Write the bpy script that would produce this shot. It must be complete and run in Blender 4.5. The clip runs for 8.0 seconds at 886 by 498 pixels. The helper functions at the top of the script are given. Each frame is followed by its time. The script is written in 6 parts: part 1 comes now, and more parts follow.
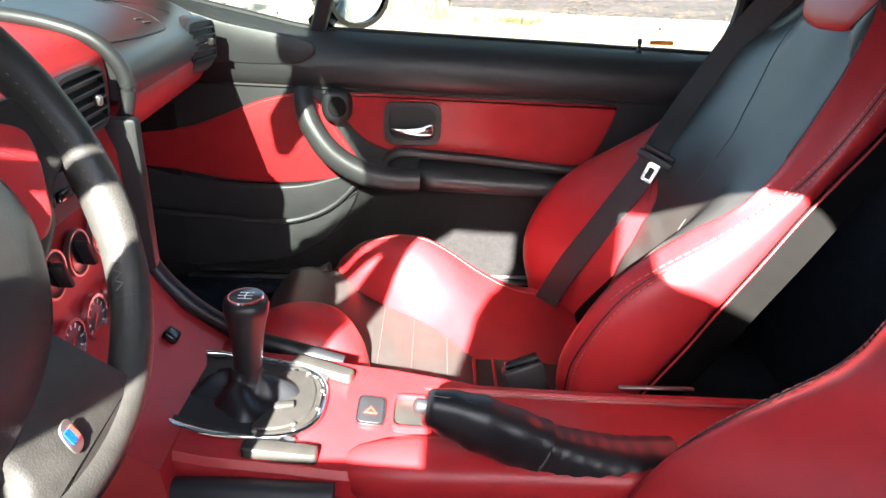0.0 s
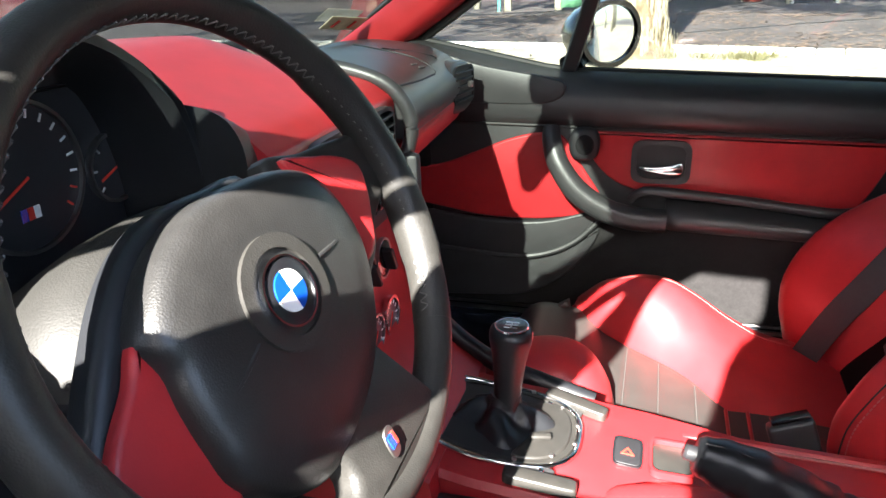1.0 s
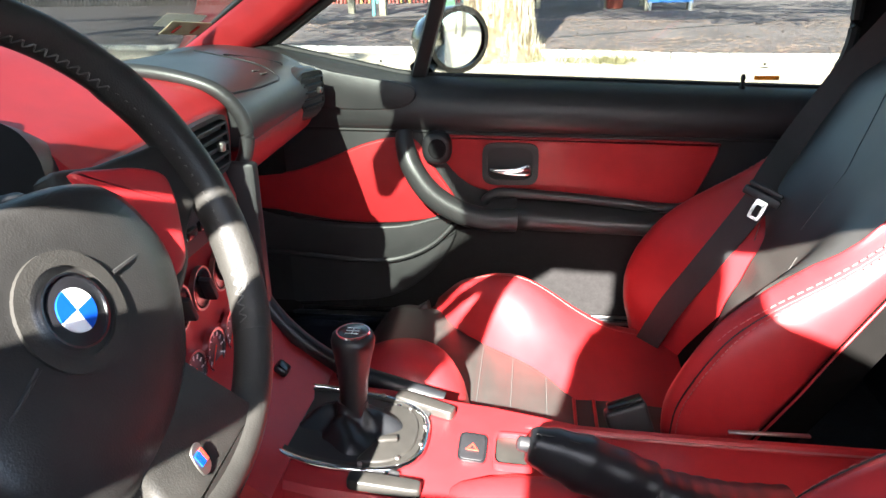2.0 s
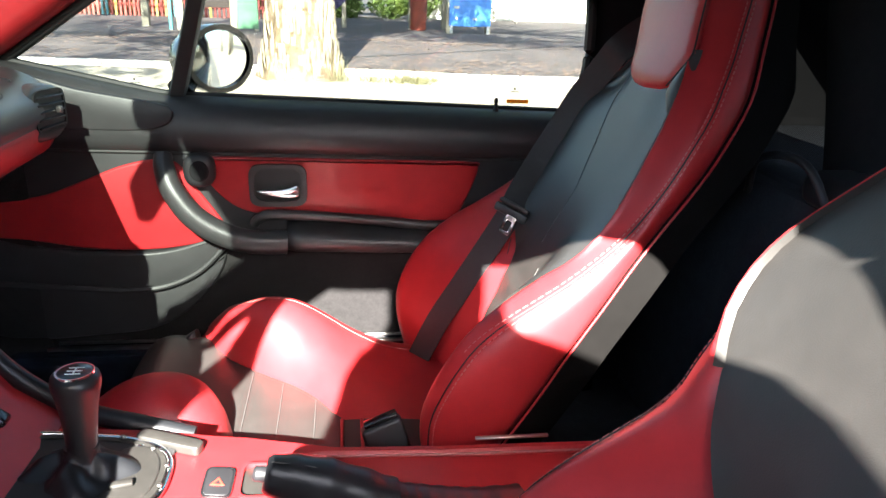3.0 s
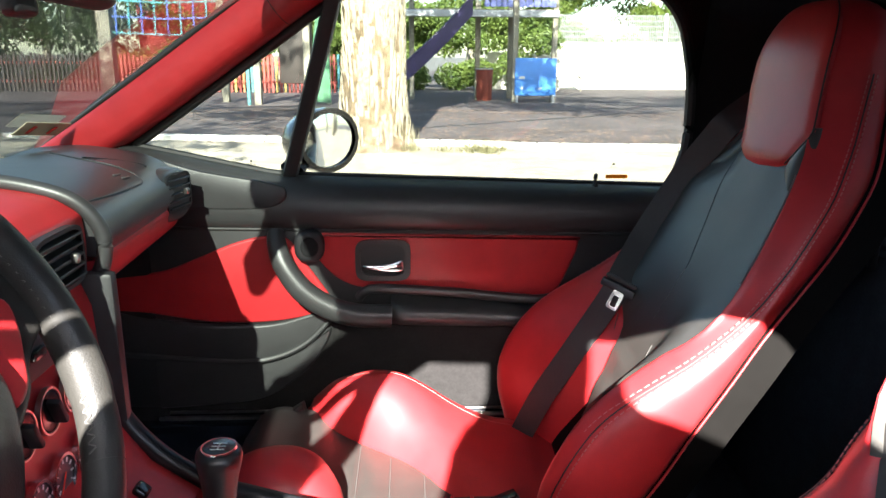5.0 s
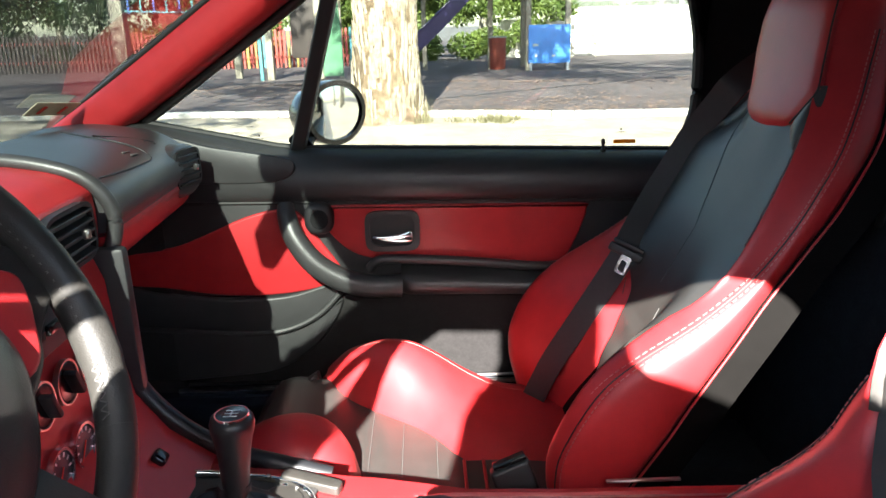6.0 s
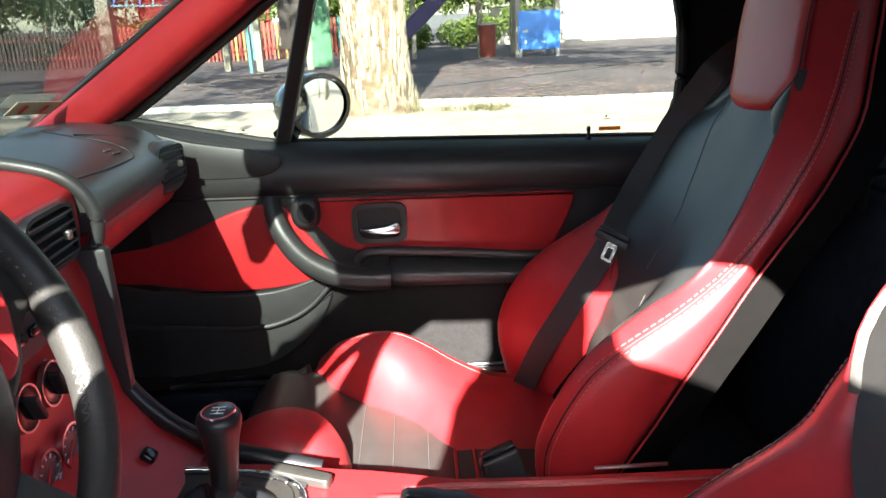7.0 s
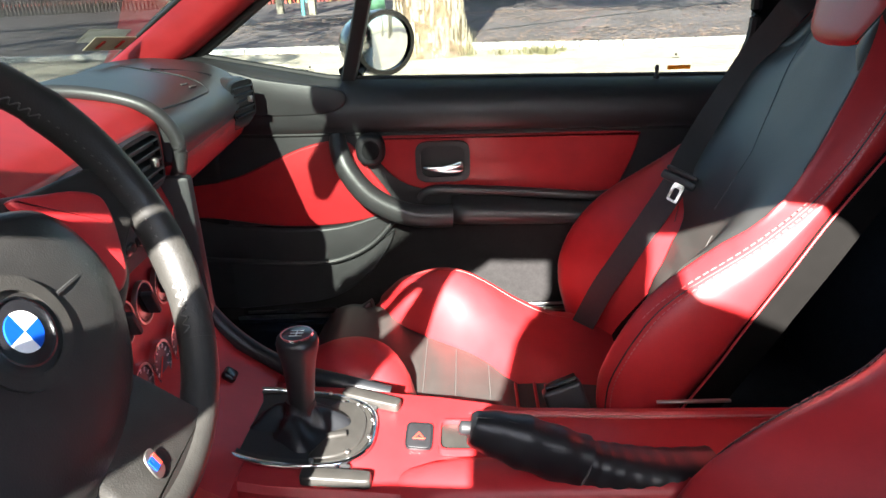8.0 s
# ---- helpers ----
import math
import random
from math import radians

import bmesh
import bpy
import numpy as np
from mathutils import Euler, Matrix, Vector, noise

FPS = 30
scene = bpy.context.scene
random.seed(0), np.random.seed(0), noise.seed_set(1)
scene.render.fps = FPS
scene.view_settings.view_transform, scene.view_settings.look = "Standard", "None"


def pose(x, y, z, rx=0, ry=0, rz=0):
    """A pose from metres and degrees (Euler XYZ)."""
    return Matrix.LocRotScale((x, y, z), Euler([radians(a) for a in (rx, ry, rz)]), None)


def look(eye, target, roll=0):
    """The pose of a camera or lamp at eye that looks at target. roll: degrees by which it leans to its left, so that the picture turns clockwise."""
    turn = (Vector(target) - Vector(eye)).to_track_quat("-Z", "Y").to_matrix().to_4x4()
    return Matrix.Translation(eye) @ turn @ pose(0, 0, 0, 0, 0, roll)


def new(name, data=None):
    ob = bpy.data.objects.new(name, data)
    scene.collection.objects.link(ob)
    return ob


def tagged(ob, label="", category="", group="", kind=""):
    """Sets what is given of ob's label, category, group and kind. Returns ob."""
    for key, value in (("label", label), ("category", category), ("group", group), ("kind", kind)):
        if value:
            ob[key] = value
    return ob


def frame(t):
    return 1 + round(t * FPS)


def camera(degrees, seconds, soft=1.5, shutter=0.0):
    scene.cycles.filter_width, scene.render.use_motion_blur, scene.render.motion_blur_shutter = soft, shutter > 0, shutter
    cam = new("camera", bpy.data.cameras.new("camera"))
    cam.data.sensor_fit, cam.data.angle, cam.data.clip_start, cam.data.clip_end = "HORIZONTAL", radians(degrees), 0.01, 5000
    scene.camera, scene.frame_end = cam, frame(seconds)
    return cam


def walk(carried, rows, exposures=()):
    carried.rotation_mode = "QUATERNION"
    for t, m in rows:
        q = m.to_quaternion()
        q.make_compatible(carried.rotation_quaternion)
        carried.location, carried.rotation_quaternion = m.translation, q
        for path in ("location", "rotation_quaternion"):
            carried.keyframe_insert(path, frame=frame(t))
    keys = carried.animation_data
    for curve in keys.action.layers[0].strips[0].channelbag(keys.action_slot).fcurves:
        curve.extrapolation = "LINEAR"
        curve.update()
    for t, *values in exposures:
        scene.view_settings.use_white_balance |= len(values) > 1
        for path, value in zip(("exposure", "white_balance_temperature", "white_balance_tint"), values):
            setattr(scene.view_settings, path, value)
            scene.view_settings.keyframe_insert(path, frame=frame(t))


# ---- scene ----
cam = camera(62.7, 8.0)
METRES, EYE, TILT, LEAN, TURN = 0.515, 1.07, -24.5, -1.8, 0.0
ROWS = [
    (0.0, 0.0, 0.0, 0.0, 0.0, 0.0, -0.0),
    (0.5, -0.0964, -0.0161, 0.0029, 9.26, 1.31, -1.17),
    (1.0, -0.1346, -0.0399, -0.0131, 15.93, 2.58, -3.2),
    (2.5, 0.0729, -0.0213, -0.0053, -0.14, 3.13, 1.75),
    (3.0, 0.1621, -0.0273, 0.0004, -6.73, 4.2, 3.03),
    (3.5, 0.2243, -0.016, 0.0559, -10.79, 8.47, 3.51),
    (4.0, 0.2234, -0.0165, 0.0903, -11.16, 11.63, 3.66),
    (4.5, 0.1379, -0.026, 0.0571, -7.55, 11.0, 3.43),
    (5.0, 0.0106, -0.055, 0.0379, -1.81, 9.57, 2.44),
    (6.5, 0.0652, -0.0733, 0.0209, -0.36, 6.88, 4.15),
    (7.0, 0.0725, -0.076, 0.0288, -0.48, 6.54, 4.89),
    (7.5, 0.0678, -0.0738, 0.0241, 0.22, 6.17, 4.68),
    (8.0, 0.0132, -0.1042, -0.005, 3.16, 2.67, 3.5),
]
walk(cam, [(t, pose(0, 0, EYE, TILT, LEAN, TURN) @ pose(METRES * x, METRES * y, METRES * z, 90 + pitch, roll, yaw)) for t, x, y, z, yaw, pitch, roll in ROWS],
     [(0.0, 3.70), (0.5, 3.4), (1.0, 3.1), (2.5, 3.28), (3.0, 3.33), (4.0, 3.2), (5.0, 2.95), (6.5, 2.88), (8.0, 2.98)])

# ---- world, sun, exposure ----
SUN_WAY = Vector((0.10, 1.0, -0.645)).normalized()
world = bpy.data.worlds.new("world")
scene.world = world
world.use_nodes = True
sky = world.node_tree.nodes.new("ShaderNodeTexSky")
sky.sky_type, sky.sun_disc = "NISHITA", False
sky.sun_elevation, sky.sun_rotation = radians(32.7), radians(174.3)
world.node_tree.links.new(sky.outputs[0], world.node_tree.nodes["Background"].inputs[0])
world.node_tree.nodes["Background"].inputs[1].default_value = 0.165
sun = new("sun", bpy.data.lights.new("sun", "SUN"))
sun.data.energy, sun.data.angle, sun.data.color = 9.0, radians(0.55), (1.0, 0.955, 0.89)
sun.matrix_world = look((0, 0, 30), Vector((0, 0, 30)) + SUN_WAY)


# ---- materials ----
def mat(name, base, rough=0.5, metal=0.0, var=0.15, scale=40.0, bump=0.1, bscale=400.0, grain="noise", coat=0.0, spec=0.5, second=None, island=0.0, emit=0.0):
    """A surface with two scales of colour variation and a fine relief."""
    m = bpy.data.materials.new(name)
    m.use_nodes = True
    n, l = m.node_tree.nodes, m.node_tree.links
    p = n["Principled BSDF"]
    tc = n.new("ShaderNodeTexCoord")
    big, fine = n.new("ShaderNodeTexNoise"), n.new("ShaderNodeTexNoise")
    big.inputs["Scale"].default_value, fine.inputs["Scale"].default_value = scale * 0.15, scale
    big.inputs["Detail"].default_value = fine.inputs["Detail"].default_value = 5
    l.new(tc.outputs["Object"], big.inputs["Vector"]), l.new(tc.outputs["Object"], fine.inputs["Vector"])
    mixed = n.new("ShaderNodeMath")
    mixed.operation = "ADD"
    l.new(big.outputs["Fac"], mixed.inputs[0]), l.new(fine.outputs["Fac"], mixed.inputs[1])
    half = n.new("ShaderNodeMapRange")
    half.inputs["From Min"].default_value, half.inputs["From Max"].default_value = 0.7, 1.3
    l.new(mixed.outputs[0], half.inputs["Value"])
    mix = n.new("ShaderNodeMix")
    mix.data_type = "RGBA"
    b2 = second or tuple(min(1, c * (1 + var)) for c in base)
    mix.inputs[6].default_value = (*[c * (1 - var) for c in base], 1)
    mix.inputs[7].default_value = (*b2, 1)
    l.new(half.outputs[0], mix.inputs[0])
    colour = mix.outputs[2]
    if island:
        info, hsv, rng = n.new("ShaderNodeObjectInfo"), n.new("ShaderNodeHueSaturation"), n.new("ShaderNodeMapRange")
        rng.inputs["To Min"].default_value, rng.inputs["To Max"].default_value = 1 - island, 1 + island
        l.new(info.outputs["Random"], rng.inputs["Value"]), l.new(rng.outputs[0], hsv.inputs["Value"])
        l.new(colour, hsv.inputs["Color"])
        colour = hsv.outputs[0]
    l.new(colour, p.inputs["Base Color"])
    rr = n.new("ShaderNodeMapRange")
    rr.inputs["To Min"].default_value, rr.inputs["To Max"].default_value = max(0.02, rough - 0.07), min(1, rough + 0.07)
    l.new(big.outputs["Fac"], rr.inputs["Value"]), l.new(rr.outputs[0], p.inputs["Roughness"])
    p.inputs["Metallic"].default_value, p.inputs["Specular IOR Level"].default_value = metal, spec
    p.inputs["Coat Weight"].default_value = coat
    if emit:
        l.new(colour, p.inputs["Emission Color"])
        p.inputs["Emission Strength"].default_value = emit
    if bump:
        if grain == "noise":
            tex = n.new("ShaderNodeTexNoise")
            tex.inputs["Detail"].default_value = 4
            out = tex.outputs["Fac"]
        else:
            tex = n.new("ShaderNodeTexVoronoi")
            tex.feature = "SMOOTH_F1"
            out = tex.outputs["Distance"]
        tex.inputs["Scale"].default_value = bscale
        l.new(tc.outputs["Object"], tex.inputs["Vector"])
        bm_ = n.new("ShaderNodeBump")
        bm_.inputs["Strength"].default_value, bm_.inputs["Distance"].default_value = bump, 0.6 / bscale
        l.new(out, bm_.inputs["Height"]), l.new(bm_.outputs[0], p.inputs["Normal"])
    return m


def glass(name, tint=(1, 1, 1), gloss=1.0, power=4.0):
    m = bpy.data.materials.new(name)
    m.use_nodes = True
    n, l = m.node_tree.nodes, m.node_tree.links
    n.remove(n["Principled BSDF"])
    tr, gl, mx, fr, up, mul = (n.new("ShaderNode" + k) for k in ("BsdfTransparent", "BsdfGlossy", "MixShader", "LayerWeight", "Math", "Math"))
    tr.inputs[0].default_value = (*tint, 1)
    gl.inputs["Roughness"].default_value = 0.02
    fr.inputs["Blend"].default_value = 0.5
    up.operation, up.inputs[1].default_value = "POWER", power
    mul.operation, mul.inputs[1].default_value, mul.inputs[2].default_value = "MULTIPLY_ADD", 0.5 * gloss, 0.02 * gloss
    l.new(fr.outputs["Facing"], up.inputs[0]), l.new(up.outputs[0], mul.inputs[0]), l.new(mul.outputs[0], mx.inputs[0])
    l.new(tr.outputs[0], mx.inputs[1]), l.new(gl.outputs[0], mx.inputs[2])
    l.new(mx.outputs[0], n["Material Output"].inputs[0])
    return m


RED = mat("red_leather", (0.41, 0.021, 0.025), 0.40, var=0.12, spec=0.44, scale=25, bump=0.12, bscale=700, grain="voronoi")
BLACK = mat("black_leather", (0.036, 0.0335, 0.031), 0.44, var=0.15, spec=0.45, scale=25, bump=0.16, bscale=650, grain="voronoi")
BLACK_WORN = mat("worn_black_leather", (0.024, 0.023, 0.021), 0.46, var=0.25, spec=0.35, scale=60, bump=0.22, bscale=750, grain="voronoi")
VINYL = mat("black_trim_vinyl", (0.033, 0.033, 0.034), 0.40, var=0.15, scale=25, bump=0.14, bscale=700, grain="voronoi")
PAD = mat("grained_airbag_vinyl", (0.0165, 0.016, 0.0155), 0.38, var=0.2, spec=0.5, scale=60, bump=0.22, bscale=800, grain="voronoi")
HUB = mat("smooth_dark_hub_leather", (0.011, 0.012, 0.014), 0.42, var=0.15, spec=0.5, scale=40, bump=0.10, bscale=800, grain="voronoi")
SHROUD = mat("grained_grey_shroud", (0.019, 0.0185, 0.017), 0.6, var=0.15, spec=0.3, scale=40, bump=0.25, bscale=700, grain="voronoi")
BOWL = mat("worn_metallic_paint", (0.028, 0.0265, 0.024), 0.42, 0.0, var=0.15, scale=70, bump=0.05, bscale=900)
SHELL = mat("matt_black_shell_leather", (0.006, 0.0056, 0.0053), 0.75, var=0.15, spec=0.04, scale=25, bump=0.16, bscale=650, grain="voronoi")
PLASTIC = mat("black_plastic", (0.016, 0.016, 0.018), 0.5, var=0.12, scale=30, bump=0.14, bscale=900, grain="voronoi")
GLOSSY = mat("gloss_black", (0.012, 0.012, 0.014), 0.22, var=0.1, scale=30, bump=0.0)
CARPET = mat("black_carpet", (0.020, 0.019, 0.019), 0.95, var=0.2, scale=220, bump=0.7, bscale=900, spec=0.1)
# lightened copy of the carpet that lifts the shaded floor and bulkhead
LIFTED_CARPET = mat("lifted_floor_carpet", (0.042, 0.045, 0.053), 0.95, var=0.2, scale=220, bump=0.7, bscale=900, spec=0.1)
CLOTH = mat("black_cloth", (0.010, 0.010, 0.011), 0.9, var=0.2, scale=80, bump=0.4, bscale=1200, spec=0.2)
WEB = mat("belt_webbing", (0.022, 0.022, 0.023), 0.6, var=0.15, scale=150, bump=0.4, bscale=1500)
RUBBER = mat("black_rubber", (0.015, 0.015, 0.015), 0.6, var=0.1, scale=50, bump=0.1, bscale=600)
CHROME = mat("chrome", (0.80, 0.80, 0.82), 0.16, 1.0, var=0.04, scale=60, bump=0.0)
SATIN = mat("satin_metal", (0.42, 0.40, 0.38), 0.40, 1.0, var=0.08, scale=90, bump=0.05, bscale=900)
DIAL = mat("dial_face", (0.03, 0.03, 0.032), 0.5, var=0.1, scale=50, bump=0.0)
PALE_DIAL = mat("slate_dial_face", (0.035, 0.042, 0.05), 0.4, var=0.1, scale=50, bump=0.0)
MARK = mat("white_marking", (0.75, 0.75, 0.75), 0.5, var=0.05, scale=50, bump=0.0)
RED_MARK = mat("red_marking", (0.70, 0.05, 0.03), 0.5, var=0.05, scale=50, bump=0.0)
BLUE_MARK = mat("blue_enamel", (0.004, 0.055, 0.34), 0.2, var=0.05, scale=50, bump=0.0)
ORANGE = mat("orange_sticker", (0.75, 0.33, 0.05), 0.5, var=0.08, scale=90, bump=0.0)
THREAD = mat("stitching_thread", (0.42, 0.13, 0.12), 0.8, var=0.2, scale=200, bump=0.0)
GREY_PIPE = mat("pale_grey_piping", (0.09, 0.085, 0.08), 0.6, var=0.1, scale=80, bump=0.0)
GREY_THREAD = mat("grey_thread", (0.06, 0.057, 0.054), 0.8, var=0.2, scale=200, bump=0.0)
PAPER = mat("paper_sticker", (0.62, 0.55, 0.38), 0.7, var=0.1, scale=90, bump=0.0)
MIRROR = mat("mirror_silver", (0.86, 0.88, 0.88), 0.02, 1.0, var=0.01, scale=20, bump=0.0)
PAINT = mat("dark_blue_car_paint", (0.012, 0.018, 0.03), 0.25, var=0.05, scale=20, bump=0.0, coat=0.6)
GLASS = glass("window_glass", (0.58, 0.61, 0.58))
SCREEN = glass("windscreen_glass", (0.46, 0.49, 0.47), 2.4, 3.0)


REAR_PANE = glass("rear_window_plastic", (0.36, 0.37, 0.36))


# ---- shape helpers ----
def finish(bm, angle=38):
    bmesh.ops.recalc_face_normals(bm, faces=bm.faces)
    for f in bm.faces:
        f.smooth = True
    lim = radians(angle)
    for e in bm.edges:
        if len(e.link_faces) == 2 and e.calc_face_angle(0) > lim:
            e.smooth = False


def part(name, bm, material, parent=None, label="", angle=38):
    """Links a bmesh as one mesh object, under a thing or a part."""
    finish(bm, angle)
    me = bpy.data.meshes.new(name)
    bm.to_mesh(me)
    bm.free()
    me.materials.append(material)
    ob = new(name, me)
    ob.parent = parent
    if label:
        tagged(ob, label)
    return ob


def thing(name, label, category, group="", kind=""):
    return tagged(new(name), label, category, group, kind)


def cat(pts, n=8, closed=False):
    """A smooth curve through a few control points."""
    pts = [Vector(p) for p in pts]
    m = len(pts)
    out = []
    for i in range(m if closed else m - 1):
        if closed:
            a, b, c, d = pts[i - 1], pts[i], pts[(i + 1) % m], pts[(i + 2) % m]
        else:
            b, c = pts[i], pts[i + 1]
            a = pts[i - 1] if i else b * 2 - c
            d = pts[i + 2] if i + 2 < m else c * 2 - b
        for k in range(n):
            t = k / n
            out.append(0.5 * (2 * b + (c - a) * t + (2 * a - 5 * b + 4 * c - d) * t * t + (3 * b - a - 3 * c + d) * t ** 3))
    if not closed:
        out.append(pts[-1])
    return out


def loft(rings, closed=True, cap=True, bm=None):
    bm = bm or bmesh.new()
    vs = [[bm.verts.new(p) for p in r] for r in rings]
    m = len(rings[0])
    for a, b in zip(vs, vs[1:]):
        for i in range(m if closed else m - 1):
            j = (i + 1) % m
            bm.faces.new((a[i], a[j], b[j], b[i]))
    if cap and closed:
        bm.faces.new(vs[0][::-1]), bm.faces.new(vs[-1])
    return bm


def tube(path, radius, n=12, flat=1.0, up=(0, 0, 1), bm=None, power=2.0):
    """A sweep along a path. radius: one number or one a point; flat: the second half axis over the first."""
    path = [Vector(p) for p in path]
    rings, up = [], Vector(up)
    for i, p in enumerate(path):
        t = (path[min(i + 1, len(path) - 1)] - path[max(i - 1, 0)]).normalized()
        s = t.cross(up)
        if s.length < 1e-4:
            s = t.cross(Vector((1, 0, 0)))
        s.normalize()
        w = s.cross(t)
        r = radius[i] if isinstance(radius, (list, tuple)) else radius
        ring = []
        for k in range(n):
            a = 2 * math.pi * k / n
            c, d = math.cos(a), math.sin(a)
            c, d = math.copysign(abs(c) ** (2 / power), c), math.copysign(abs(d) ** (2 / power), d)
            ring.append(p + s * (r * c) + w * (r * flat * d))
        rings.append(ring)
    return loft(rings, bm=bm)


def rbox(size, at=(0, 0, 0), r=0.004, seg=2, turn=None, bm=None):
    bm = bm or bmesh.new()
    m = Matrix.Translation(at) @ (turn.to_4x4() if turn else Matrix()) @ Matrix.Diagonal((*size, 1))
    vs = bmesh.ops.create_cube(bm, size=1, matrix=m)["verts"]
    if r:
        es = list({e for v in vs for e in v.link_edges})
        bmesh.ops.bevel(bm, geom=es, offset=r, segments=seg, affect="EDGES", profile=0.5)
    return bm


def inset(o, d):
    """A closed outline in the plane, drawn in by d."""
    m = len(o)
    area = sum(o[i][0] * o[(i + 1) % m][1] - o[(i + 1) % m][0] * o[i][1] for i in range(m))
    s = 1 if area > 0 else -1
    out = []
    for i in range(m):
        a, b = Vector(o[i - 1][:2]), Vector(o[(i + 1) % m][:2])
        t = (b - a).normalized()
        out.append((o[i][0] - s * t.y * d, o[i][1] + s * t.x * d))
    return out


def plate(outline, place, depth, bevel=0.004, seg=3, puff=0.0):
    """A slab with rounded front edges: outline in the plane, place(a, b, h) sets it in space."""
    rings = [[Vector(place(a, b, 0)) for a, b in outline]]
    for k in range(seg + 1):
        t = math.pi / 2 * k / seg
        d, h = bevel * (1 - math.cos(t)), depth - bevel + bevel * math.sin(t)
        rings.append([Vector(place(a, b, h)) for a, b in (inset(outline, d) if d > 0 else outline)])
    if puff:
        for d, h in ((0.006, 0.45), (0.014, 0.8), (0.024, 1.0)):
            rings.append([Vector(place(a, b, depth + puff * h)) for a, b in inset(outline, bevel + d)])
    return loft(rings)


def smooth2(pts, n=6):
    return [(p.x, p.y) for p in cat([(a, b, 0) for a, b in pts], n, True)]


def oval(cx, cy, rx, ry, n=32, power=2.0):
    out = []
    for k in range(n):
        a = 2 * math.pi * k / n
        c, d = math.cos(a), math.sin(a)
        out.append((cx + rx * math.copysign(abs(c) ** (2 / power), c), cy + ry * math.copysign(abs(d) ** (2 / power), d)))
    return out


def ring_band(outer, inner, place, depth):
    """A flat frame between two outlines of the same count."""
    bm = bmesh.new()
    lo, li = [bm.verts.new(place(a, b, 0)) for a, b in outer], [bm.verts.new(place(a, b, 0)) for a, b in inner]
    ho, hi = [bm.verts.new(place(a, b, depth)) for a, b in outer], [bm.verts.new(place(a, b, depth)) for a, b in inner]
    m = len(outer)
    for i in range(m):
        j = (i + 1) % m
        for q in ((lo[i], lo[j], ho[j], ho[i]), (ho[i], ho[j], hi[j], hi[i]), (hi[i], hi[j], li[j], li[i]), (li[i], li[j], lo[j], lo[i])):
            bm.faces.new(q)
    return bm


def lerp(x, table):
    """Straight interpolation in a short table of pairs."""
    for (a, u), (b, v) in zip(table, table[1:]):
        if x <= b:
            return u + (v - u) * max(0.0, (x - a)) / (b - a)
    return table[-1][1]


def ease(x, table):
    """The same with smoothed slopes."""
    return sum(lerp(x + d, table) for d in (-0.02, -0.01, 0, 0.01, 0.02)) / 5


def slab(f, nu, nv, off):
    """A sheet f(u, v) with a second face moved by off: a solid."""
    bm = bmesh.new()
    off = Vector(off)
    a = [[bm.verts.new(f(i / nu, j / nv)) for j in range(nv + 1)] for i in range(nu + 1)]
    b = [[bm.verts.new(Vector(f(i / nu, j / nv)) + off) for j in range(nv + 1)] for i in range(nu + 1)]
    for i in range(nu):
        for j in range(nv):
            bm.faces.new((a[i][j], a[i + 1][j], a[i + 1][j + 1], a[i][j + 1]))
            bm.faces.new((b[i][j], b[i][j + 1], b[i + 1][j + 1], b[i + 1][j]))
    for i in range(nu):
        for j in (0, nv):
            bm.faces.new((a[i][j], a[i + 1][j], b[i + 1][j], b[i][j]))
    for j in range(nv):
        for i in (0, nu):
            bm.faces.new((a[i][j], a[i][j + 1], b[i][j + 1], b[i][j]))
    return bm


SIDE_LIFT = 0.09  # shear lifting the shell's driver's side so sun patches land as wanted


def lean(*names):
    """Raises the driver's side of the shell's parts to steer the sunlight."""
    for ob in bpy.data.objects:
        if ob.type == "MESH" and ob.parent and ob.parent.name.split(".")[0] in names:
            for v in ob.data.vertices:
                v.co.z += SIDE_LIFT * (1.47 - v.co.y)


MID = 0.735  # the car's centre line; the driver's side is at smaller y

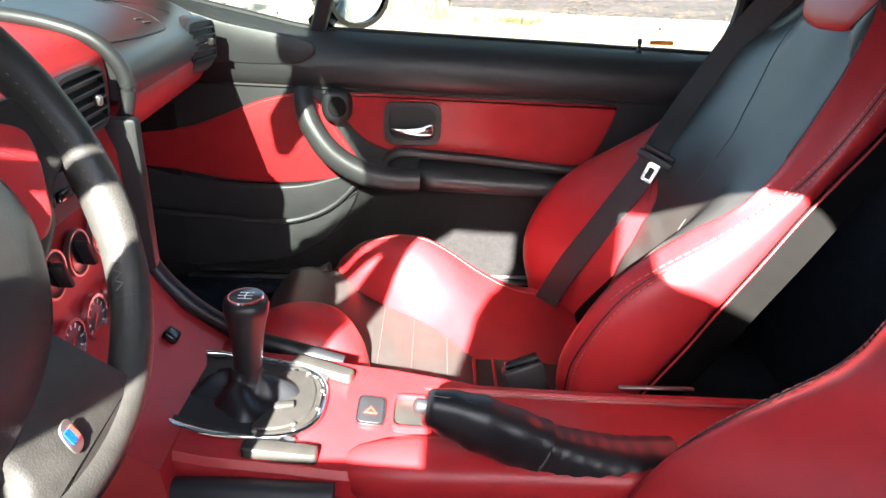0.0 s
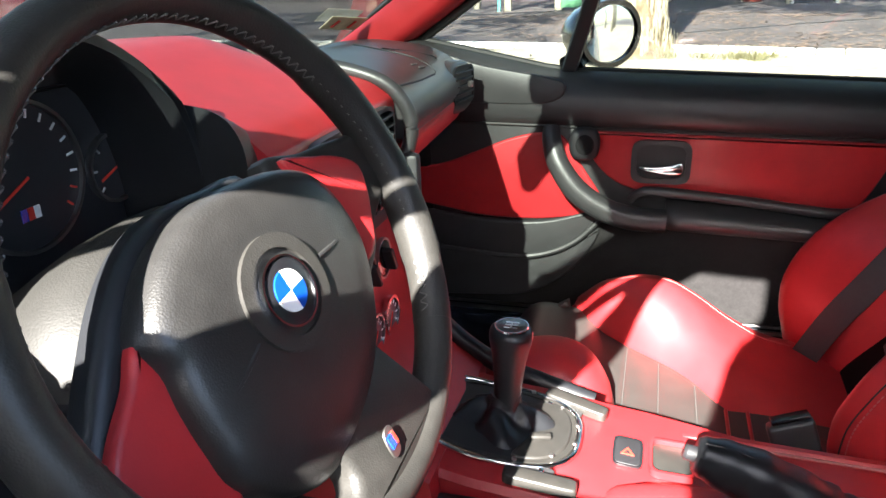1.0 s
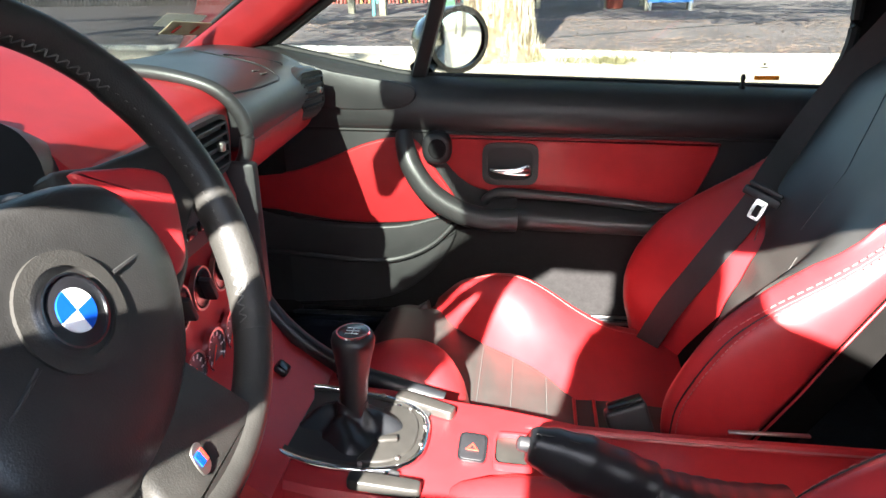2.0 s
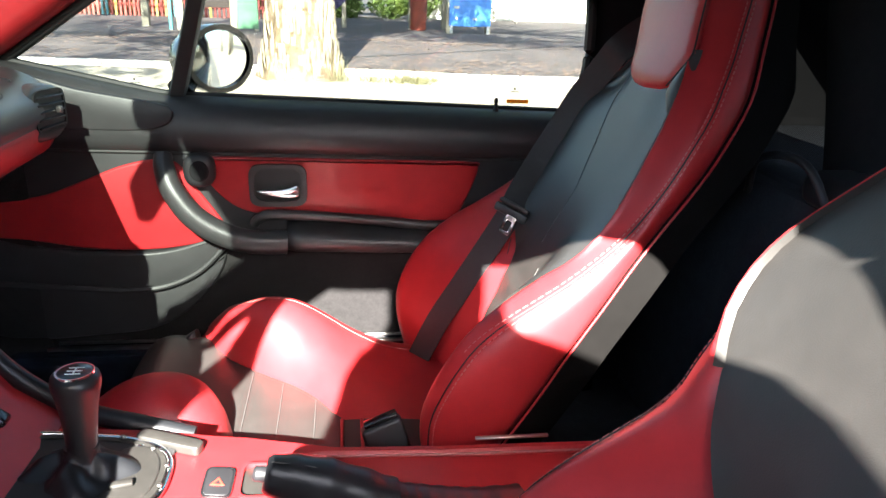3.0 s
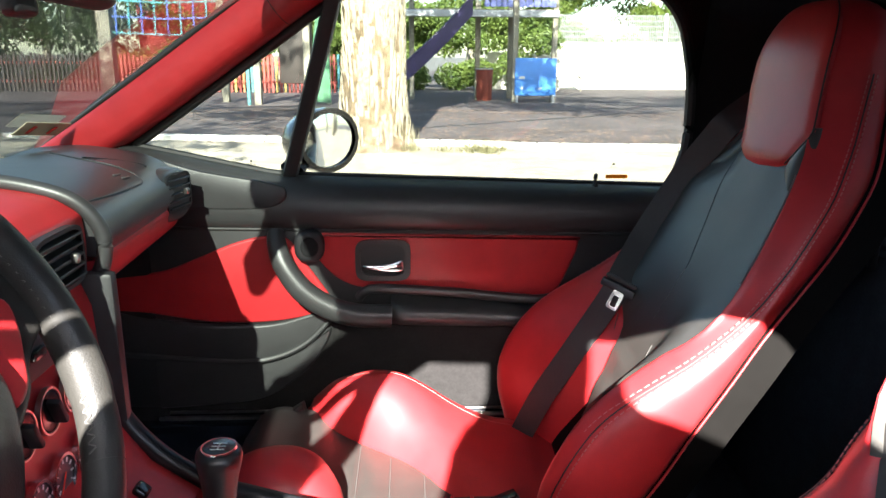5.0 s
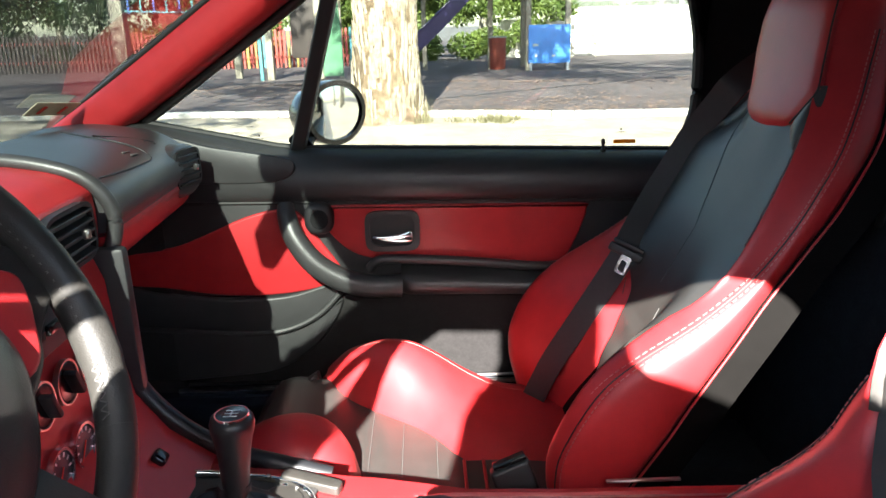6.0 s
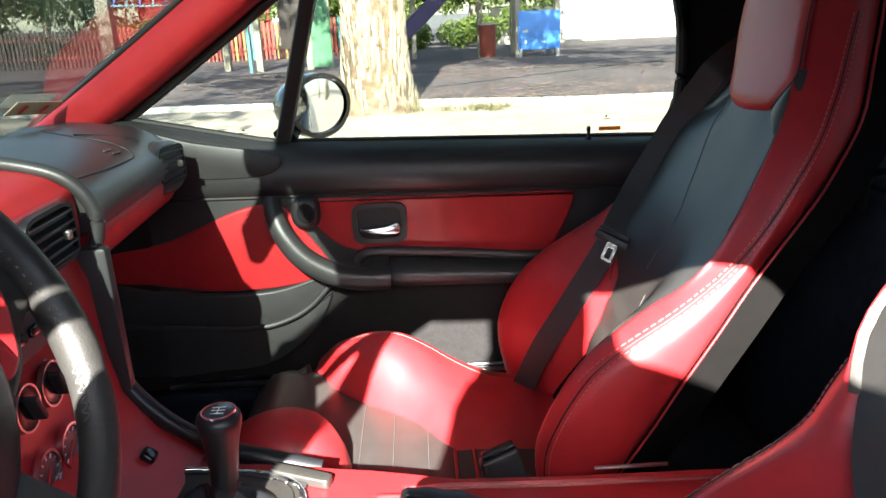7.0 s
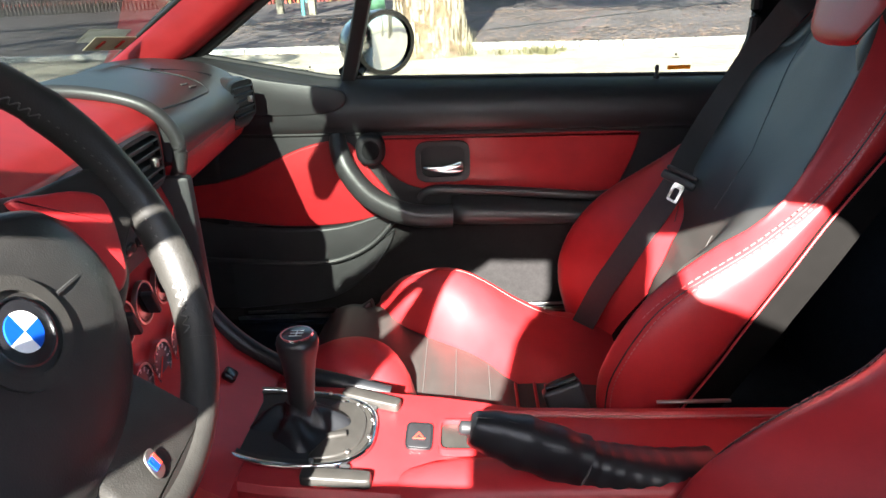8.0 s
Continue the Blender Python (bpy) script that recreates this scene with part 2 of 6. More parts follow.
# ---- the car's shell ----
def build_shell():
    floor = thing("car_floor", "black carpeted car floor with raised transmission tunnel", "car floor", kind="structure")
    part("floor_pan", rbox((1.75, 1.42, 0.05), (-0.12, MID, 0.19), 0.01), LIFTED_CARPET, floor)
    part("tunnel", rbox((1.2, 0.20, 0.28), (-0.15, MID, 0.34), 0.04), LIFTED_CARPET, floor)
    # the darker carpet puts the footwell's shade into its colour
    part("firewall", rbox((0.05, 1.46, 0.75), (-0.97, MID, 0.55), 0.01), CARPET, floor)
    part("footwell_side", rbox((0.45, 0.05, 0.55), (-0.74, 1.44, 0.55), 0.01), CARPET, floor)
    part("footwell_side", rbox((0.45, 0.05, 0.55), (-0.74, 0.03, 0.55), 0.01), CARPET, floor)
    for y, name in ((1.455, "passenger_sill"), (0.015, "driver_sill")):
        sill = thing("door_sill", "black painted door sill with metal scuff strips", "door sill", "door sills", "structure")
        part("sill_box", rbox((1.25, 0.13, 0.15), (0.02, y, 0.27), 0.02), PAINT, sill)
        s = -1 if y > 1 else 1
        part("scuff_strip", rbox((1.1, 0.012, 0.008), (0.02, y + s * 0.04, 0.349), 0.003), SATIN, sill, "brushed metal strip")
        part("scuff_strip", rbox((1.1, 0.012, 0.008), (0.02, y + s * 0.01, 0.349), 0.003), SATIN, sill, "brushed metal strip")
    # rear shelf and bulkhead
    shelf = thing("rear_bulkhead", "black carpeted bulkhead and shelf behind the seats", "bulkhead", kind="structure")
    part("shelf_top", rbox((0.55, 1.44, 0.04), (1.02, MID, 0.80), 0.015), LIFTED_CARPET, shelf)
    part("bulkhead_wall", rbox((0.04, 1.44, 0.62), (0.74, MID, 0.50), 0.01), LIFTED_CARPET, shelf)
    for y in (1.475, -0.005):
        part("side_trim", rbox((0.62, 0.05, 0.66), (0.92, y, 0.52), 0.02), CLOTH, shelf)


def pillar_path(s):
    """The windscreen pillar on the passenger's side (s = 1) or the driver's (s = -1)."""
    half = lambda y: MID + s * (y - MID)
    path = cat([(-0.74, half(1.475), 0.865), (-0.55, half(1.455), 0.985), (-0.33, half(1.425), 1.13), (-0.17, half(1.395), 1.235), (-0.09, half(1.37), 1.268)], 6)
    return path if s > 0 else [p + Vector((0, 0, 0.028)) for p in path]


def build_windscreen():
    ws = thing("windscreen_frame", "red leather trimmed windscreen frame with black rubber seals", "windscreen", kind="structure")
    for s in (1, -1):
        path = pillar_path(s)
        part("pillar_trim", tube(path, 0.042 if s < 0 else 0.0385, 20, 1.25, up=(0.55, 0, 0.83), power=2.5), RED, ws, "smooth red leather pillar trim")
        seal = Vector((0.047, -0.016, -0.05)) if s < 0 else Vector((0.038, 0.014, -0.040))
        part("pillar_seal", tube([p + seal for p in path], 0.013 if s < 0 else 0.010, 10), RUBBER, ws, "black rubber seal")
        joint = min(range(len(path)), key=lambda k: abs(path[k].x + 0.25))
        way = (path[joint + 1] - path[joint]).normalized() * 0.0008
        part("trim_joint", tube([path[joint] - way, path[joint] + way], 0.0423 if s < 0 else 0.0388, 20, 1.25, up=(0.55, 0, 0.83), power=2.5), RUBBER, ws, "fine dark joint of the trim")
        lip = Vector((-0.035, 0.004, 0.050)) if s < 0 else Vector((-0.0225, -0.0215, 0.031))
        part("screen_seal", tube([p + lip for p in path], 0.011 if s < 0 else 0.0075, 10), RUBBER, ws, "black rubber seal")
    head = cat([(-0.135, 0.09, 1.262), (-0.228, 0.30, 1.285), (-0.274, MID, 1.297), (-0.215, 1.17, 1.285), (-0.135, 1.38, 1.262)], 6)
    part("header_rail", tube(head, 0.060, 16, 0.38, up=(0, 0, 1), power=2.5), PLASTIC, ws, "black header rail")

    def face(u, v):
        y = 0.06 + 1.35 * u
        k = 1 - ((y - MID) / 0.675) ** 2
        x0, x1 = -0.80 - 0.10 * k, -0.115 - 0.085 * k
        return Vector((x0 + (x1 - x0) * v, MID + (y - MID) * (1.05 - 0.09 * v), 0.86 + (0.43 + 0.03 * k) * v + 0.02 * math.sin(math.pi * v)))
    part("windscreen_pane", slab(face, 20, 14, (-0.002, 0, 0.003)), SCREEN, ws, "clear windscreen glass")
    st = thing("permit_sticker", "pale paper sticker inside the windscreen", "sticker")
    q = [face(0.912 + a, 0.186 + b) + Vector((0.006, 0, -0.006)) for a, b in ((0, 0), (0.078, 0), (0.078, 0.046), (0, 0.046))]
    bm = bmesh.new()
    vs = [bm.verts.new(p) for p in q] + [bm.verts.new(p + Vector((0.001, 0, -0.001))) for p in q]
    for f in ((0, 1, 2, 3), (7, 6, 5, 4), (0, 4, 5, 1), (1, 5, 6, 2), (2, 6, 7, 3), (3, 7, 4, 0)):
        bm.faces.new([vs[i] for i in f])
    part("paper", bm, PAPER, st)
    for k in range(2):
        c = face(0.930 + 0.036 * k, 0.209) + Vector((0.009, 0, -0.009))
        part("print_bar", rbox((0.022, 0.010, 0.002), c, 0, turn=Euler((0, radians(-33), 0)).to_matrix()), RED_MARK, st, "red printed bar")
    # interior mirror on the header
    im = thing("interior_mirror", "black interior rear-view mirror under the header rail", "mirror")
    part("mirror_mount", rbox((0.075, 0.07, 0.045), (-0.340, MID - 0.04, 1.228), 0.016, 3), PLASTIC, im)
    part("mirror_stem", tube(cat([(-0.340, MID - 0.04, 1.215), (-0.340, MID - 0.05, 1.19), (-0.352, MID - 0.07, 1.15)], 5), 0.014, 10), PLASTIC, im)
    t = Euler((0, radians(-8), radians(-24))).to_matrix()
    mc = Vector((-0.352, MID - 0.055, 1.122))
    part("mirror_housing", rbox((0.036, 0.235, 0.085), mc, 0.015, 3, t), PLASTIC, im)
    part("mirror_face", rbox((0.003, 0.215, 0.066), mc + t @ Vector((0.0185, 0, 0)), 0.001, 1, t), MIRROR, im, "silvered mirror glass")
    part("dimming_lever", rbox((0.022, 0.028, 0.026), mc + Vector((0.005, 0.011, -0.047)), 0.006, 3, t), PLASTIC, im, "small black dimming lever")


def build_soft_top():
    top = thing("soft_top", "raised black fabric soft top with its dark lining", "soft top", kind="structure")

    def roof(u, v):
        y = 0.045 + 1.38 * v
        x = -0.25 - 0.035 * (1 - ((y - MID) / 0.69) ** 2) * (1 - u) + 1.12 * u
        k = 1 - abs((y - MID) / 0.69) ** 2.6
        return Vector((x, y, 1.245 + 0.075 * k + 0.022 * math.sin(math.pi * min(1, u * 1.1)) - 0.012 * u * u))
    part("roof_fabric", slab(roof, 16, 16, (0, 0, 0.02)), CLOTH, top)
    for s in (1, -1):
        half = lambda y: MID + s * (y - MID)
        # side rail over the window and the quarter panel behind it
        rail = cat(([] if s > 0 else [(-0.19, half(1.385), 1.262)]) + [(-0.11, half(1.40), 1.25), (0.0, half(1.435), 1.262), (0.16, half(1.447), 1.268), (0.38, half(1.448), 1.268), (0.55, half(1.445), 1.262)], 6)
        part("side_rail", tube(rail, 0.028, 12, 1.0, power=3), RUBBER, top, "black rubber roof rail")
        inner = [(0.378, 1.243), (0.45, 1.236), (0.505, 1.214), (0.545, 1.165), (0.564, 1.10), (0.573, 1.049), (0.576, 0.98), (0.574, 0.92), (0.556, 0.862), (0.54, 0.835)]
        if s < 0:
            inner = [(0.19, 1.250), (0.26, 1.232), (0.347, 1.202), (0.395, 1.182), (0.4285, 1.164), (0.455, 1.135), (0.474, 1.098), (0.478, 1.05), (0.473, 1.0), (0.462, 0.91), (0.448, 0.835)]
        mid = [(p.x, p.z) for p in cat([(a, 0, b) for a, b in inner], 4)]
        outl = mid + [(inner[-1][0], 0.78), (1.285, 0.78), (1.20, 0.88), (1.095, 1.0), (0.925, 1.20), (0.85, 1.30), (inner[0][0], 1.285)]
        part("quarter_panel", plate(outl, lambda a, b, h: (a, half(1.452 - 0.25 * max(0, b - 1.15) * 0.6 + 0.03 - h), b), 0.03, 0.006), CLOTH, top)
        part("window_seal", tube([Vector((a - 0.004, half(1.448), b)) for a, b in mid], 0.011, 8), RUBBER, top, "black rubber seal")
    # rear wall of the top with its window
    def rear(y, t):
        return Vector((0.83 + 0.43 * t, y, 1.318 - 0.035 * abs((y - MID) / 0.69) ** 2.6 - 0.515 * t))
    edge = lambda t: 1.17 + 0.16 * t  # the window widens downwards
    def strip(f0, f1, t0, t1):
        def at(u, v):
            t = t0 + (t1 - t0) * v
            return rear(f0(t) + (f1(t) - f0(t)) * u, t)
        return slab(at, 6, 8, (0.012, 0, 0.012))
    wide, out = (lambda t: 2 * MID - edge(t)), (lambda t: 1.49)
    part("rear_fabric", strip(lambda t: -0.02, wide, 0, 1), CLOTH, top)
    part("rear_fabric", strip(edge, out, 0, 1), CLOTH, top)
    part("rear_fabric", strip(wide, edge, 0, 0.07), CLOTH, top)
    part("rear_fabric", strip(wide, edge, 0.92, 1), CLOTH, top)
    def rear_pane(u, v):
        t = 0.07 + 0.85 * v
        return rear(wide(t) + (edge(t) - wide(t)) * u, t) + Vector((0.004, 0, 0.004))
    rw = part("rear_window", slab(rear_pane, 4, 4, (0.002, 0, 0.002)), REAR_PANE, top, "clear plastic rear window")
    part("roof_bow", tube([rear(0.02 + 1.43 * i / 8, 0.10) + Vector((-0.01, 0, -0.005)) for i in range(9)], 0.012, 8), RUBBER, top, "black roof bow")
    # latch of the roof at the windscreen corner
    for y in (1.33, 0.14):
        lt = thing("roof_latch", "black roof latch at the header rail", "latch", "roof latches")
        part("latch_body", rbox((0.075, 0.05, 0.028), (-0.06, y, 1.238), 0.010, 3), PLASTIC, lt)
        part("latch_lever", tube(cat([(-0.08, y, 1.222), (-0.03, y, 1.216), (0.02, y, 1.222)], 4), 0.008, 8), PLASTIC, lt)


def build_roll_hoops():
    for s in (1, -1):
        half = lambda y: MID + s * (y - MID)
        hp = thing("roll_hoop", "black padded roll hoop with net behind the seat", "roll hoop", "roll hoops")
        path = cat([(0.80, half(0.885), 0.80), (0.80, half(0.920), 0.91), (0.80, half(0.972), 1.06), (0.80, half(1.012), 1.165), (0.80, half(1.06), 1.215),
                    (0.80, half(1.15), 1.225), (0.80, half(1.27), 1.205), (0.80, half(1.335), 1.13), (0.80, half(1.36), 1.0), (0.80, half(1.37), 0.80)], 5)
        part("hoop_bar", tube(path, [0.056 - 0.0011 * min(i, 20) for i in range(len(path))], 14, 0.7, up=(1, 0, 0), power=2.6), CLOTH, hp, "black padded bar")
        part("hoop_foot", rbox((0.17, 0.17, 0.05), (0.79, half(0.81), 0.835), 0.018, 3), PLASTIC, hp, "moulded black plastic foot cover")
        part("hoop_foot", rbox((0.15, 0.13, 0.05), (0.79, half(1.34), 0.835), 0.018, 3), PLASTIC, hp, "moulded black plastic foot cover")
        part("hoop_net", net(half(0.92), half(1.33), 0.83, 1.19, 0.80), CLOTH, hp, "fine black mesh net")
    wd = thing("wind_deflector", "fine black mesh wind deflector between the roll hoops", "wind deflector")
    part("mesh", net(0.48, 1.0, 0.83, 1.205, 0.812), CLOTH, wd)
    part("top_bar", tube([(0.81, 0.45, 1.213), (0.81, 1.02, 1.218)], 0.012, 8), RUBBER, wd)
    rl = thing("rear_handle", "curved black grab handle on the rear bulkhead", "handle")
    part("handle_bar", tube(cat([(0.69, 0.99, 0.80), (0.675, 0.95, 0.86), (0.675, 0.84, 0.875), (0.69, 0.78, 0.80)], 6), 0.006, 10), PLASTIC, rl)


def net(y0, y1, z0, z1, x, step=0.0042, w=0.0009):
    """Crossed diagonal threads as thin strips, joined."""
    y0, y1 = min(y0, y1), max(y0, y1)
    vs, fs = [], []
    wide, tall = y1 - y0, z1 - z0
    for way in (1, -1):
        c = -tall
        while c < wide:
            a, b = max(0.0, -c), min(tall, wide - c)
            if b - a > 0.002:
                k = len(vs)
                for h, d in ((a, 0.0), (a, w * 1.41), (b, w * 1.41), (b, 0.0)):
                    y = c + h + d
                    vs.append((x + 0.0006 * way, y0 + y if way > 0 else y1 - y, z0 + h))
                fs.append((k, k + 1, k + 2, k + 3))
            c += step
    bm = bmesh.new()
    bv = [bm.verts.new(v) for v in vs]
    for f in fs:
        bm.faces.new([bv[i] for i in f])
    return bm


# ---- the passenger's door ----
def belt_z(x):
    return 0.866 - 0.032 * (x + 0.26) if x > -0.26 else 0.866 + 0.21 * (-0.26 - x)


def build_door():
    d = thing("passenger_door", "closed car door with black and red leather trim", "car door")
    y0 = 1.425
    on = lambda a, b, h: (a, y0 - h, b)
    card = [(-0.66, 0.36), (0.585, 0.36), (0.585, 0.80), (-0.30, 0.84), (-0.66, 0.90)]
    part("door_card", plate(card, lambda a, b, h: (a, y0 + 0.07 - h, b), 0.07, 0.004), CARPET, d, "dark lower door lining")
    # padded top roll
    rings = []
    for i in range(41):
        x = -0.66 + 1.25 * i / 40
        zb, zs = belt_z(x), 0.763 - 0.018 * (x + 0.42)
        h = zb - zs
        prof = [(0.0, 0.0), (-0.010, 0.05), (-0.018, 0.20), (-0.019, 0.42), (-0.012, 0.66), (0.004, 0.86), (0.022, 0.97), (0.045, 1.0), (0.085, 0.97), (0.085, 0.0)]
        rings.append([Vector((x, y0 + a, zs + h * b)) for a, b in prof])
    part("belt_roll", loft(rings), VINYL, d, "padded black leather top roll", 50)
    # outline of the front corner trim, and a bead along the roll
    part("corner_trim", plate(smooth2([(-0.50, 0.812), (-0.40, 0.806), (-0.29, 0.806), (-0.245, 0.820), (-0.238, 0.845), (-0.27, 0.858), (-0.40, 0.88), (-0.52, 0.905)]), lambda a, b, h: (a, y0 - 0.015 - h + 0.16 * max(0, b - 0.83), b), 0.006, 0.004), VINYL, d, "smooth black leather corner panel")
    part("roll_seam", tube([(x, y0 - 0.006, 0.764 - 0.018 * (x + 0.42)) for x in [-0.62 + 1.19 * i / 24 for i in range(25)]], 0.0035, 6), RUBBER, d, "dark seam groove")
    part("mid_lining", plate([(-0.64, 0.375 + 0.2), (-0.30, 0.560), (-0.16, 0.575), (-0.05, 0.60), (0.30, 0.575), (0.575, 0.58), (0.575, 0.748), (-0.20, 0.762), (-0.64, 0.770)], on, 0.006, 0.003), VINYL, d, "black leather lining")
    up = smooth2([(-0.172, 0.754), (-0.05, 0.752), (0.15, 0.748), (0.335, 0.744), (0.352, 0.732), (0.340, 0.69), (0.312, 0.632), (0.285, 0.618), (0.15, 0.624), (-0.03, 0.636), (-0.10, 0.640), (-0.15, 0.665), (-0.19, 0.715), (-0.188, 0.746)], 5)
    part("upper_insert", plate(up, lambda a, b, h: (a, y0 - 0.005 - h, b), 0.006, 0.005, puff=0.0), RED, d, "red leather insert")
    low = smooth2([(-0.62, 0.655), (-0.50, 0.675), (-0.43, 0.700), (-0.35, 0.733), (-0.285, 0.748), (-0.240, 0.742), (-0.205, 0.690), (-0.160, 0.622), (-0.158, 0.600), (-0.19, 0.582), (-0.28, 0.566), (-0.40, 0.566), (-0.52, 0.585), (-0.62, 0.60)], 5)
    part("lower_insert", plate(low, lambda a, b, h: (a, y0 - 0.005 - h, b), 0.006, 0.005, puff=0.0), RED, d, "red leather insert")
    # map pocket
    pk = smooth2([(-0.64, 0.50), (-0.50, 0.492), (-0.38, 0.482), (-0.30, 0.484), (-0.235, 0.505), (-0.185, 0.545), (-0.150, 0.585), (-0.17, 0.592), (-0.28, 0.562), (-0.42, 0.560), (-0.54, 0.578), (-0.64, 0.595)], 5)
    part("pocket_panel", plate(pk, on, 0.014, 0.006), VINYL, d, "black leather map pocket")
    lip = cat([(-0.64, y0 - 0.012, 0.502), (-0.48, y0 - 0.018, 0.490), (-0.36, y0 - 0.020, 0.482), (-0.28, y0 - 0.020, 0.490), (-0.21, y0 - 0.018, 0.522), (-0.150, y0 - 0.012, 0.582)], 8)
    part("pocket_lip", tube(lip, 0.006, 8), VINYL, d, "rounded black lip")
    lowpk = smooth2([(-0.62, 0.38), (-0.40, 0.38), (-0.29, 0.40), (-0.20, 0.47), (-0.16, 0.55), (-0.22, 0.51), (-0.30, 0.478), (-0.42, 0.478), (-0.62, 0.492)], 5)
    part("pocket_front", plate(lowpk, on, 0.010, 0.005), VINYL, d, "black leather pocket front")
    # speaker pod and grab handle
    part("tweeter", plate(oval(-0.196, 0.730, 0.030, 0.033, 24, 2.6), on, 0.034, 0.012), PLASTIC, d, "round black tweeter")
    part("tweeter_grille", plate(oval(-0.194, 0.731, 0.018, 0.020, 20), lambda a, b, h: (a, y0 - 0.033 - h, b), 0.004, 0.002), CLOTH, d)
    grab = cat([(-0.262, y0 - 0.012, 0.757), (-0.258, y0 - 0.03, 0.735), (-0.243, y0 - 0.045, 0.695), (-0.205, y0 - 0.055, 0.645), (-0.150, y0 - 0.058, 0.610), (-0.095, y0 - 0.055, 0.594), (-0.034, y0 - 0.047, 0.590)], 7)
    part("grab_handle", tube(grab, [0.017 + 0.006 * min(1, i / 20) for i in range(len(grab))], 14, 1.0, up=(0, 1, 0), power=2.4), VINYL, d, "curved black leather pull handle")
    # armrest and ledge
    rings = []
    for i in range(25):
        t = i / 24
        x = -0.034 + 0.42 * t
        s = min(1.0, 0.75 + 6 * t) * (1 if t < 0.85 else 1 - 0.3 * (t - 0.85) / 0.15)
        zt, zb = 0.613 - 0.022 * t, 0.566 - 0.012 * t
        prof = [(0.0, zb - 0.005), (-0.035, zb), (-0.052, zb + 0.008), (-0.058, (zb + zt) / 2), (-0.052, zt - 0.006), (-0.038, zt), (0.0, zt + 0.012)]
        rings.append([Vector((x, y0 + a * s, b)) for a, b in prof])
    part("armrest", loft(rings), VINYL, d, "padded black armrest", 50)
    ledge = cat([(-0.10, y0 - 0.014, 0.618), (-0.085, y0 - 0.02, 0.634), (-0.05, y0 - 0.022, 0.640), (0.10, y0 - 0.022, 0.630), (0.26, y0 - 0.022, 0.614), (0.32, y0 - 0.02, 0.622)], 7)
    part("ledge_roll", tube(ledge, 0.010, 10), VINYL, d, "rounded black ledge")
    # door release
    bez = part("release_bezel", ring_band(oval(-0.049, 0.698, 0.056, 0.043, 40, 5), oval(-0.049, 0.699, 0.046, 0.033, 40, 4), lambda a, b, h: (a, y0 - 0.006 - h, b), 0.014), HUB, d, "black bezel")
    part("release_cup", plate(oval(-0.049, 0.699, 0.047, 0.034, 40, 4), lambda a, b, h: (a, y0 - 0.011 - h, b), 0.003, 0.001), RUBBER, d, "dark recess")
    lev = smooth2([(-0.088, 0.690), (-0.06, 0.690), (-0.03, 0.694), (-0.010, 0.700), (-0.008, 0.678), (-0.03, 0.674), (-0.06, 0.677), (-0.085, 0.683)], 4)
    part("release_lever", plate(lev, lambda a, b, h: (a, y0 - 0.015 - h, b), 0.010, 0.004), CHROME, d, "bright chrome lever")
    # lock pin and window channel
    pin = part("lock_pin", loft([[Vector((0.389 + r * math.cos(k * math.pi / 5), 1.452 + r * math.sin(k * math.pi / 5), z)) for k in range(10)] for r, z in ((0.007, 0.838), (0.0065, 0.845), (0.0035, 0.849), (0.0035, 0.856), (0.0048, 0.860), (0.0045, 0.866), (0.002, 0.869))]), PLASTIC, d, "small black lock pin")
    part("belt_seal", tube([(x, 1.472, belt_z(x) - 0.001) for x in [-0.56 + 1.12 * i / 24 for i in range(25)]], 0.007, 8), RUBBER, d, "black rubber window seal")
    bar = [Vector((-0.240 + 0.118 * t, 1.474 - 0.075 * t, 0.855 + 0.382 * t)) for t in [i / 8 for i in range(9)]]
    part("window_divider", tube(bar, 0.021, 10, 0.75, up=(1, 0, 0), power=4), RUBBER, d, "black quarter window bar")
    def pane(u, v):
        x0, x1 = -0.235 + 0.118 * v, 0.58
        return Vector((x0 + (x1 - x0) * u, 1.478 - 0.075 * v - 0.008 * math.sin(math.pi * u), 0.83 + 0.42 * v))
    g = part("window_pane", slab(pane, 10, 10, (0, 0.003, 0)), GLASS, d, "clear side window")
    g.visible_shadow = False
    q = [Vector((-0.57, 1.478, 0.92)), Vector((-0.245, 1.478, 0.85)), Vector((-0.125, 1.405, 1.235))]
    bm = bmesh.new()
    a, b = [bm.verts.new(p) for p in q], [bm.verts.new(p + Vector((0, 0.003, 0))) for p in q]
    bm.faces.new(a), bm.faces.new(b[::-1])
    for i in range(3):
        bm.faces.new((a[i], b[i], b[(i + 1) % 3], a[(i + 1) % 3]))
    g = part("quarter_pane", bm, GLASS, d, "clear quarter window")
    g.visible_shadow = False
    part("window_sticker", rbox((0.046, 0.001, 0.008), (0.438, 1.472, 0.859), 0), ORANGE, d, "small orange sticker")
    for x, z in ((-0.315, 0.892), (0.43, 0.885)):
        part("glass_mark", rbox((0.004, 0.001, 0.004), (x, 1.470, z), 0), DIAL, d, "small dark etched mark")
        part("glass_mark", rbox((0.018, 0.001, 0.0012), (x, 1.470, z - 0.006), 0), DIAL, d, "small dark etched mark")
    # outer skin and wing mirror
    part("outer_skin", slab(lambda u, v: Vector((-0.68 + 1.28 * u, 1.50 + 0.06 * math.sin(math.pi * (0.15 + 0.8 * v)), 0.30 + (belt_z(-0.68 + 1.28 * u) - 0.30 - 0.004) * v)), 12, 10, (0, -0.02, 0)), PAINT, d, "dark painted outer skin")
    wing_mirror(d, 1)


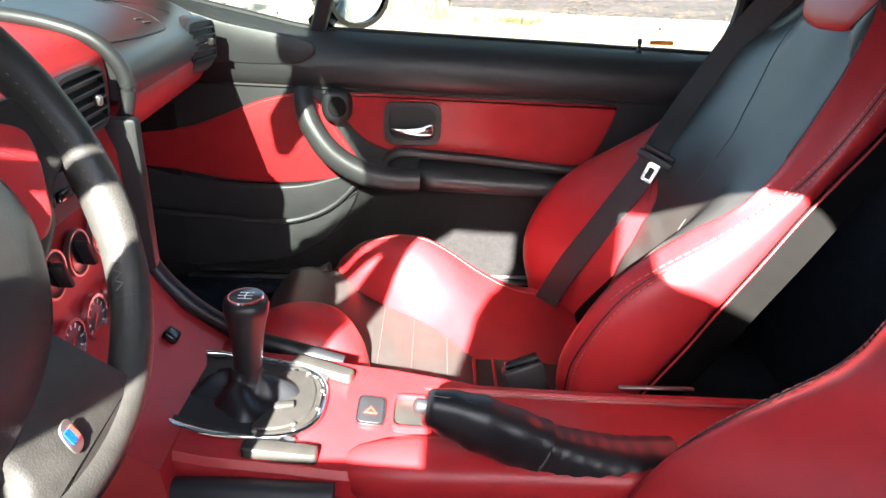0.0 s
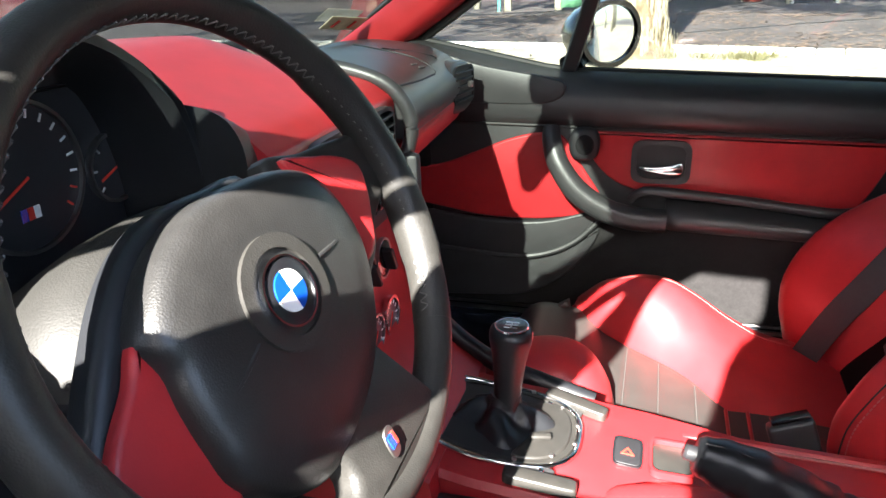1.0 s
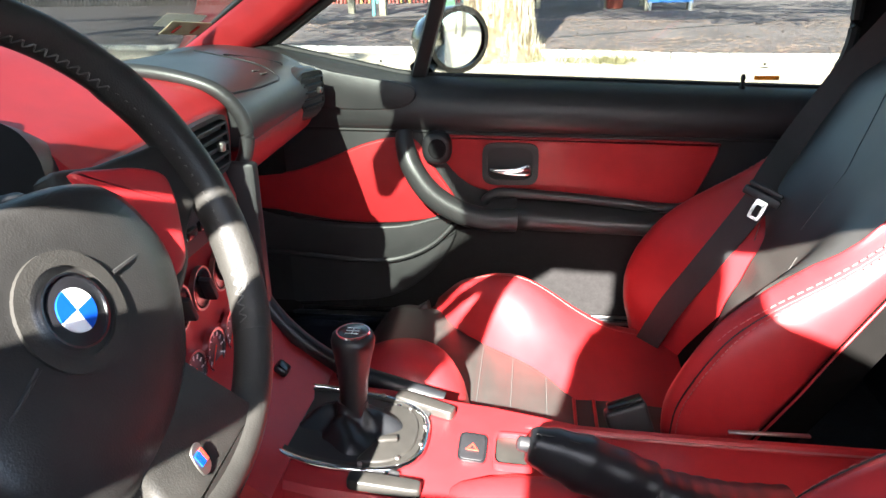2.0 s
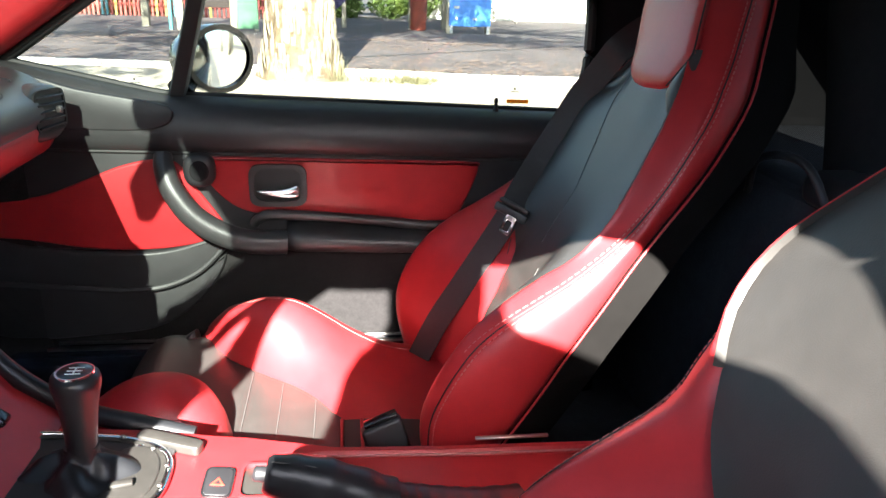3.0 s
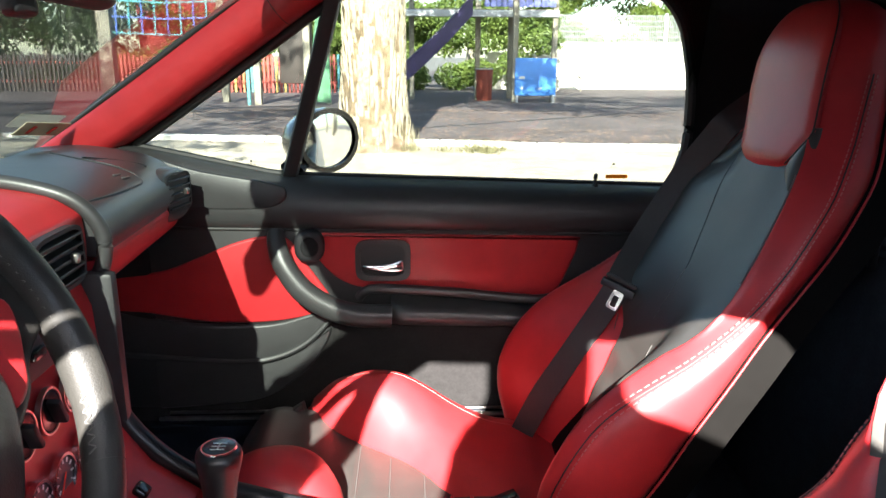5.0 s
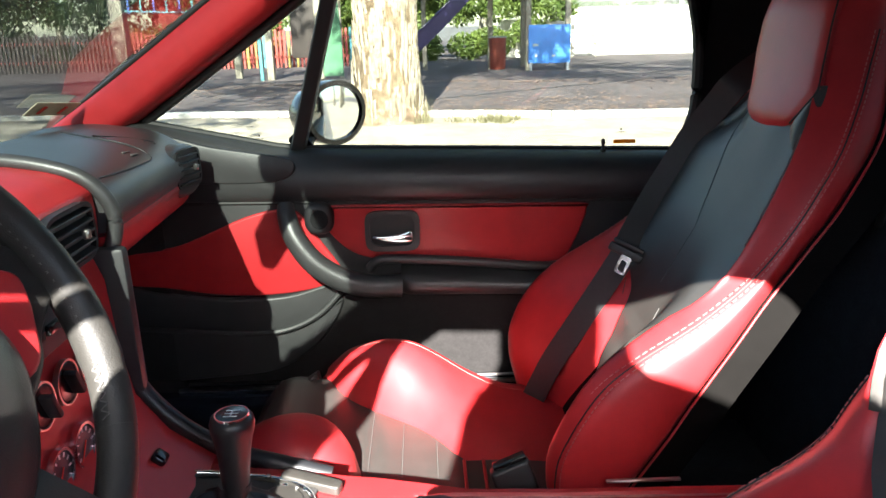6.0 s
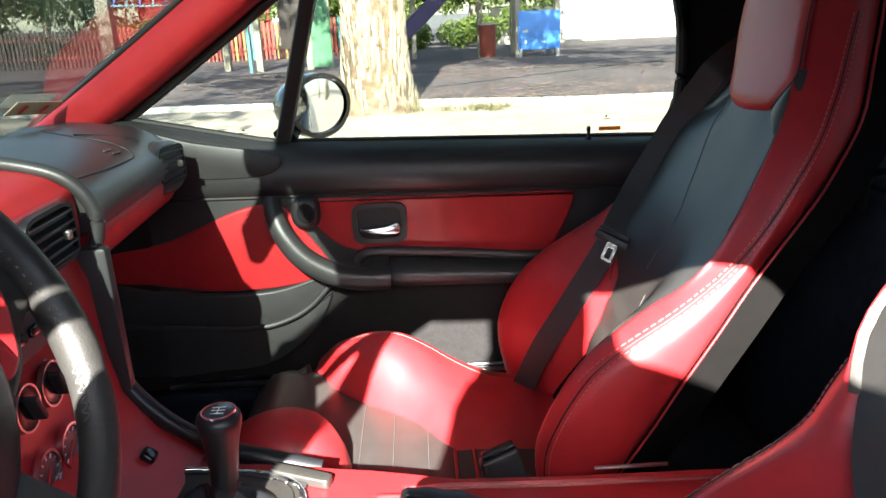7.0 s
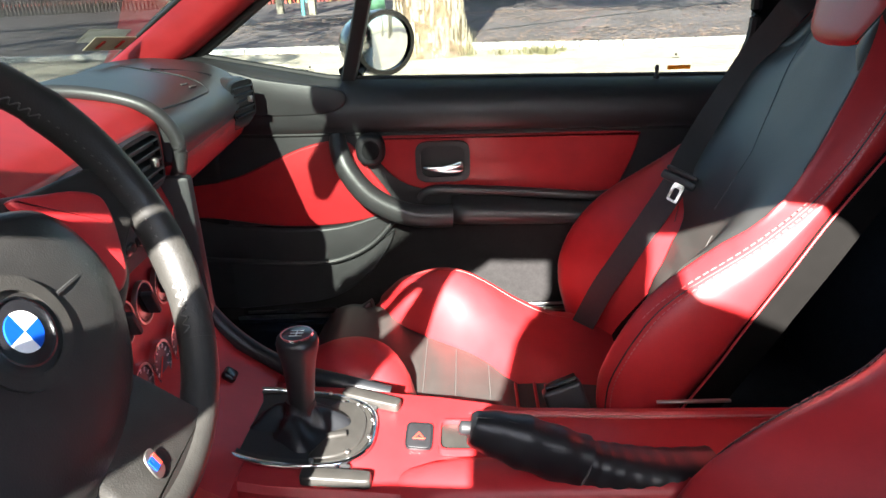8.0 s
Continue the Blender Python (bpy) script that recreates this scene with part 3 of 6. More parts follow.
def wing_mirror(d, s):
    """An oval door mirror turned to the driver; s is the side of the car."""
    mc = Vector((-0.168 if s > 0 else -0.340, MID + s * (1.545 - MID), 0.926 if s > 0 else 0.885))
    n, side, up = (Vector((0.79, -0.61, 0.0)), Vector((0.61, 0.79, 0.0)), Vector((0, 0, 1))) if s > 0 else (Vector((0.93, 0.36, 0)), Vector((0.36, -0.93, 0)), Vector((0, 0, 1)))
    P = lambda a, b, h: mc + side * a + up * b + n * h
    ring = lambda k, h: [P(0.088 * k * math.cos(t) - 0.006 * (1 - k), (0.067 if s > 0 else 0.055) * k * math.sin(t), h) for t in [2 * math.pi * j / 32 for j in range(32)]]
    wm = part("wing_mirror", loft([ring(1.0, 0.004), ring(1.02, -0.008), ring(0.98, -0.03), ring(0.86, -0.055), ring(0.64, -0.078), ring(0.35, -0.092)]), PAINT, d, "dark painted mirror shell")
    part("mirror_glass", plate(oval(0, 0, 0.079, 0.058, 32), lambda a, b, h: P(a, b, 0.002 + h), 0.004, 0.001), MIRROR, wm, "silvered mirror glass")
    part("mirror_rim", ring_band(oval(0, 0, 0.089, 0.068, 40), oval(0, 0, 0.078, 0.057, 40), lambda a, b, h: P(a, b, h), 0.010), GLOSSY, wm, "black rim")
    y = lambda v: MID + s * (v - MID)
    k = -0.02 if s > 0 else -0.155
    part("mirror_foot", tube([(-0.215 + k, y(1.485), 0.872), (-0.20 + k, y(1.51), 0.89), (-0.19 + k, y(1.53), 0.905 - (0.03 if s < 0 else 0))], [0.030, 0.022, 0.018], 12, 0.7), PLASTIC, wm, "black mirror foot")


def build_driver_door():
    """The near door: closed, with its window lowered."""
    d = thing("driver_door", "closed driver's door with its window lowered", "car door")
    y = lambda v: 2 * MID - v
    part("door_card", rbox((1.24, 0.06, 0.40), (-0.04, y(1.46), 0.56), 0.008), CARPET, d, "dark door lining")
    rings = []
    for i in range(25):
        x = -0.66 + 1.25 * i / 24
        zb, zs = belt_z(x) - 0.078, 0.72
        rings.append([Vector((x, y(1.425 + a), zs + (zb - zs) * b)) for a, b in [(0.0, 0.0), (-0.018, 0.2), (-0.019, 0.42), (-0.012, 0.66), (0.004, 0.86), (0.022, 0.97), (0.045, 1.0), (0.085, 0.97), (0.085, 0.0)]])
    part("belt_roll", loft(rings), BLACK, d, "padded black leather top roll", 50)
    bar = [Vector((-0.330 + 0.195 * t, y(1.474 - 0.075 * t), 0.855 + 0.382 * t)) for t in [i / 8 for i in range(9)]]
    part("window_divider", tube(bar, [0.020, 0.023, 0.0235, 0.0235, 0.021, 0.015, 0.012, 0.012, 0.012], 10, 1.6, up=(1, 0, 0), power=4), RUBBER, d, "black quarter window bar")
    part("outer_skin", slab(lambda u, v: Vector((-0.68 + 1.28 * u, y(1.50 + 0.06 * math.sin(math.pi * (0.15 + 0.8 * v))), 0.30 + (belt_z(-0.68 + 1.28 * u) - 0.382) * v)), 12, 10, (0, 0.02, 0)), PAINT, d, "dark painted outer skin")
    # unseen panel added so that its shade falls on the wheel pad
    shade_outline = [(-0.46, 0.795), (-0.335, 0.795), (-0.312, 0.86), (-0.305, 0.885), (-0.33, 0.890), (-0.42, 0.860)]
    part("mirror_sail", plate(shade_outline, lambda a, b, h: (a, y(1.468) - h, b), 0.012, 0.003), PLASTIC, d, "unseen black panel added to shade the steering wheel")
    wing_mirror(d, -1)


# ---- the dashboard ----
def build_dash():
    da = thing("dashboard", "black and red leather dashboard with round vents", "dashboard")
    top = [(-0.86, 0.86), (-0.80, 0.905), (-0.70, 0.938), (-0.57, 0.952), (-0.47, 0.944), (-0.42, 0.928), (-0.39, 0.905), (-0.379, 0.880), (-0.384, 0.857), (-0.41, 0.848), (-0.60, 0.84)]
    low = [(-0.60, 0.856), (-0.41, 0.856), (-0.386, 0.852), (-0.388, 0.830), (-0.402, 0.803), (-0.430, 0.785), (-0.47, 0.776), (-0.60, 0.77)]
    und = [(-0.62, 0.775), (-0.46, 0.777), (-0.50, 0.74), (-0.56, 0.70), (-0.60, 0.55), (-0.75, 0.45), (-0.80, 0.60)]
    def fwd(y):
        return -0.05 * max(0.0, (y - 1.262) / 0.05) ** 2
    def run(prof, y0, y1, n=16, end=0.0):
        rings = []
        for i in range(n + 1):
            y = y0 + (y1 - y0) * i / n
            k = fwd(y)
            e = end * max(0, (y - 1.36) / 0.06) if end else 0
            rings.append([Vector((x + k * (1 if x > -0.75 else 0.2), y, z - e * 0.02)) for x, z in prof])
        return loft(rings)
    part("airbag_pad", run([(p.x, p.z) for p in cat([(a, 0, b) for a, b in top], 4)], 0.875, 1.312), VINYL, da, "black leather passenger pad", 50)
    part("red_band", run([(p.x, p.z) for p in cat([(a, 0, b) for a, b in low], 4)], 0.875, 1.29), RED, da, "red lower band", 50)
    part("under_dash", run(und, 0.60, 1.42), CLOTH, da, "black knee panel", 50)
    # side vent
    vent("side_vent", da, (-0.379, 1.217, 0.876), 0.076, 0.062, 5, radians(-14))
    turn = Euler((0, 0, radians(-14))).to_matrix()
    part("side_vent_housing", plate(oval(0, 0, 0.056, 0.048, 40, 2.8), lambda a, b, h: Vector((-0.412, 1.217, 0.872)) + turn @ Vector((h, a, b)), 0.036, 0.010), VINYL, da, "rounded black vent housing")
    # the passenger's side falls away towards the door
    for ob in da.children_recursive:
        if ob.name.split(".")[0] in ("airbag_pad", "red_band", "side_vent_housing") or ob.name.startswith("side_vent") or ob.parent.name.startswith("side_vent"):
            for v in ob.data.vertices:
                d = max(0.0, v.co.y - 0.875)
                v.co += Vector((-0.11 * d * min(1.0, max(0.0, (v.co.x + 0.80) / 0.3)), 0.26 * d, -0.05 * d))
    # lid of the airbag, the defroster's toothed slot and the print beside it
    lid = cat([(-0.408, 0.905, 0.9175), (-0.409, 0.949, 0.914), (-0.412, 1.037, 0.907), (-0.418, 1.12, 0.9025), (-0.4215, 1.152, 0.9005), (-0.428, 1.168, 0.9035), (-0.445, 1.172, 0.9155), (-0.474, 1.167, 0.928), (-0.519, 1.174, 0.9355), (-0.56, 1.20, 0.9385), (-0.60, 1.24, 0.9375)], 6)
    part("lid_seam", tube([p + Vector((0, 0, 0.0004)) for p in lid], 0.0015, 6), RUBBER, da, "dark lid seam")
    a, b = Vector((-0.528, 1.194, 0.9360)), Vector((-0.456, 1.263, 0.9140))
    on_lid = lambda x, y: Vector((x, y, 0.936 - 0.2131 * (x + 0.528) - 0.0965 * (y - 1.194)))
    slot = cat([a, a.lerp(b, 0.5) + Vector((0.002, 0.006, 0.0008)), b, b + Vector((0.005, -0.006, -0.0012))], 6)
    part("defrost_slot", tube(slot, 0.0024, 6), HUB, da, "curved defroster slot")
    for k in range(5):
        c = a.lerp(b, 0.20 + 0.155 * k)
        tooth = bmesh.new()
        low = [tooth.verts.new(on_lid(c.x + u, c.y + v) + Vector((0, 0, -0.002))) for u, v in ((-0.005, -0.004), (0.006, 0.005), (0.008, -0.026 + 0.003 * k))]
        high = [tooth.verts.new(v.co + Vector((0, 0, 0.0034))) for v in low]
        tooth.faces.new(high), tooth.faces.new(low[::-1])
        for i in range(3):
            tooth.faces.new((low[i], low[(i + 1) % 3], high[(i + 1) % 3], high[i]))
        part("slot_tooth", tooth, HUB, da)
    for k in range(2):
        part("print_bar", rbox((0.003, 0.030, 0.0012), (-0.444 + 0.011 * k, 1.114 + 0.004 * k, 0.9210 - 0.0048 * k), 0, 1, Euler((radians(-6), radians(25), 0)).to_matrix()), GREY_PIPE, da, "faint printed bar")
    # centre section
    cen = [(-0.80, 0.88), (-0.62, 0.935), (-0.52, 0.945), (-0.44, 0.937), (-0.405, 0.918), (-0.395, 0.90), (-0.40, 0.84), (-0.44, 0.82), (-0.60, 0.80)]
    pr = [(p.x, p.z) for p in cat([(a, 0, b) for a, b in cen], 4)]
    crown = [(-0.90, 0.90), (-0.78, 0.935), (-0.66, 0.945), (-0.54, 0.946), (-0.44, 0.937), (-0.405, 0.918), (-0.395, 0.90), (-0.40, 0.84), (-0.44, 0.82), (-0.60, 0.80)]
    hump = [(p.x, p.z) for p in cat([(a, 0, b) for a, b in crown], 5)]
    rise = lambda x, y: 0.055 * min(1.0, max(0.0, (-0.43 - x) / 0.17)) ** 1.3 * (1 - min(1.0, max(0.0, (y - 0.74) / 0.132)) ** 2)
    part("centre_top", loft([[Vector((x, y, z + (rise(x, y) if z > 0.88 else 0.0))) for x, z in hump] for y in (0.548, 0.60, 0.66, 0.70, 0.74, 0.77, 0.80, 0.825, 0.85, 0.872)]), RED, da, "red leather centre section", 50)
    vent("centre_vent", da, (-0.392, 0.790, 0.872), 0.108, 0.062, 5)
    vent("centre_vent", da, (-0.392, 0.668, 0.872), 0.108, 0.062, 5)
    trim = cat([(-0.86, 0.866, 0.905), (-0.74, 0.868, 0.945), (-0.62, 0.868, 0.953), (-0.52, 0.868, 0.954), (-0.45, 0.870, 0.944), (-0.402, 0.874, 0.924), (-0.378, 0.878, 0.885), (-0.382, 0.874, 0.842), (-0.402, 0.862, 0.815)], 8)
    part("centre_trim", tube([p + Vector((0.003, -0.001, 0)) for p in trim], 0.0098, 14), VINYL, da, "rounded black edge trim")
    st = [(-0.40, 0.835), (-0.388, 0.80), (-0.383, 0.70), (-0.372, 0.64), (-0.335, 0.585), (-0.275, 0.545), (-0.27, 0.50), (-0.60, 0.50), (-0.60, 0.835)]
    part("centre_panel", loft([[Vector((x, y, z)) for x, z in st] for y in (0.585, 0.61, 0.70, 0.80, 0.855)]), RED, da, "red leather centre panel", 30)
    side = cat([(-0.41, 0.862, 0.84), (-0.395, 0.864, 0.74), (-0.378, 0.864, 0.655), (-0.33, 0.862, 0.59), (-0.26, 0.856, 0.545), (-0.19, 0.848, 0.526), (-0.12, 0.842, 0.508)], 7)
    part("panel_edge", tube(side, 0.013, 12), HUB, da, "padded black edge")
    part("panel_side", rbox((0.28, 0.02, 0.36), (-0.50, 0.862, 0.66), 0.006), PLASTIC, da)
    # radio and round gauges
    part("control_strip", rbox((0.012, 0.19, 0.05), (-0.388, 0.70, 0.797), 0.004), PLASTIC, da, "black control strip")
    for k in range(5):
        part("button", rbox((0.008, 0.026, 0.012), (-0.380, 0.632 + 0.034 * k, 0.80), 0.003), GLOSSY, da)
    for row, (x, z, name) in enumerate(((-0.381, 0.734, "knob"), (-0.376, 0.655, "gauge"))):
        for k in range(3):
            y = 0.648 + 0.0535 * k
            place = lambda a, b, h, x=x: (x + h, a, b)
            if row == 0:
                kn = part("climate_knob", plate(oval(y, z, 0.0215, 0.0235, 24), place, 0.006, 0.002), GLOSSY, da, "black rotary knob")
                part("knob_grip", rbox((0.016, 0.008, 0.034), (x + 0.012, y, z), 0.003, 2, Euler((radians(25), 0, 0)).to_matrix()), PLASTIC, kn)
                part("knob_ring", ring_band(oval(y, z, 0.0240, 0.0262, 32), oval(y, z, 0.0215, 0.024, 32), place, 0.006), SATIN, kn, "chrome ring")
            else:
                ga = part("small_gauge", plate(oval(y, z, 0.022, 0.024, 24), place, 0.004, 0.001), PALE_DIAL, da, "round gauge with a dark slate face")
                part("gauge_ring", ring_band(oval(y, z, 0.0248, 0.0272, 32), oval(y, z, 0.0218, 0.024, 32), place, 0.007), CHROME, ga, "chrome ring")
                for j in range(9):
                    t = radians(215 - 31 * j)
                    part("gauge_mark", rbox((0.001, 0.0016, 0.005), (x + 0.005, y + 0.0175 * math.cos(t), z + 0.0190 * math.sin(t)), 0, 1, Euler((t - math.pi / 2, 0, 0)).to_matrix()), MARK, ga)
                part("gauge_needle", rbox((0.001, 0.0015, 0.024), (x + 0.0055, y - 0.004, z - 0.005), 0, 1, Euler((radians(-35), 0, 0)).to_matrix()), RED_MARK, ga, "thin needle")
    part("rocker_switch", rbox((0.020, 0.022, 0.012), (-0.325, 0.785, 0.583), 0.005, 3, Euler((0, radians(40), 0)).to_matrix()), GLOSSY, da, "black rocker switch")
    # instrument hood
    hood = []
    for i in range(9):
        x = -0.62 + 0.17 * i / 8
        w, h = 0.165, 0.200 + 0.015 * (i / 8)
        out = [(0.364 - w * math.copysign(abs(math.cos(a)) ** 0.75, math.cos(a)), 0.83 + h * abs(math.sin(a)) ** 0.75) for a in [math.pi * k / 48 for k in range(49)]]
        inn = [(0.364 + (y - 0.364) * 0.955, 0.83 + (z - 0.83) * 0.955) for y, z in out][::-1]
        hood.append([Vector((x - 0.03 * max(0, (z - 0.97)) / 0.07, y, z)) for y, z in out + inn])
    part("instrument_hood", loft(hood), HUB, da, "black leather instrument hood", 50)
    ridge = [(0.46, 0.984), (0.508, 0.967), (0.55, 0.952), (0.586, 0.932), (0.605, 0.914), (0.620, 0.885)]
    cow = []
    for i in range(21):
        y = 0.520 + 0.100 * i / 20
        zt = ease(y, ridge)
        back = 0.02 * (y - 0.520) / 0.100
        cow.append([p + Vector((-back, 0, 0)) for p in cat([(-0.430, y, 0.80), (-0.408, y, 0.835), (-0.404, y, zt - 0.055), (-0.411, y, zt - 0.022), (-0.432, y, zt - 0.004), (-0.475, y, zt + 0.003), (-0.55, y, zt + 0.006), (-0.62, y, zt - 0.004)], 4)] + [Vector((-0.62, y, 0.80))])
    part("hood_shoulder", loft(cow), HUB, da, "black leather shoulder", 50)
    part("lower_dash", loft([[Vector((x, y, z)) for x, z in ((-0.43, 0.835), (-0.40, 0.80), (-0.42, 0.70), (-0.50, 0.58), (-0.70, 0.58), (-0.70, 0.835))] for y in (0.06, 0.2, 0.40, 0.585)]), PLASTIC, da, "black lower dash panel", 30)
    part("dash_left", loft([[Vector((x, y, z)) for x, z in pr] for y in (0.045, 0.10, 0.175)]), VINYL, da, "black leather pad", 50)
    build_cluster(da)
    part("dash_back", rbox((0.16, 1.38, 0.08), (-0.86, MID, 0.83), 0.03), VINYL, da, "black pad under the windscreen")


def vent(name, parent, at, w, h, n, turn=0.0):
    """A recessed air vent: dark box, frame, slats and a slider."""
    m = Matrix.Translation(at) @ Euler((0, 0, turn)).to_matrix().to_4x4()
    def put(bm):
        bmesh.ops.transform(bm, matrix=m, verts=bm.verts)
        return bm
    fr = part(name, put(ring_band(oval(0, 0, w / 2 + 0.005, h / 2 + 0.005, 40, 5), oval(0, 0, w / 2, h / 2, 40, 5), lambda a, b, k: (-0.006 + k, a, b), 0.012)), HUB, parent, "black air vent frame")
    part("vent_box", put(plate(oval(0, 0, w / 2 + 0.002, h / 2 + 0.002, 40, 5), lambda a, b, k: (-0.004 + k, a, b), 0.0035, 0.001)), RUBBER, fr)
    for i in range(n):
        z = -h / 2 + h * (i + 0.5) / n
        part("slat", put(rbox((0.014, w * 0.96, 0.0035), (0.002, 0, z), 0.001, 1, Euler((0, radians(18), 0)).to_matrix())), HUB, fr)
    part("slider", put(rbox((0.010, 0.008, 0.012), (0.012, w * 0.18, 0), 0.002, 1)), SATIN, fr, "small metal slider")


def build_cluster(parent):
    x = -0.545
    fc = part("cluster_face", rbox((0.01, 0.36, 0.15), (x, 0.364, 0.912), 0.01), DIAL, parent, "dark instrument face")
    for cy, r, cz in ((0.295, 0.056, 0.925), (0.415, 0.058, 0.925), (0.215, 0.029, 0.908), (0.513, 0.029, 0.908)):
        place = lambda a, b, h: (x + 0.005 + h, a, b)
        ga = part("dial", plate(oval(cy, cz, r, r, 32), place, 0.003, 0.001), DIAL, fc, "round dial")
        part("dial_ring", ring_band(oval(cy, cz, r + 0.003, r + 0.003, 40), oval(cy, cz, r, r, 40), place, 0.006), SATIN, ga, "satin metal ring")
        big = r > 0.04
        for j in range(17 if big else 7):
            t = radians(220 - (260 / (16 if big else 6)) * j)
            part("dial_mark", rbox((0.001, 0.0018, 0.007 if big else 0.005), (x + 0.009, cy + r * 0.86 * math.cos(t), cz + r * 0.86 * math.sin(t)), 0, 1, Euler((t - math.pi / 2, 0, 0)).to_matrix()), RED_MARK if j > (14 if big else 5) else MARK, ga)
        t = radians(205 if big else 200)
        part("needle", rbox((0.001, 0.0022, r * 0.8), (x + 0.011, cy + r * 0.38 * math.cos(t), cz + r * 0.38 * math.sin(t)), 0, 1, Euler((t - math.pi / 2, 0, 0)).to_matrix()), RED_MARK, ga, "red needle")
    for k, m in enumerate((BLUE_MARK, RED_MARK, MARK)):
        part("colour_bar", rbox((0.001, 0.006, 0.010), (x + 0.0095, 0.405 + 0.0065 * k, 0.897), 0), m, fc, "small coloured badge stripe")


build_shell()
build_windscreen()
build_soft_top()
build_roll_hoops()
build_driver_door()
lean("windscreen_frame", "soft_top", "interior_mirror", "roof_latch", "driver_door", "permit_sticker")
for ob in [o for o in bpy.data.objects if o.parent and o.parent.name.startswith("wing_mirror")]:
    ob.data.transform(Matrix.Translation((0, 0, SIDE_LIFT * 1.55)))
build_door()
build_dash()

# ---- the seats ----
XF = [(0.38, 0.205), (0.44, 0.190), (0.50, 0.190), (0.56, 0.213), (0.62, 0.252), (0.67, 0.312), (0.70, 0.360), (0.76, 0.425), (0.82, 0.464), (0.88, 0.496), (0.93, 0.522), (1.00, 0.553), (1.05, 0.568), (1.12, 0.585), (1.20, 0.605)]
XC = [(0.38, 0.285), (0.55, 0.338), (0.68, 0.395), (0.85, 0.486), (0.95, 0.535), (1.05, 0.575), (1.20, 0.605)]
XB = [(0.38, 0.270), (0.43, 0.292), (0.58, 0.376), (0.73, 0.476), (0.85, 0.570), (0.95, 0.635), (1.05, 0.668), (1.12, 0.680), (1.20, 0.690)]
YO = [(0.38, 0.245), (0.55, 0.262), (0.68, 0.252), (0.76, 0.240), (0.85, 0.228), (0.92, 0.210), (0.98, 0.182), (1.03, 0.158), (1.09, 0.140), (1.20, 0.125)]
YI = [(0.38, 0.150), (0.60, 0.150), (0.66, 0.168), (0.72, 0.212), (0.76, 0.214), (0.85, 0.196), (0.92, 0.180), (0.98, 0.160), (1.03, 0.120), (1.09, 0.100), (1.20, 0.095)]
SEAM = [(0.43, 0.006), (0.62, 0.011), (0.72, 0.020), (0.82, 0.034), (0.92, 0.046), (1.08, 0.056)]  # the stitched seam wanders outwards
SLIM = [(0.55, 0.0), (0.68, 0.004), (0.76, 0.024), (0.84, 0.042), (0.92, 0.048), (0.98, 0.042), (1.03, 0.028), (1.08, 0.0)]  # how much the door side of the backrest is drawn in
REACH = [(0.38, 0.100), (0.55, 0.112), (0.62, 0.110), (0.68, 0.106), (0.72, 0.080), (0.77, 0.035), (0.84, 0.0)]  # how far the door-side bolster reaches in, low down
SEAT_BASE = Vector((0.12, 0.0, 0.215))


FALL = [(0.90, 0.0), (0.95, 0.035), (1.0, 0.050), (1.20, 0.050)]  # how far the door side of the headrest falls back
FOLD = [(0.60, 0.085), (0.70, 0.0), (0.82, 0.0), (0.90, 0.02), (0.95, 0.05), (1.0, 0.085), (1.2, 0.085)]  # where the door side begins to rise
S = {"XF": XF, "YO": YO, "YI": YI, "FALL": FALL, "FOLD": FOLD}
DRIVER = {
    "FALL": [(0.0, 0.0), (2.0, 0.0)],
    "FOLD": [(0.0, 0.085), (2.0, 0.085)],
    "XF": [(0.38, 0.205), (0.50, 0.195), (0.56, 0.225), (0.60, 0.262), (0.637, 0.318), (0.683, 0.388), (0.72, 0.402), (0.76, 0.425)] + XF[8:],
    "YO": [(0.38, 0.245), (0.55, 0.256), (0.68, 0.252), (0.76, 0.252), (0.81, 0.260), (0.85, 0.256), (0.875, 0.242), (0.91, 0.216), (0.945, 0.188), (0.97, 0.165), (0.99, 0.145), (1.03, 0.138), (1.09, 0.134), (1.20, 0.125)],
    "YI": [(0.38, 0.085), (0.64, 0.085), (0.668, 0.108), (0.682, 0.153), (0.704, 0.174), (0.728, 0.184), (0.756, 0.212), (0.776, 0.234), (0.81, 0.248), (0.85, 0.243), (0.875, 0.229), (0.91, 0.202), (0.945, 0.174), (0.97, 0.150), (0.99, 0.128), (1.03, 0.115), (1.09, 0.100), (1.20, 0.095)],
}


def seat_rows():
    """Heights up the backrest, with how far the section has closed at the rounded top."""
    rows = [(0.385 + (1.10 - 0.385) * i / 34, 1.0) for i in range(35)]
    return rows + [(1.10 + 0.085 * math.sin(t), max(0.04, math.cos(t)) ** 0.6) for t in [radians(90) * k / 9 for k in range(1, 10)]]


def squeeze(p, z, f):
    xm = (lerp(z, S["XF"]) + lerp(z, XB)) / 2
    return Vector((xm + (p[0] - xm) * f, p[1] * f, z)) - SEAT_BASE


def seat_centre_x(y, z):
    fold = ease(z, S["FOLD"]) if y > 0 else 0.085
    a = min(1.0, max(0.0, (abs(y) - fold) / max(0.03, ease(z, S["YO"]) - 0.05 - fold)))
    a = a * a * (3 - 2 * a)
    return ease(z, XC) + (ease(z, S["XF"]) + 0.008 - ease(z, XC)) * a + (ease(z, S["FALL"]) * min(1.0, y / 0.10) if y > 0 else 0.0)


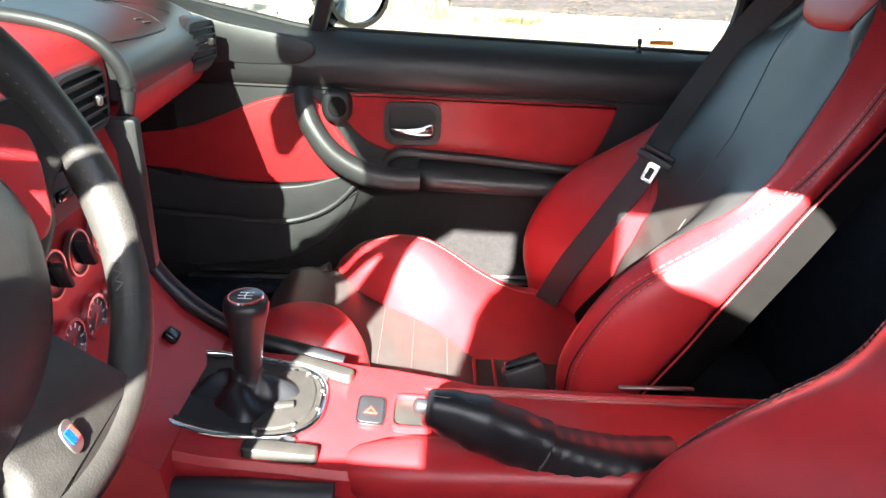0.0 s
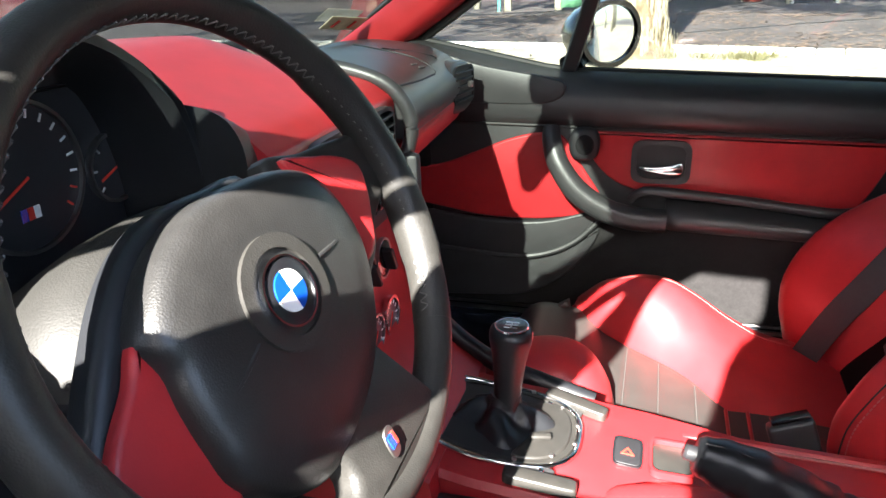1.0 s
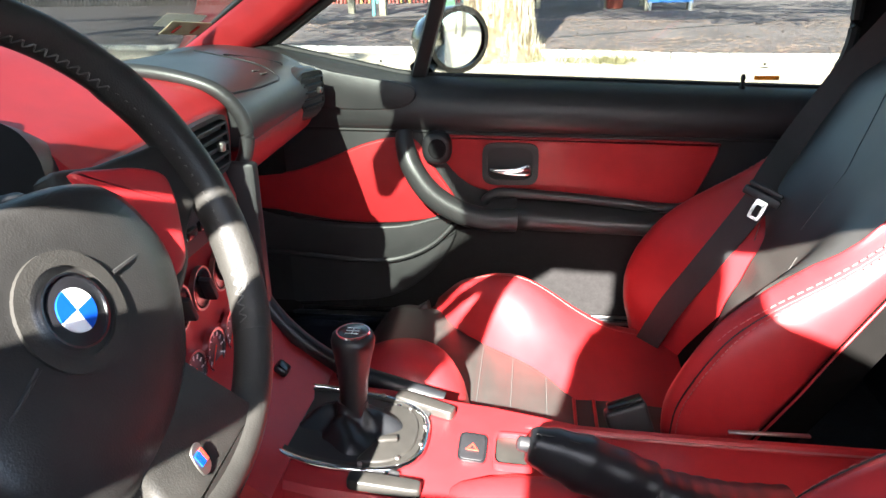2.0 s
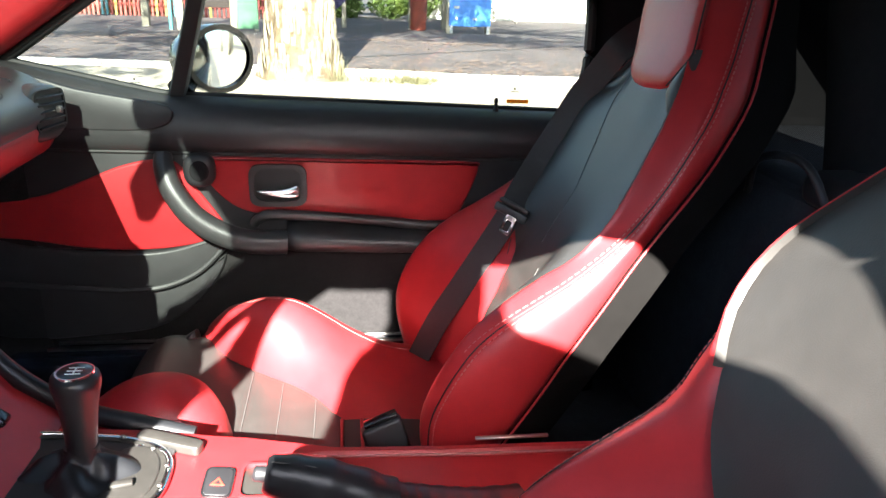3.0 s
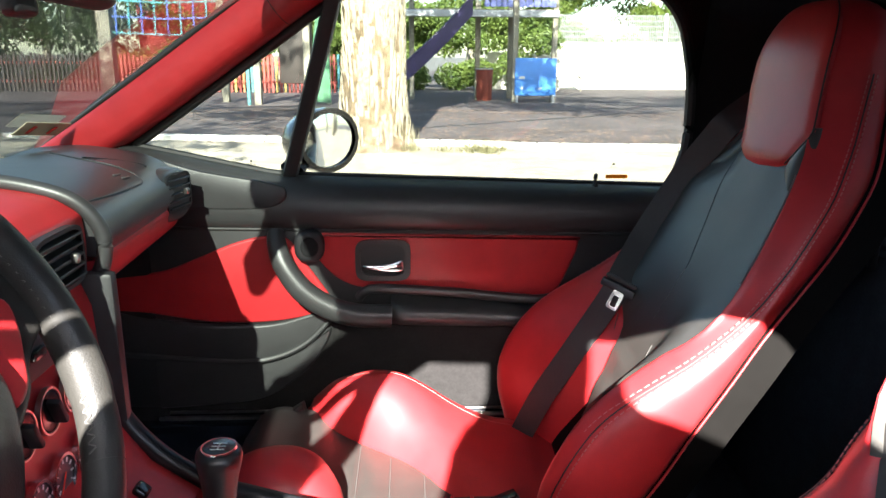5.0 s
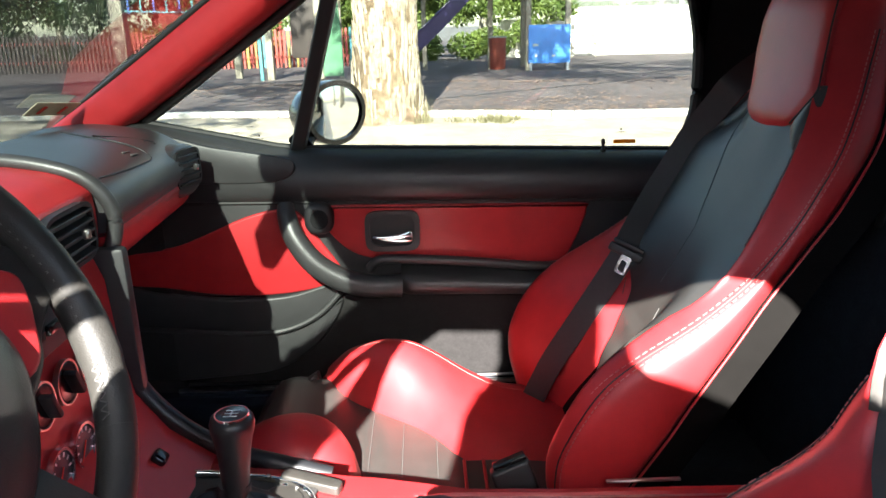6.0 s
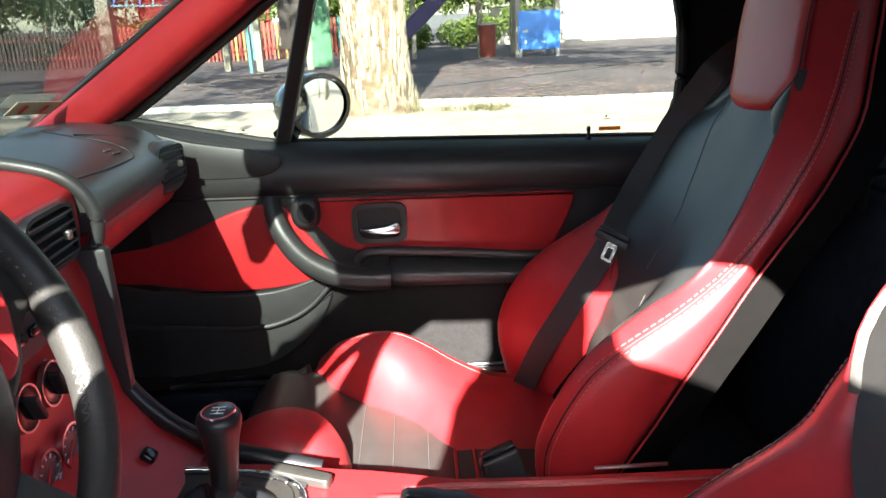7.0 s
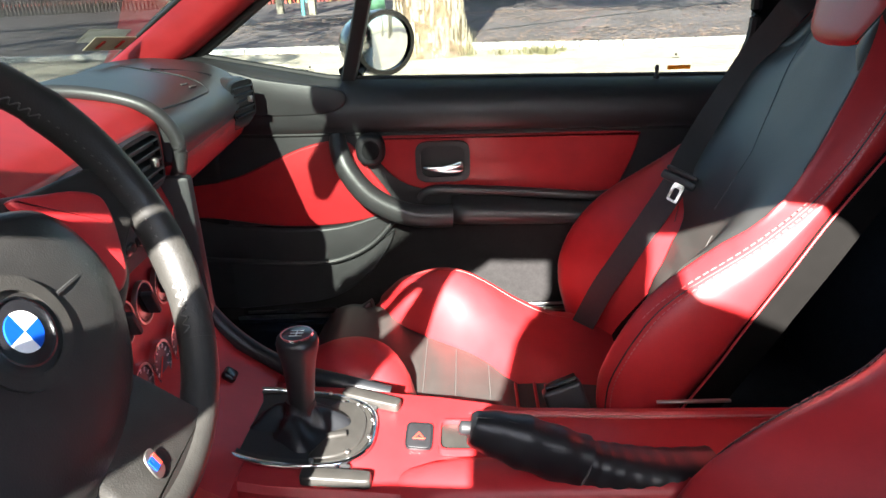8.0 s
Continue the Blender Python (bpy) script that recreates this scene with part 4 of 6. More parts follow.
def build_seat(reach):
    st = thing("sports_seat", "red and black leather sports seat with integrated headrest", "car seat", "car seats")
    for s in (-1, 1):
        rings = []
        for z, f in seat_rows():
            slim = ease(z, SLIM) if s > 0 else 0.0
            xf, xb, yo, yi = ease(z, S["XF"]), ease(z, XB), ease(z, S["YO"]) - slim, ease(z, S["YI"]) - slim - (reach * ease(z, REACH) if s > 0 else 0.0)
            cr = max(yi + 0.006, yo - 0.048)
            if s > 0:
                xf = min(xf + ease(z, S["FALL"]), xb - 0.03)
            xi = seat_centre_x(s * yi, z)
            y2 = max(yo - 0.016, cr + 0.005)
            y3 = max(yo + 0.001, y2 + 0.004)
            out = cat([(xb, s * (yo - 0.012), 0), (xb - 0.02, s * (yo + 0.002), 0), (xf + 0.55 * (xb - xf), s * max(yo + 0.008, y3 + 0.002), 0), (xf + 0.030, s * y3, 0), (xf + 0.008, s * y2, 0), (xf, s * cr, 0), (xi + 0.022, s * (yi - 0.004), 0)], 5)
            ring = [squeeze((p.x, p.y), z, f) for p in out] + [squeeze((xi + 0.03, s * (yi + 0.002)), z, f), squeeze((xb, s * max(0.02, yi * 0.9)), z, f)]
            rings.append(ring)
        rows = seat_rows()
        wing = lambda k, q: s > 0 and 25 <= q <= 31 and rows[k][0] > 0.725
        whole = loft(rings)
        if s > 0:
            # the upper inner face is black leather
            inner = bmesh.new()
            m, n_rows = len(rings[0]), len(rings)
            vs = {}
            for k in range(n_rows - 1):
                for q in range(m):
                    if wing(k, q):
                        quad = []
                        for a, b in ((k, q), (k, (q + 1) % m), (k + 1, (q + 1) % m), (k + 1, q)):
                            if (a, b) not in vs:
                                vs[a, b] = inner.verts.new(rings[a][b] + Vector((-0.0012, -0.0012, 0)))
                            quad.append(vs[a, b])
                        inner.faces.new(quad)
            part("bolster_lining", inner, BLACK, st, "black leather lining of the bolster", 60)
        part("side_bolster", whole, RED, st, "red leather side bolster", 60)
        # twin stitched seam along the crest
        def seam(z, o):
            dx = ease(z, SEAM) + o
            y = ease(z, S["YO"]) - (ease(z, SLIM) if s > 0 else 0) + lerp(dx, [(0.0, -0.036), (0.008, -0.016), (0.018, -0.005), (0.03, 0.001), (0.06, 0.006), (0.09, 0.008)])
            return squeeze((ease(z, S["XF"]) + dx - 0.0005, s * (y + lerp(z, [(0.62, 0.0012), (0.72, 0.0034), (1.0, 0.0034)]))), z, 1.0)
        part("seam_groove", tube([seam(0.43 + 0.65 * i / 50, 0.0) for i in range(51)], 0.0011, 5), RUBBER, st, "dark seam groove")
        for o in (-0.0055, 0.0055):
            row = bmesh.new()
            for i in range(96):
                tube([seam(0.43 + 0.65 * (i + 0.15) / 96, o), seam(0.43 + 0.65 * (i + 0.80) / 96, o)], 0.0009, 4, bm=row)
            part("seam_thread", row, THREAD, st, "pale red stitched thread")
        pipe = [squeeze((ease(z, XB) - 0.004, s * (ease(z, S["YO"]) - (ease(z, SLIM) if s > 0 else 0))), z, 1.0) for z in [0.40 + 0.70 * i / 40 for i in range(41)]]
        part("piping", tube(pipe, 0.0018, 6), RED, st, "thin red piping")

    def mid(u, v):
        z = 0.385 + (1.03 - 0.385) * v
        y = (2 * u - 1) * (ease(z, S["YI"]) + 0.003 - (ease(z, SLIM) + reach * ease(z, REACH) if u > 0.5 else 0))
        flute = 0.004 * max(0.0, 1 - abs(y) / 0.11) * abs(math.sin(math.pi * (z - 0.42) / 0.075)) if z < 0.62 else 0.0
        return Vector((seat_centre_x(y, z) - flute, y, z)) - SEAT_BASE
    part("back_insert", slab(mid, 36, 60, (0.06, 0, 0)), BLACK, st, "black leather centre panel", 60)
    for s in (-1, 1):
        low = lambda z: 0.075
        arch = [(0.69, -0.034), (0.722, -0.034), (0.783, -0.033), (0.817, -0.016), (0.886, 0.014), (0.943, 0.039), (0.96, 0.044)]
        if not reach and s < 0:
            arch = [(0.70, 0.024), (0.729, 0.034), (0.77, 0.053), (0.794, 0.071), (0.815, 0.076), (0.848, 0.088), (0.902, 0.089), (0.93, 0.075), (0.96, 0.060)]
        high = lambda z: lerp(z, arch)
        for bow, z0, z1 in ((low, 0.40, 0.66),) + (((high, 0.69 if reach else 0.705, 0.96),) if s > 0 or not reach else ()):
            seam = [Vector((seat_centre_x(s * bow(z), z) - 0.0002, s * bow(z), z)) - SEAT_BASE for z in [z0 + (z1 - z0) * i / 30 for i in range(31)]]
            part("panel_seam", tube(seam, 0.0008, 5), GREY_THREAD if bow is low else HUB, st, "stitched panel seam")
    edge = [Vector((seat_centre_x(-ease(z, S["YI"]), z) - 0.003, -(ease(z, S["YI"]) - 0.004), z)) - SEAT_BASE for z in [0.80 + 0.15 * i / 24 for i in range(25)]]
    part("insert_piping", tube(edge, 0.0026, 6), GREY_PIPE, st, "pale grey piping")
    # pad of the headrest: it meets the bolsters at a seam and narrows below
    rows = [(0.940 + 0.16 * i / 20, 1.0) for i in range(20)] + [(z, f) for z, f in seat_rows() if z >= 1.0999]
    near = [(0.940, 0.085), (0.946, 0.112), (0.953, 0.130), (0.965, 0.138), (0.985, 0.150), (1.0, 0.160), (1.03, 0.150), (1.09, 0.130), (1.20, 0.112)]
    far = [(0.940, -0.016), (0.946, 0.006), (0.955, 0.022), (0.975, 0.044), (1.01, 0.070), (1.05, 0.092), (1.09, 0.102), (1.20, 0.095)]
    rings, rim = [], []
    for z, f in rows:
        wn, wf = min(lerp(z, near), ease(z, S["YO"]) - 0.011), lerp(z, far)
        low = max(0.0, 1 - (z - 0.940) / 0.03) ** 2
        xf = ease(z, S["XF"])
        row = []
        for k in range(21):
            a = k / 20
            y = -wn + (wf + wn) * a
            x = xf - 0.008 * math.sin(math.pi * a) ** 0.6 + 0.016 * low + 0.003 * (a < 0.02) + 0.012 * max(0.0, (a - 0.8) / 0.2) ** 2
            row.append(squeeze((x, y), z, f))
        rings.append(row + [squeeze((xf + 0.030, wf + 0.012), z, f), squeeze((xf + 0.07, wf + 0.016), z, f), squeeze((xf + 0.07, -wn * 0.7), z, f)])
        if z > 0.955:
            rim.append(squeeze((xf - 0.0005, -wn), z, f))
    part("headrest_pad", loft(rings), RED, st, "red leather headrest pad", 60)
    part("seam_groove", tube(rim[:-2], 0.0013, 5), RUBBER, st, "dark seam groove")
    if reach:
        # leaf-shaped leather flap in the notch beside the headrest
        inner = [(0.924, -0.166), (0.948, -0.141), (0.960, -0.139), (0.980, -0.147), (1.008, -0.157)]
        outer = [(0.924, -0.170), (0.935, -0.176), (0.955, -0.178), (0.983, -0.168), (1.008, -0.158)]
        front = [(0.924, 0.523), (0.955, 0.534), (0.980, 0.546), (1.008, 0.561)]

        def flap(u, v):
            z = 0.924 + 0.084 * v
            y = lerp(z, inner) + (lerp(z, outer) - lerp(z, inner)) * u
            return Vector((ease(z, front) - 0.003 * math.sin(math.pi * u) * math.sin(math.pi * v) + 0.010 * u ** 3 - 0.002, y, z)) - SEAT_BASE
        part("headrest_flap", slab(flap, 10, 20, (0.010, 0.006, 0)), BLACK, st, "black leather flap beside the headrest", 60)
    # shell behind
    rings = []
    for z, f in seat_rows():
        xb, yo = ease(z, XB), ease(z, S["YO"]) - 0.004
        d = 0.085 if z < 0.95 else max(0.03, 0.085 - 0.25 * (z - 0.95))
        yf = yo - ease(z, SLIM)
        xs = min(xb - 0.004, max(xb - 0.05, ease(z, XC) + 0.03))
        rings.append([squeeze(p, z, f) for p in ((xs, -yo + 0.03), (xb - 0.002, -yo), (xb + d * 0.7, -yo + 0.006), (xb + d, -yo + 0.04), (xb + d, yf - 0.04), (xb + d * 0.7, yf - 0.006), (xb - 0.002, yf), (xs, yf - 0.03))])
    part("back_shell", loft(rings), SHELL, st, "black leather back shell", 50)
    # cushion
    SEATZ = [(-0.32, 0.36), (-0.30, 0.415), (-0.26, 0.440), (-0.20, 0.432), (-0.14, 0.418), (0.02, 0.404), (0.10, 0.396), (0.30, 0.375)]
    EDGE = [(-0.33, 0.236), (-0.215, 0.232), (-0.185, 0.182), (-0.145, 0.115), (-0.078, 0.064), (0.0, 0.015), (0.045, -0.035), (0.07, -0.085), (0.30, -0.085)]
    CREST = [(-0.30, 0.375), (-0.25, 0.412), (-0.20, 0.446), (-0.14, 0.484), (-0.07, 0.503), (-0.02, 0.500), (0.03, 0.472), (0.09, 0.428), (0.15, 0.395), (0.20, 0.385), (0.30, 0.37)]

    def top(u, v):
        x = -0.318 + 0.39 * u
        y0, y1 = -0.222, ease(x, EDGE)
        y = y0 + (y1 - y0) * v
        edge = 0.03 * max(0, (-0.195 - y) / 0.027) ** 2
        wave = 0.003 * abs(math.sin(math.pi * (x + 0.02) / 0.058)) if x > -0.10 else 0
        far = 0.11 * max(0, (y - 0.17) / 0.066) ** 2.2
        return Vector((x, y, ease(x, [(-0.34, 0.34)] + SEATZ) - edge - far + wave * (1 - v ** 4))) - SEAT_BASE
    part("cushion_insert", slab(top, 60, 20, (0, 0, -0.08)), BLACK, st, "black leather cushion centre", 60)
    for x in (-0.085, -0.030, 0.028):
        path = [top((x + 0.318) / 0.39, 0.06 + 0.90 * i / 12) + Vector((0, 0, 0.0012)) for i in range(13)]
        part("stitch_seam", tube(path, 0.0008, 5), GREY_THREAD, st, "stitched seam")

    def side(u, v):
        """The far bolster, from the edge of the insert over the crest to the outside."""
        x = -0.212 + 0.502 * u
        yb, zi = ease(x, EDGE), ease(x, SEATZ)
        yc = max(0.150, yb + 0.04)
        zc = ease(x, CREST) + 0.5 * (0.182 - yc)
        if v < 0.65:
            t = v / 0.65
            y, z = yb + (yc - yb) * t, zi + (zc - zi) * math.sin(t * math.pi / 2) ** 1.05
        else:
            t = (v - 0.65) / 0.35 * math.pi / 2
            y, z = yc + (0.248 - yc) * math.sin(t), zc - (zc - 0.31) * (1 - math.cos(t)) ** 1.1
        if u < 0.05:
            z -= 0.05 * (1 - u / 0.05) ** 2
        return Vector((x, y, z)) - SEAT_BASE
    part("thigh_bolster", slab(side, 70, 36, (0, -0.004, -0.05)), RED, st, "red leather thigh bolster", 60)
    def front(u, v):
        """The black nose of the cushion, ahead of the red bolster."""
        x = -0.310 + 0.105 * u
        yb, zi = 0.05 + 0.12 * u, ease(x, SEATZ) - 0.004
        zc = ease(x, CREST) + 0.004
        if v < 0.6:
            t = v / 0.6
            y, z = yb + (0.170 - yb) * t, zi + (zc - zi) * math.sin(t * math.pi / 2) ** 1.3
        else:
            t = (v - 0.6) / 0.4 * math.pi / 2
            y, z = 0.170 + 0.072 * math.sin(t), zc - (zc - 0.31) * (1 - math.cos(t)) ** 1.1
        return Vector((x, y, z)) - SEAT_BASE
    part("cushion_nose", slab(front, 16, 28, (0.01, -0.004, -0.05)), BLACK, st, "black leather nose of the cushion", 60)
    part("stitch_seam", tube([side(0.04 + 0.92 * i / 40, 0.66) + Vector((0, 0, 0.0002)) for i in range(41)], 0.0007, 5), THREAD, st, "stitched seam")

    def lobe_ring(x, zc, hw):
        ring = []
        for k in range(28):
            a = 2 * math.pi * k / 28
            c, d = math.cos(a), math.sin(a)
            ring.append(Vector((x, -0.150 + hw * math.copysign(abs(c) ** 0.85, c), 0.32 + (zc - 0.32) / 2 * (1 + math.copysign(abs(d) ** 0.75, d)))) - SEAT_BASE)
        return ring
    LOBE = [(-0.335, 0.42), (-0.30, 0.48), (-0.25, 0.515), (-0.20, 0.530), (-0.15, 0.522), (-0.12, 0.50), (-0.095, 0.465)]
    rows = [(-0.335 + 0.24 * i / 24) for i in range(25)]
    part("thigh_bolster", loft([lobe_ring(x, ease(x, LOBE) - 0.05 * (1 - max(0.0, 1 - abs((x + 0.215) / 0.12) ** 5) ** 0.5), 0.074 * max(0.15, 1 - abs((x + 0.215) / 0.122) ** 4) ** 0.5) for x in rows]), RED, st, "red leather front thigh bolster", 60)

    def rear(u, v):
        x = 0.074 + 0.22 * u
        y = -0.225 + 0.145 * v
        return Vector((x, y, ease(x, SEATZ) + 0.008 * math.sin(math.pi * min(1, u * 2.2) / 2) - 0.04 * max(0, (-0.18 - y) / 0.045) ** 2)) - SEAT_BASE
    part("cushion_rear", slab(rear, 16, 12, (0, 0, -0.09)), BLACK, st, "black leather rear corner of the cushion", 60)
    for o in (0.0, 0.032):
        path = [Vector((0.072 + o , -0.232 + 0.145 * i / 10, ease(0.075, SEATZ) + 0.006 - 0.05 * max(0, (4 - i) / 4) ** 2)) - SEAT_BASE for i in range(11)]
        part("piping", tube(path, 0.003, 6), RED, st, "thin red piping")
    part("seat_base", rbox((0.54, 0.43, 0.15), Vector((-0.02, 0, 0.305)) - SEAT_BASE, 0.03, 3), BLACK, st, "black leather seat base")
    for y in (-0.17, 0.17):
        part("seat_rail", rbox((0.5, 0.035, 0.03), Vector((0.0, y, 0.228)) - SEAT_BASE, 0.006), SATIN, st, "metal seat rail")
    return st


seat = build_seat(1.0)
seat.matrix_basis = Matrix.Translation(SEAT_BASE + Vector((0, 1.112, 0)))
S.update(DRIVER)
SLIM = [(0.0, 0.0), (2.0, 0.0)]
driver_seat = build_seat(0.0)
driver_seat.matrix_basis = Matrix.Translation(SEAT_BASE + Vector((0.018, 0.365, 0)))


def ribbon(path, width, face, thick=0.0014):
    """A strap along the path whose flat side turns to face."""
    rings = []
    for i, p in enumerate(path):
        p = Vector(p)
        t = (Vector(path[min(i + 1, len(path) - 1)]) - Vector(path[max(i - 1, 0)])).normalized()
        s = t.cross(Vector(face)).normalized()
        nrm = s.cross(t) * thick
        rings.append([p - s * width / 2 - nrm, p + s * width / 2 - nrm, p + s * width / 2 + nrm, p - s * width / 2 + nrm])
    return loft(rings)


def build_belt():
    bl = thing("seat_belt", "black webbing seat belt hanging over the passenger seat", "seat belt")
    up = cat([(0.74, 1.33, 1.06), (0.66, 1.275, 1.045), (0.600, 1.235, 1.022), (0.552, 1.222, 0.990), (0.535, 1.236, 0.960), (0.505, 1.258, 0.905), (0.471, 1.262, 0.844), (0.433, 1.254, 0.784), (0.391, 1.222, 0.727), (0.378, 1.205, 0.706)], 8)
    dn = cat([(0.376, 1.205, 0.704), (0.362, 1.206, 0.678), (0.327, 1.214, 0.613), (0.288, 1.222, 0.543), (0.255, 1.230, 0.483), (0.228, 1.240, 0.418), (0.213, 1.248, 0.37), (0.215, 1.262, 0.31)], 8)
    part("upper_strap", ribbon(up, 0.047, (-0.45, -0.86, 0.25)), WEB, bl)
    part("lower_strap", ribbon(dn, 0.047, (-0.60, -0.74, 0.3)), WEB, bl)
    ax = Vector((0.40, 0.0, 0.917)).normalized()
    face = Vector((-0.45, -0.86, 0.25))
    face = (face - ax * face.dot(ax)).normalized()
    turn = Matrix((ax.cross(face), ax, face)).transposed()
    tc = Vector((0.372, 1.190, 0.706))
    tg = part("tongue", rbox((0.064, 0.016, 0.012), tc, 0.004, 2, turn), PLASTIC, bl, "black plastic belt tongue grip")
    part("tongue_bridge", rbox((0.058, 0.008, 0.010), tc + ax * 0.014, 0.003, 2, turn), PLASTIC, tg)
    fr = ring_band(oval(0, 0, 0.0105, 0.0175, 28, 6), oval(0, -0.002, 0.0050, 0.0100, 28, 6), lambda a, b, h: (a, b, h), 0.003)
    bmesh.ops.transform(fr, matrix=Matrix.Translation(tc - ax * 0.021 + face * 0.004 + turn.col[0] * 0.006) @ turn.to_4x4(), verts=fr.verts)
    part("tongue_plate", fr, CHROME, tg, "bright metal tongue plate")
    part("anchor_cover", rbox((0.07, 0.05, 0.03), (0.205, 1.26, 0.285), 0.01, 3), PLASTIC, bl, "black anchor cover")
    bk = thing("belt_buckle", "black plastic seat belt buckle beside the console", "belt buckle")
    t2 = Euler((radians(-8), radians(-18), radians(8))).to_matrix()
    part("buckle_stalk", rbox((0.03, 0.014, 0.14), (0.140, 0.850, 0.385), 0.006, 2, t2), RUBBER, bk)
    part("buckle_body", rbox((0.058, 0.024, 0.078), (0.138, 0.847, 0.474), 0.006, 3, t2), PLASTIC, bk)
    part("buckle_button", rbox((0.048, 0.019, 0.006), (0.126, 0.8525, 0.514), 0.002, 2, t2), GLOSSY, bk, "gloss black release button")


build_belt()


# ---- the steering wheel ----
def build_wheel():
    wh = thing("steering_wheel", "black leather three-spoke steering wheel with red inserts", "steering wheel")
    a, b = radians(25), radians(-7.5)
    n = Vector((math.cos(a) * math.cos(b), math.sin(b), math.sin(a) * math.cos(b)))
    u = Vector((0, 0, 1)).cross(n).normalized()
    v = n.cross(u)
    u, v = u * math.cos(radians(10)) + v * math.sin(radians(10)), v * math.cos(radians(10)) - u * math.sin(radians(10))
    c = Vector((-0.307, 0.371, 0.889))
    P = lambda x, y, h: c + u * x + v * y + n * h
    Q = lambda x, y, h: P(x - 0.009, y - 0.019, h - 0.024)
    R = 0.185
    segs = 96
    def rim(t0, t1, r, material, label, m):
        rings = []
        for i in range(m + 1):
            t = radians(t0 + (t1 - t0) * i / m)
            o = Vector((math.cos(t), math.sin(t)))
            thick = r * (1.08 if abs(math.sin(t)) < 0.5 else 1.0)
            rings.append([P(o.x * (R + thick * math.cos(k)), o.y * (R + thick * math.cos(k)), thick * 1.1 * math.sin(k)) for k in [2 * math.pi * j / 16 for j in range(16)]])
        return part("rim", loft(rings), material, wh, label, 60)
    rim(-48, 228, 0.0155, BLACK_WORN, "worn black leather rim", 84)
    rim(228, 312, 0.0152, BLACK_WORN, "smooth black leather rim", 30)
    stitches = bmesh.new()
    for i in range(190):
        t = radians(-46 + 272 * i / 190)
        side = 0.0035 if i % 2 else -0.0035
        tube([P((R - 0.0150) * math.cos(t), (R - 0.0150) * math.sin(t), 0.004 + side), P((R - 0.0150) * math.cos(t + 0.021), (R - 0.0150) * math.sin(t + 0.021), 0.004 - side)], 0.0008, 4, bm=stitches)
    part("rim_stitching", stitches, GREY_PIPE, wh, "grey cross stitching")
    # airbag pad
    edge = smooth2([(-0.106, 0.014), (-0.087, 0.034), (-0.062, 0.049), (-0.027, 0.058), (0.020, 0.055), (0.070, 0.043), (0.098, 0.022), (0.107, -0.015), (0.102, -0.046), (0.079, -0.080), (0.046, -0.109), (-0.003, -0.131), (-0.051, -0.136), (-0.084, -0.122), (-0.112, -0.086), (-0.113, -0.055), (-0.110, -0.028), (-0.105, -0.006)], 4)
    grown = lambda k: [(-0.005 + (x + 0.005) * k, -0.036 + (y + 0.036) * k) for x, y in edge]
    rings = []
    for k, h in ((1.0, -0.040), (1.01, -0.022), (1.005, -0.012), (0.985, -0.004), (0.95, 0.001), (0.88, 0.0055), (0.65, 0.0085), (0.40, 0.009)):
        rings.append([P(x, y, h) for x, y in grown(k)])
    pad = part("airbag_pad", loft(rings), PAD, wh, "grained black airbag cover", 50)
    for a, b in (((0.036, -0.0185), (0.100, -0.024)), ((-0.052, -0.030), (-0.108, -0.047))):
        part("pad_seam", tube([P(a[0] + (b[0] - a[0]) * i / 8, a[1] + (b[1] - a[1]) * i / 8, 0.0092 - 0.011 * (i / 8) ** 2.2) for i in range(9)], 0.0017, 6), RUBBER, pad, "dark seam")
    # roundel
    part("roundel_well", ring_band(oval(0, 0, 0.040, 0.040, 40), oval(0, 0, 0.030, 0.030, 40), lambda x, y, h: Q(x, y, 0.031 + h), 0.005), BLACK_WORN, pad)
    part("roundel_base", plate(oval(0, 0, 0.0235, 0.0235, 40), lambda x, y, h: Q(x, y, 0.032 + h), 0.005, 0.0015), GLOSSY, pad, "black roundel ring")
    part("roundel_edge", ring_band(oval(0, 0, 0.0245, 0.0245, 48), oval(0, 0, 0.0230, 0.0230, 48), lambda x, y, h: Q(x, y, 0.032 + h), 0.006), CHROME, pad, "chrome edge")
    for q in range(4):
        pts = [(0, 0)] + [(0.0145 * math.cos(t), 0.0145 * math.sin(t)) for t in [radians(90 * q + 90 * i / 8) for i in range(9)]]
        part("roundel_quarter", plate(pts, lambda x, y, h: Q(x, y, 0.0368 + h), 0.0014, 0.0002, 1), MARK if q % 2 == 0 else BLUE_MARK, pad, "white quarter" if q % 2 == 0 else "blue quarter")
    # spokes with red inserts, and the dark base that shows round the pad
    base = smooth2([(0.060, 0.048), (0.020, 0.060), (-0.020, 0.066), (-0.055, 0.061), (-0.088, 0.045), (-0.119, 0.021), (-0.146, -0.003), (-0.168, -0.022), (-0.186, -0.034), (-0.184, -0.066), (-0.165, -0.090), (-0.130, -0.108), (-0.085, -0.124), (0.0, -0.10), (0.06, -0.03)], 4)
    part("spoke", plate(base, lambda x, y, h: P(x, y, -0.048 + h), 0.024, 0.010), HUB, wh, "smooth dark leather spoke")
    ins = smooth2([(-0.103, 0.016), (-0.123, 0.001), (-0.147, -0.014), (-0.162, -0.028), (-0.166, -0.046), (-0.158, -0.072), (-0.136, -0.096), (-0.112, -0.104), (-0.106, -0.070), (-0.102, -0.030)], 4)
    part("spoke_insert", plate(ins, lambda x, y, h: P(x, y, -0.0215 + h), 0.0105, 0.005), RED, wh, "red leather insert")
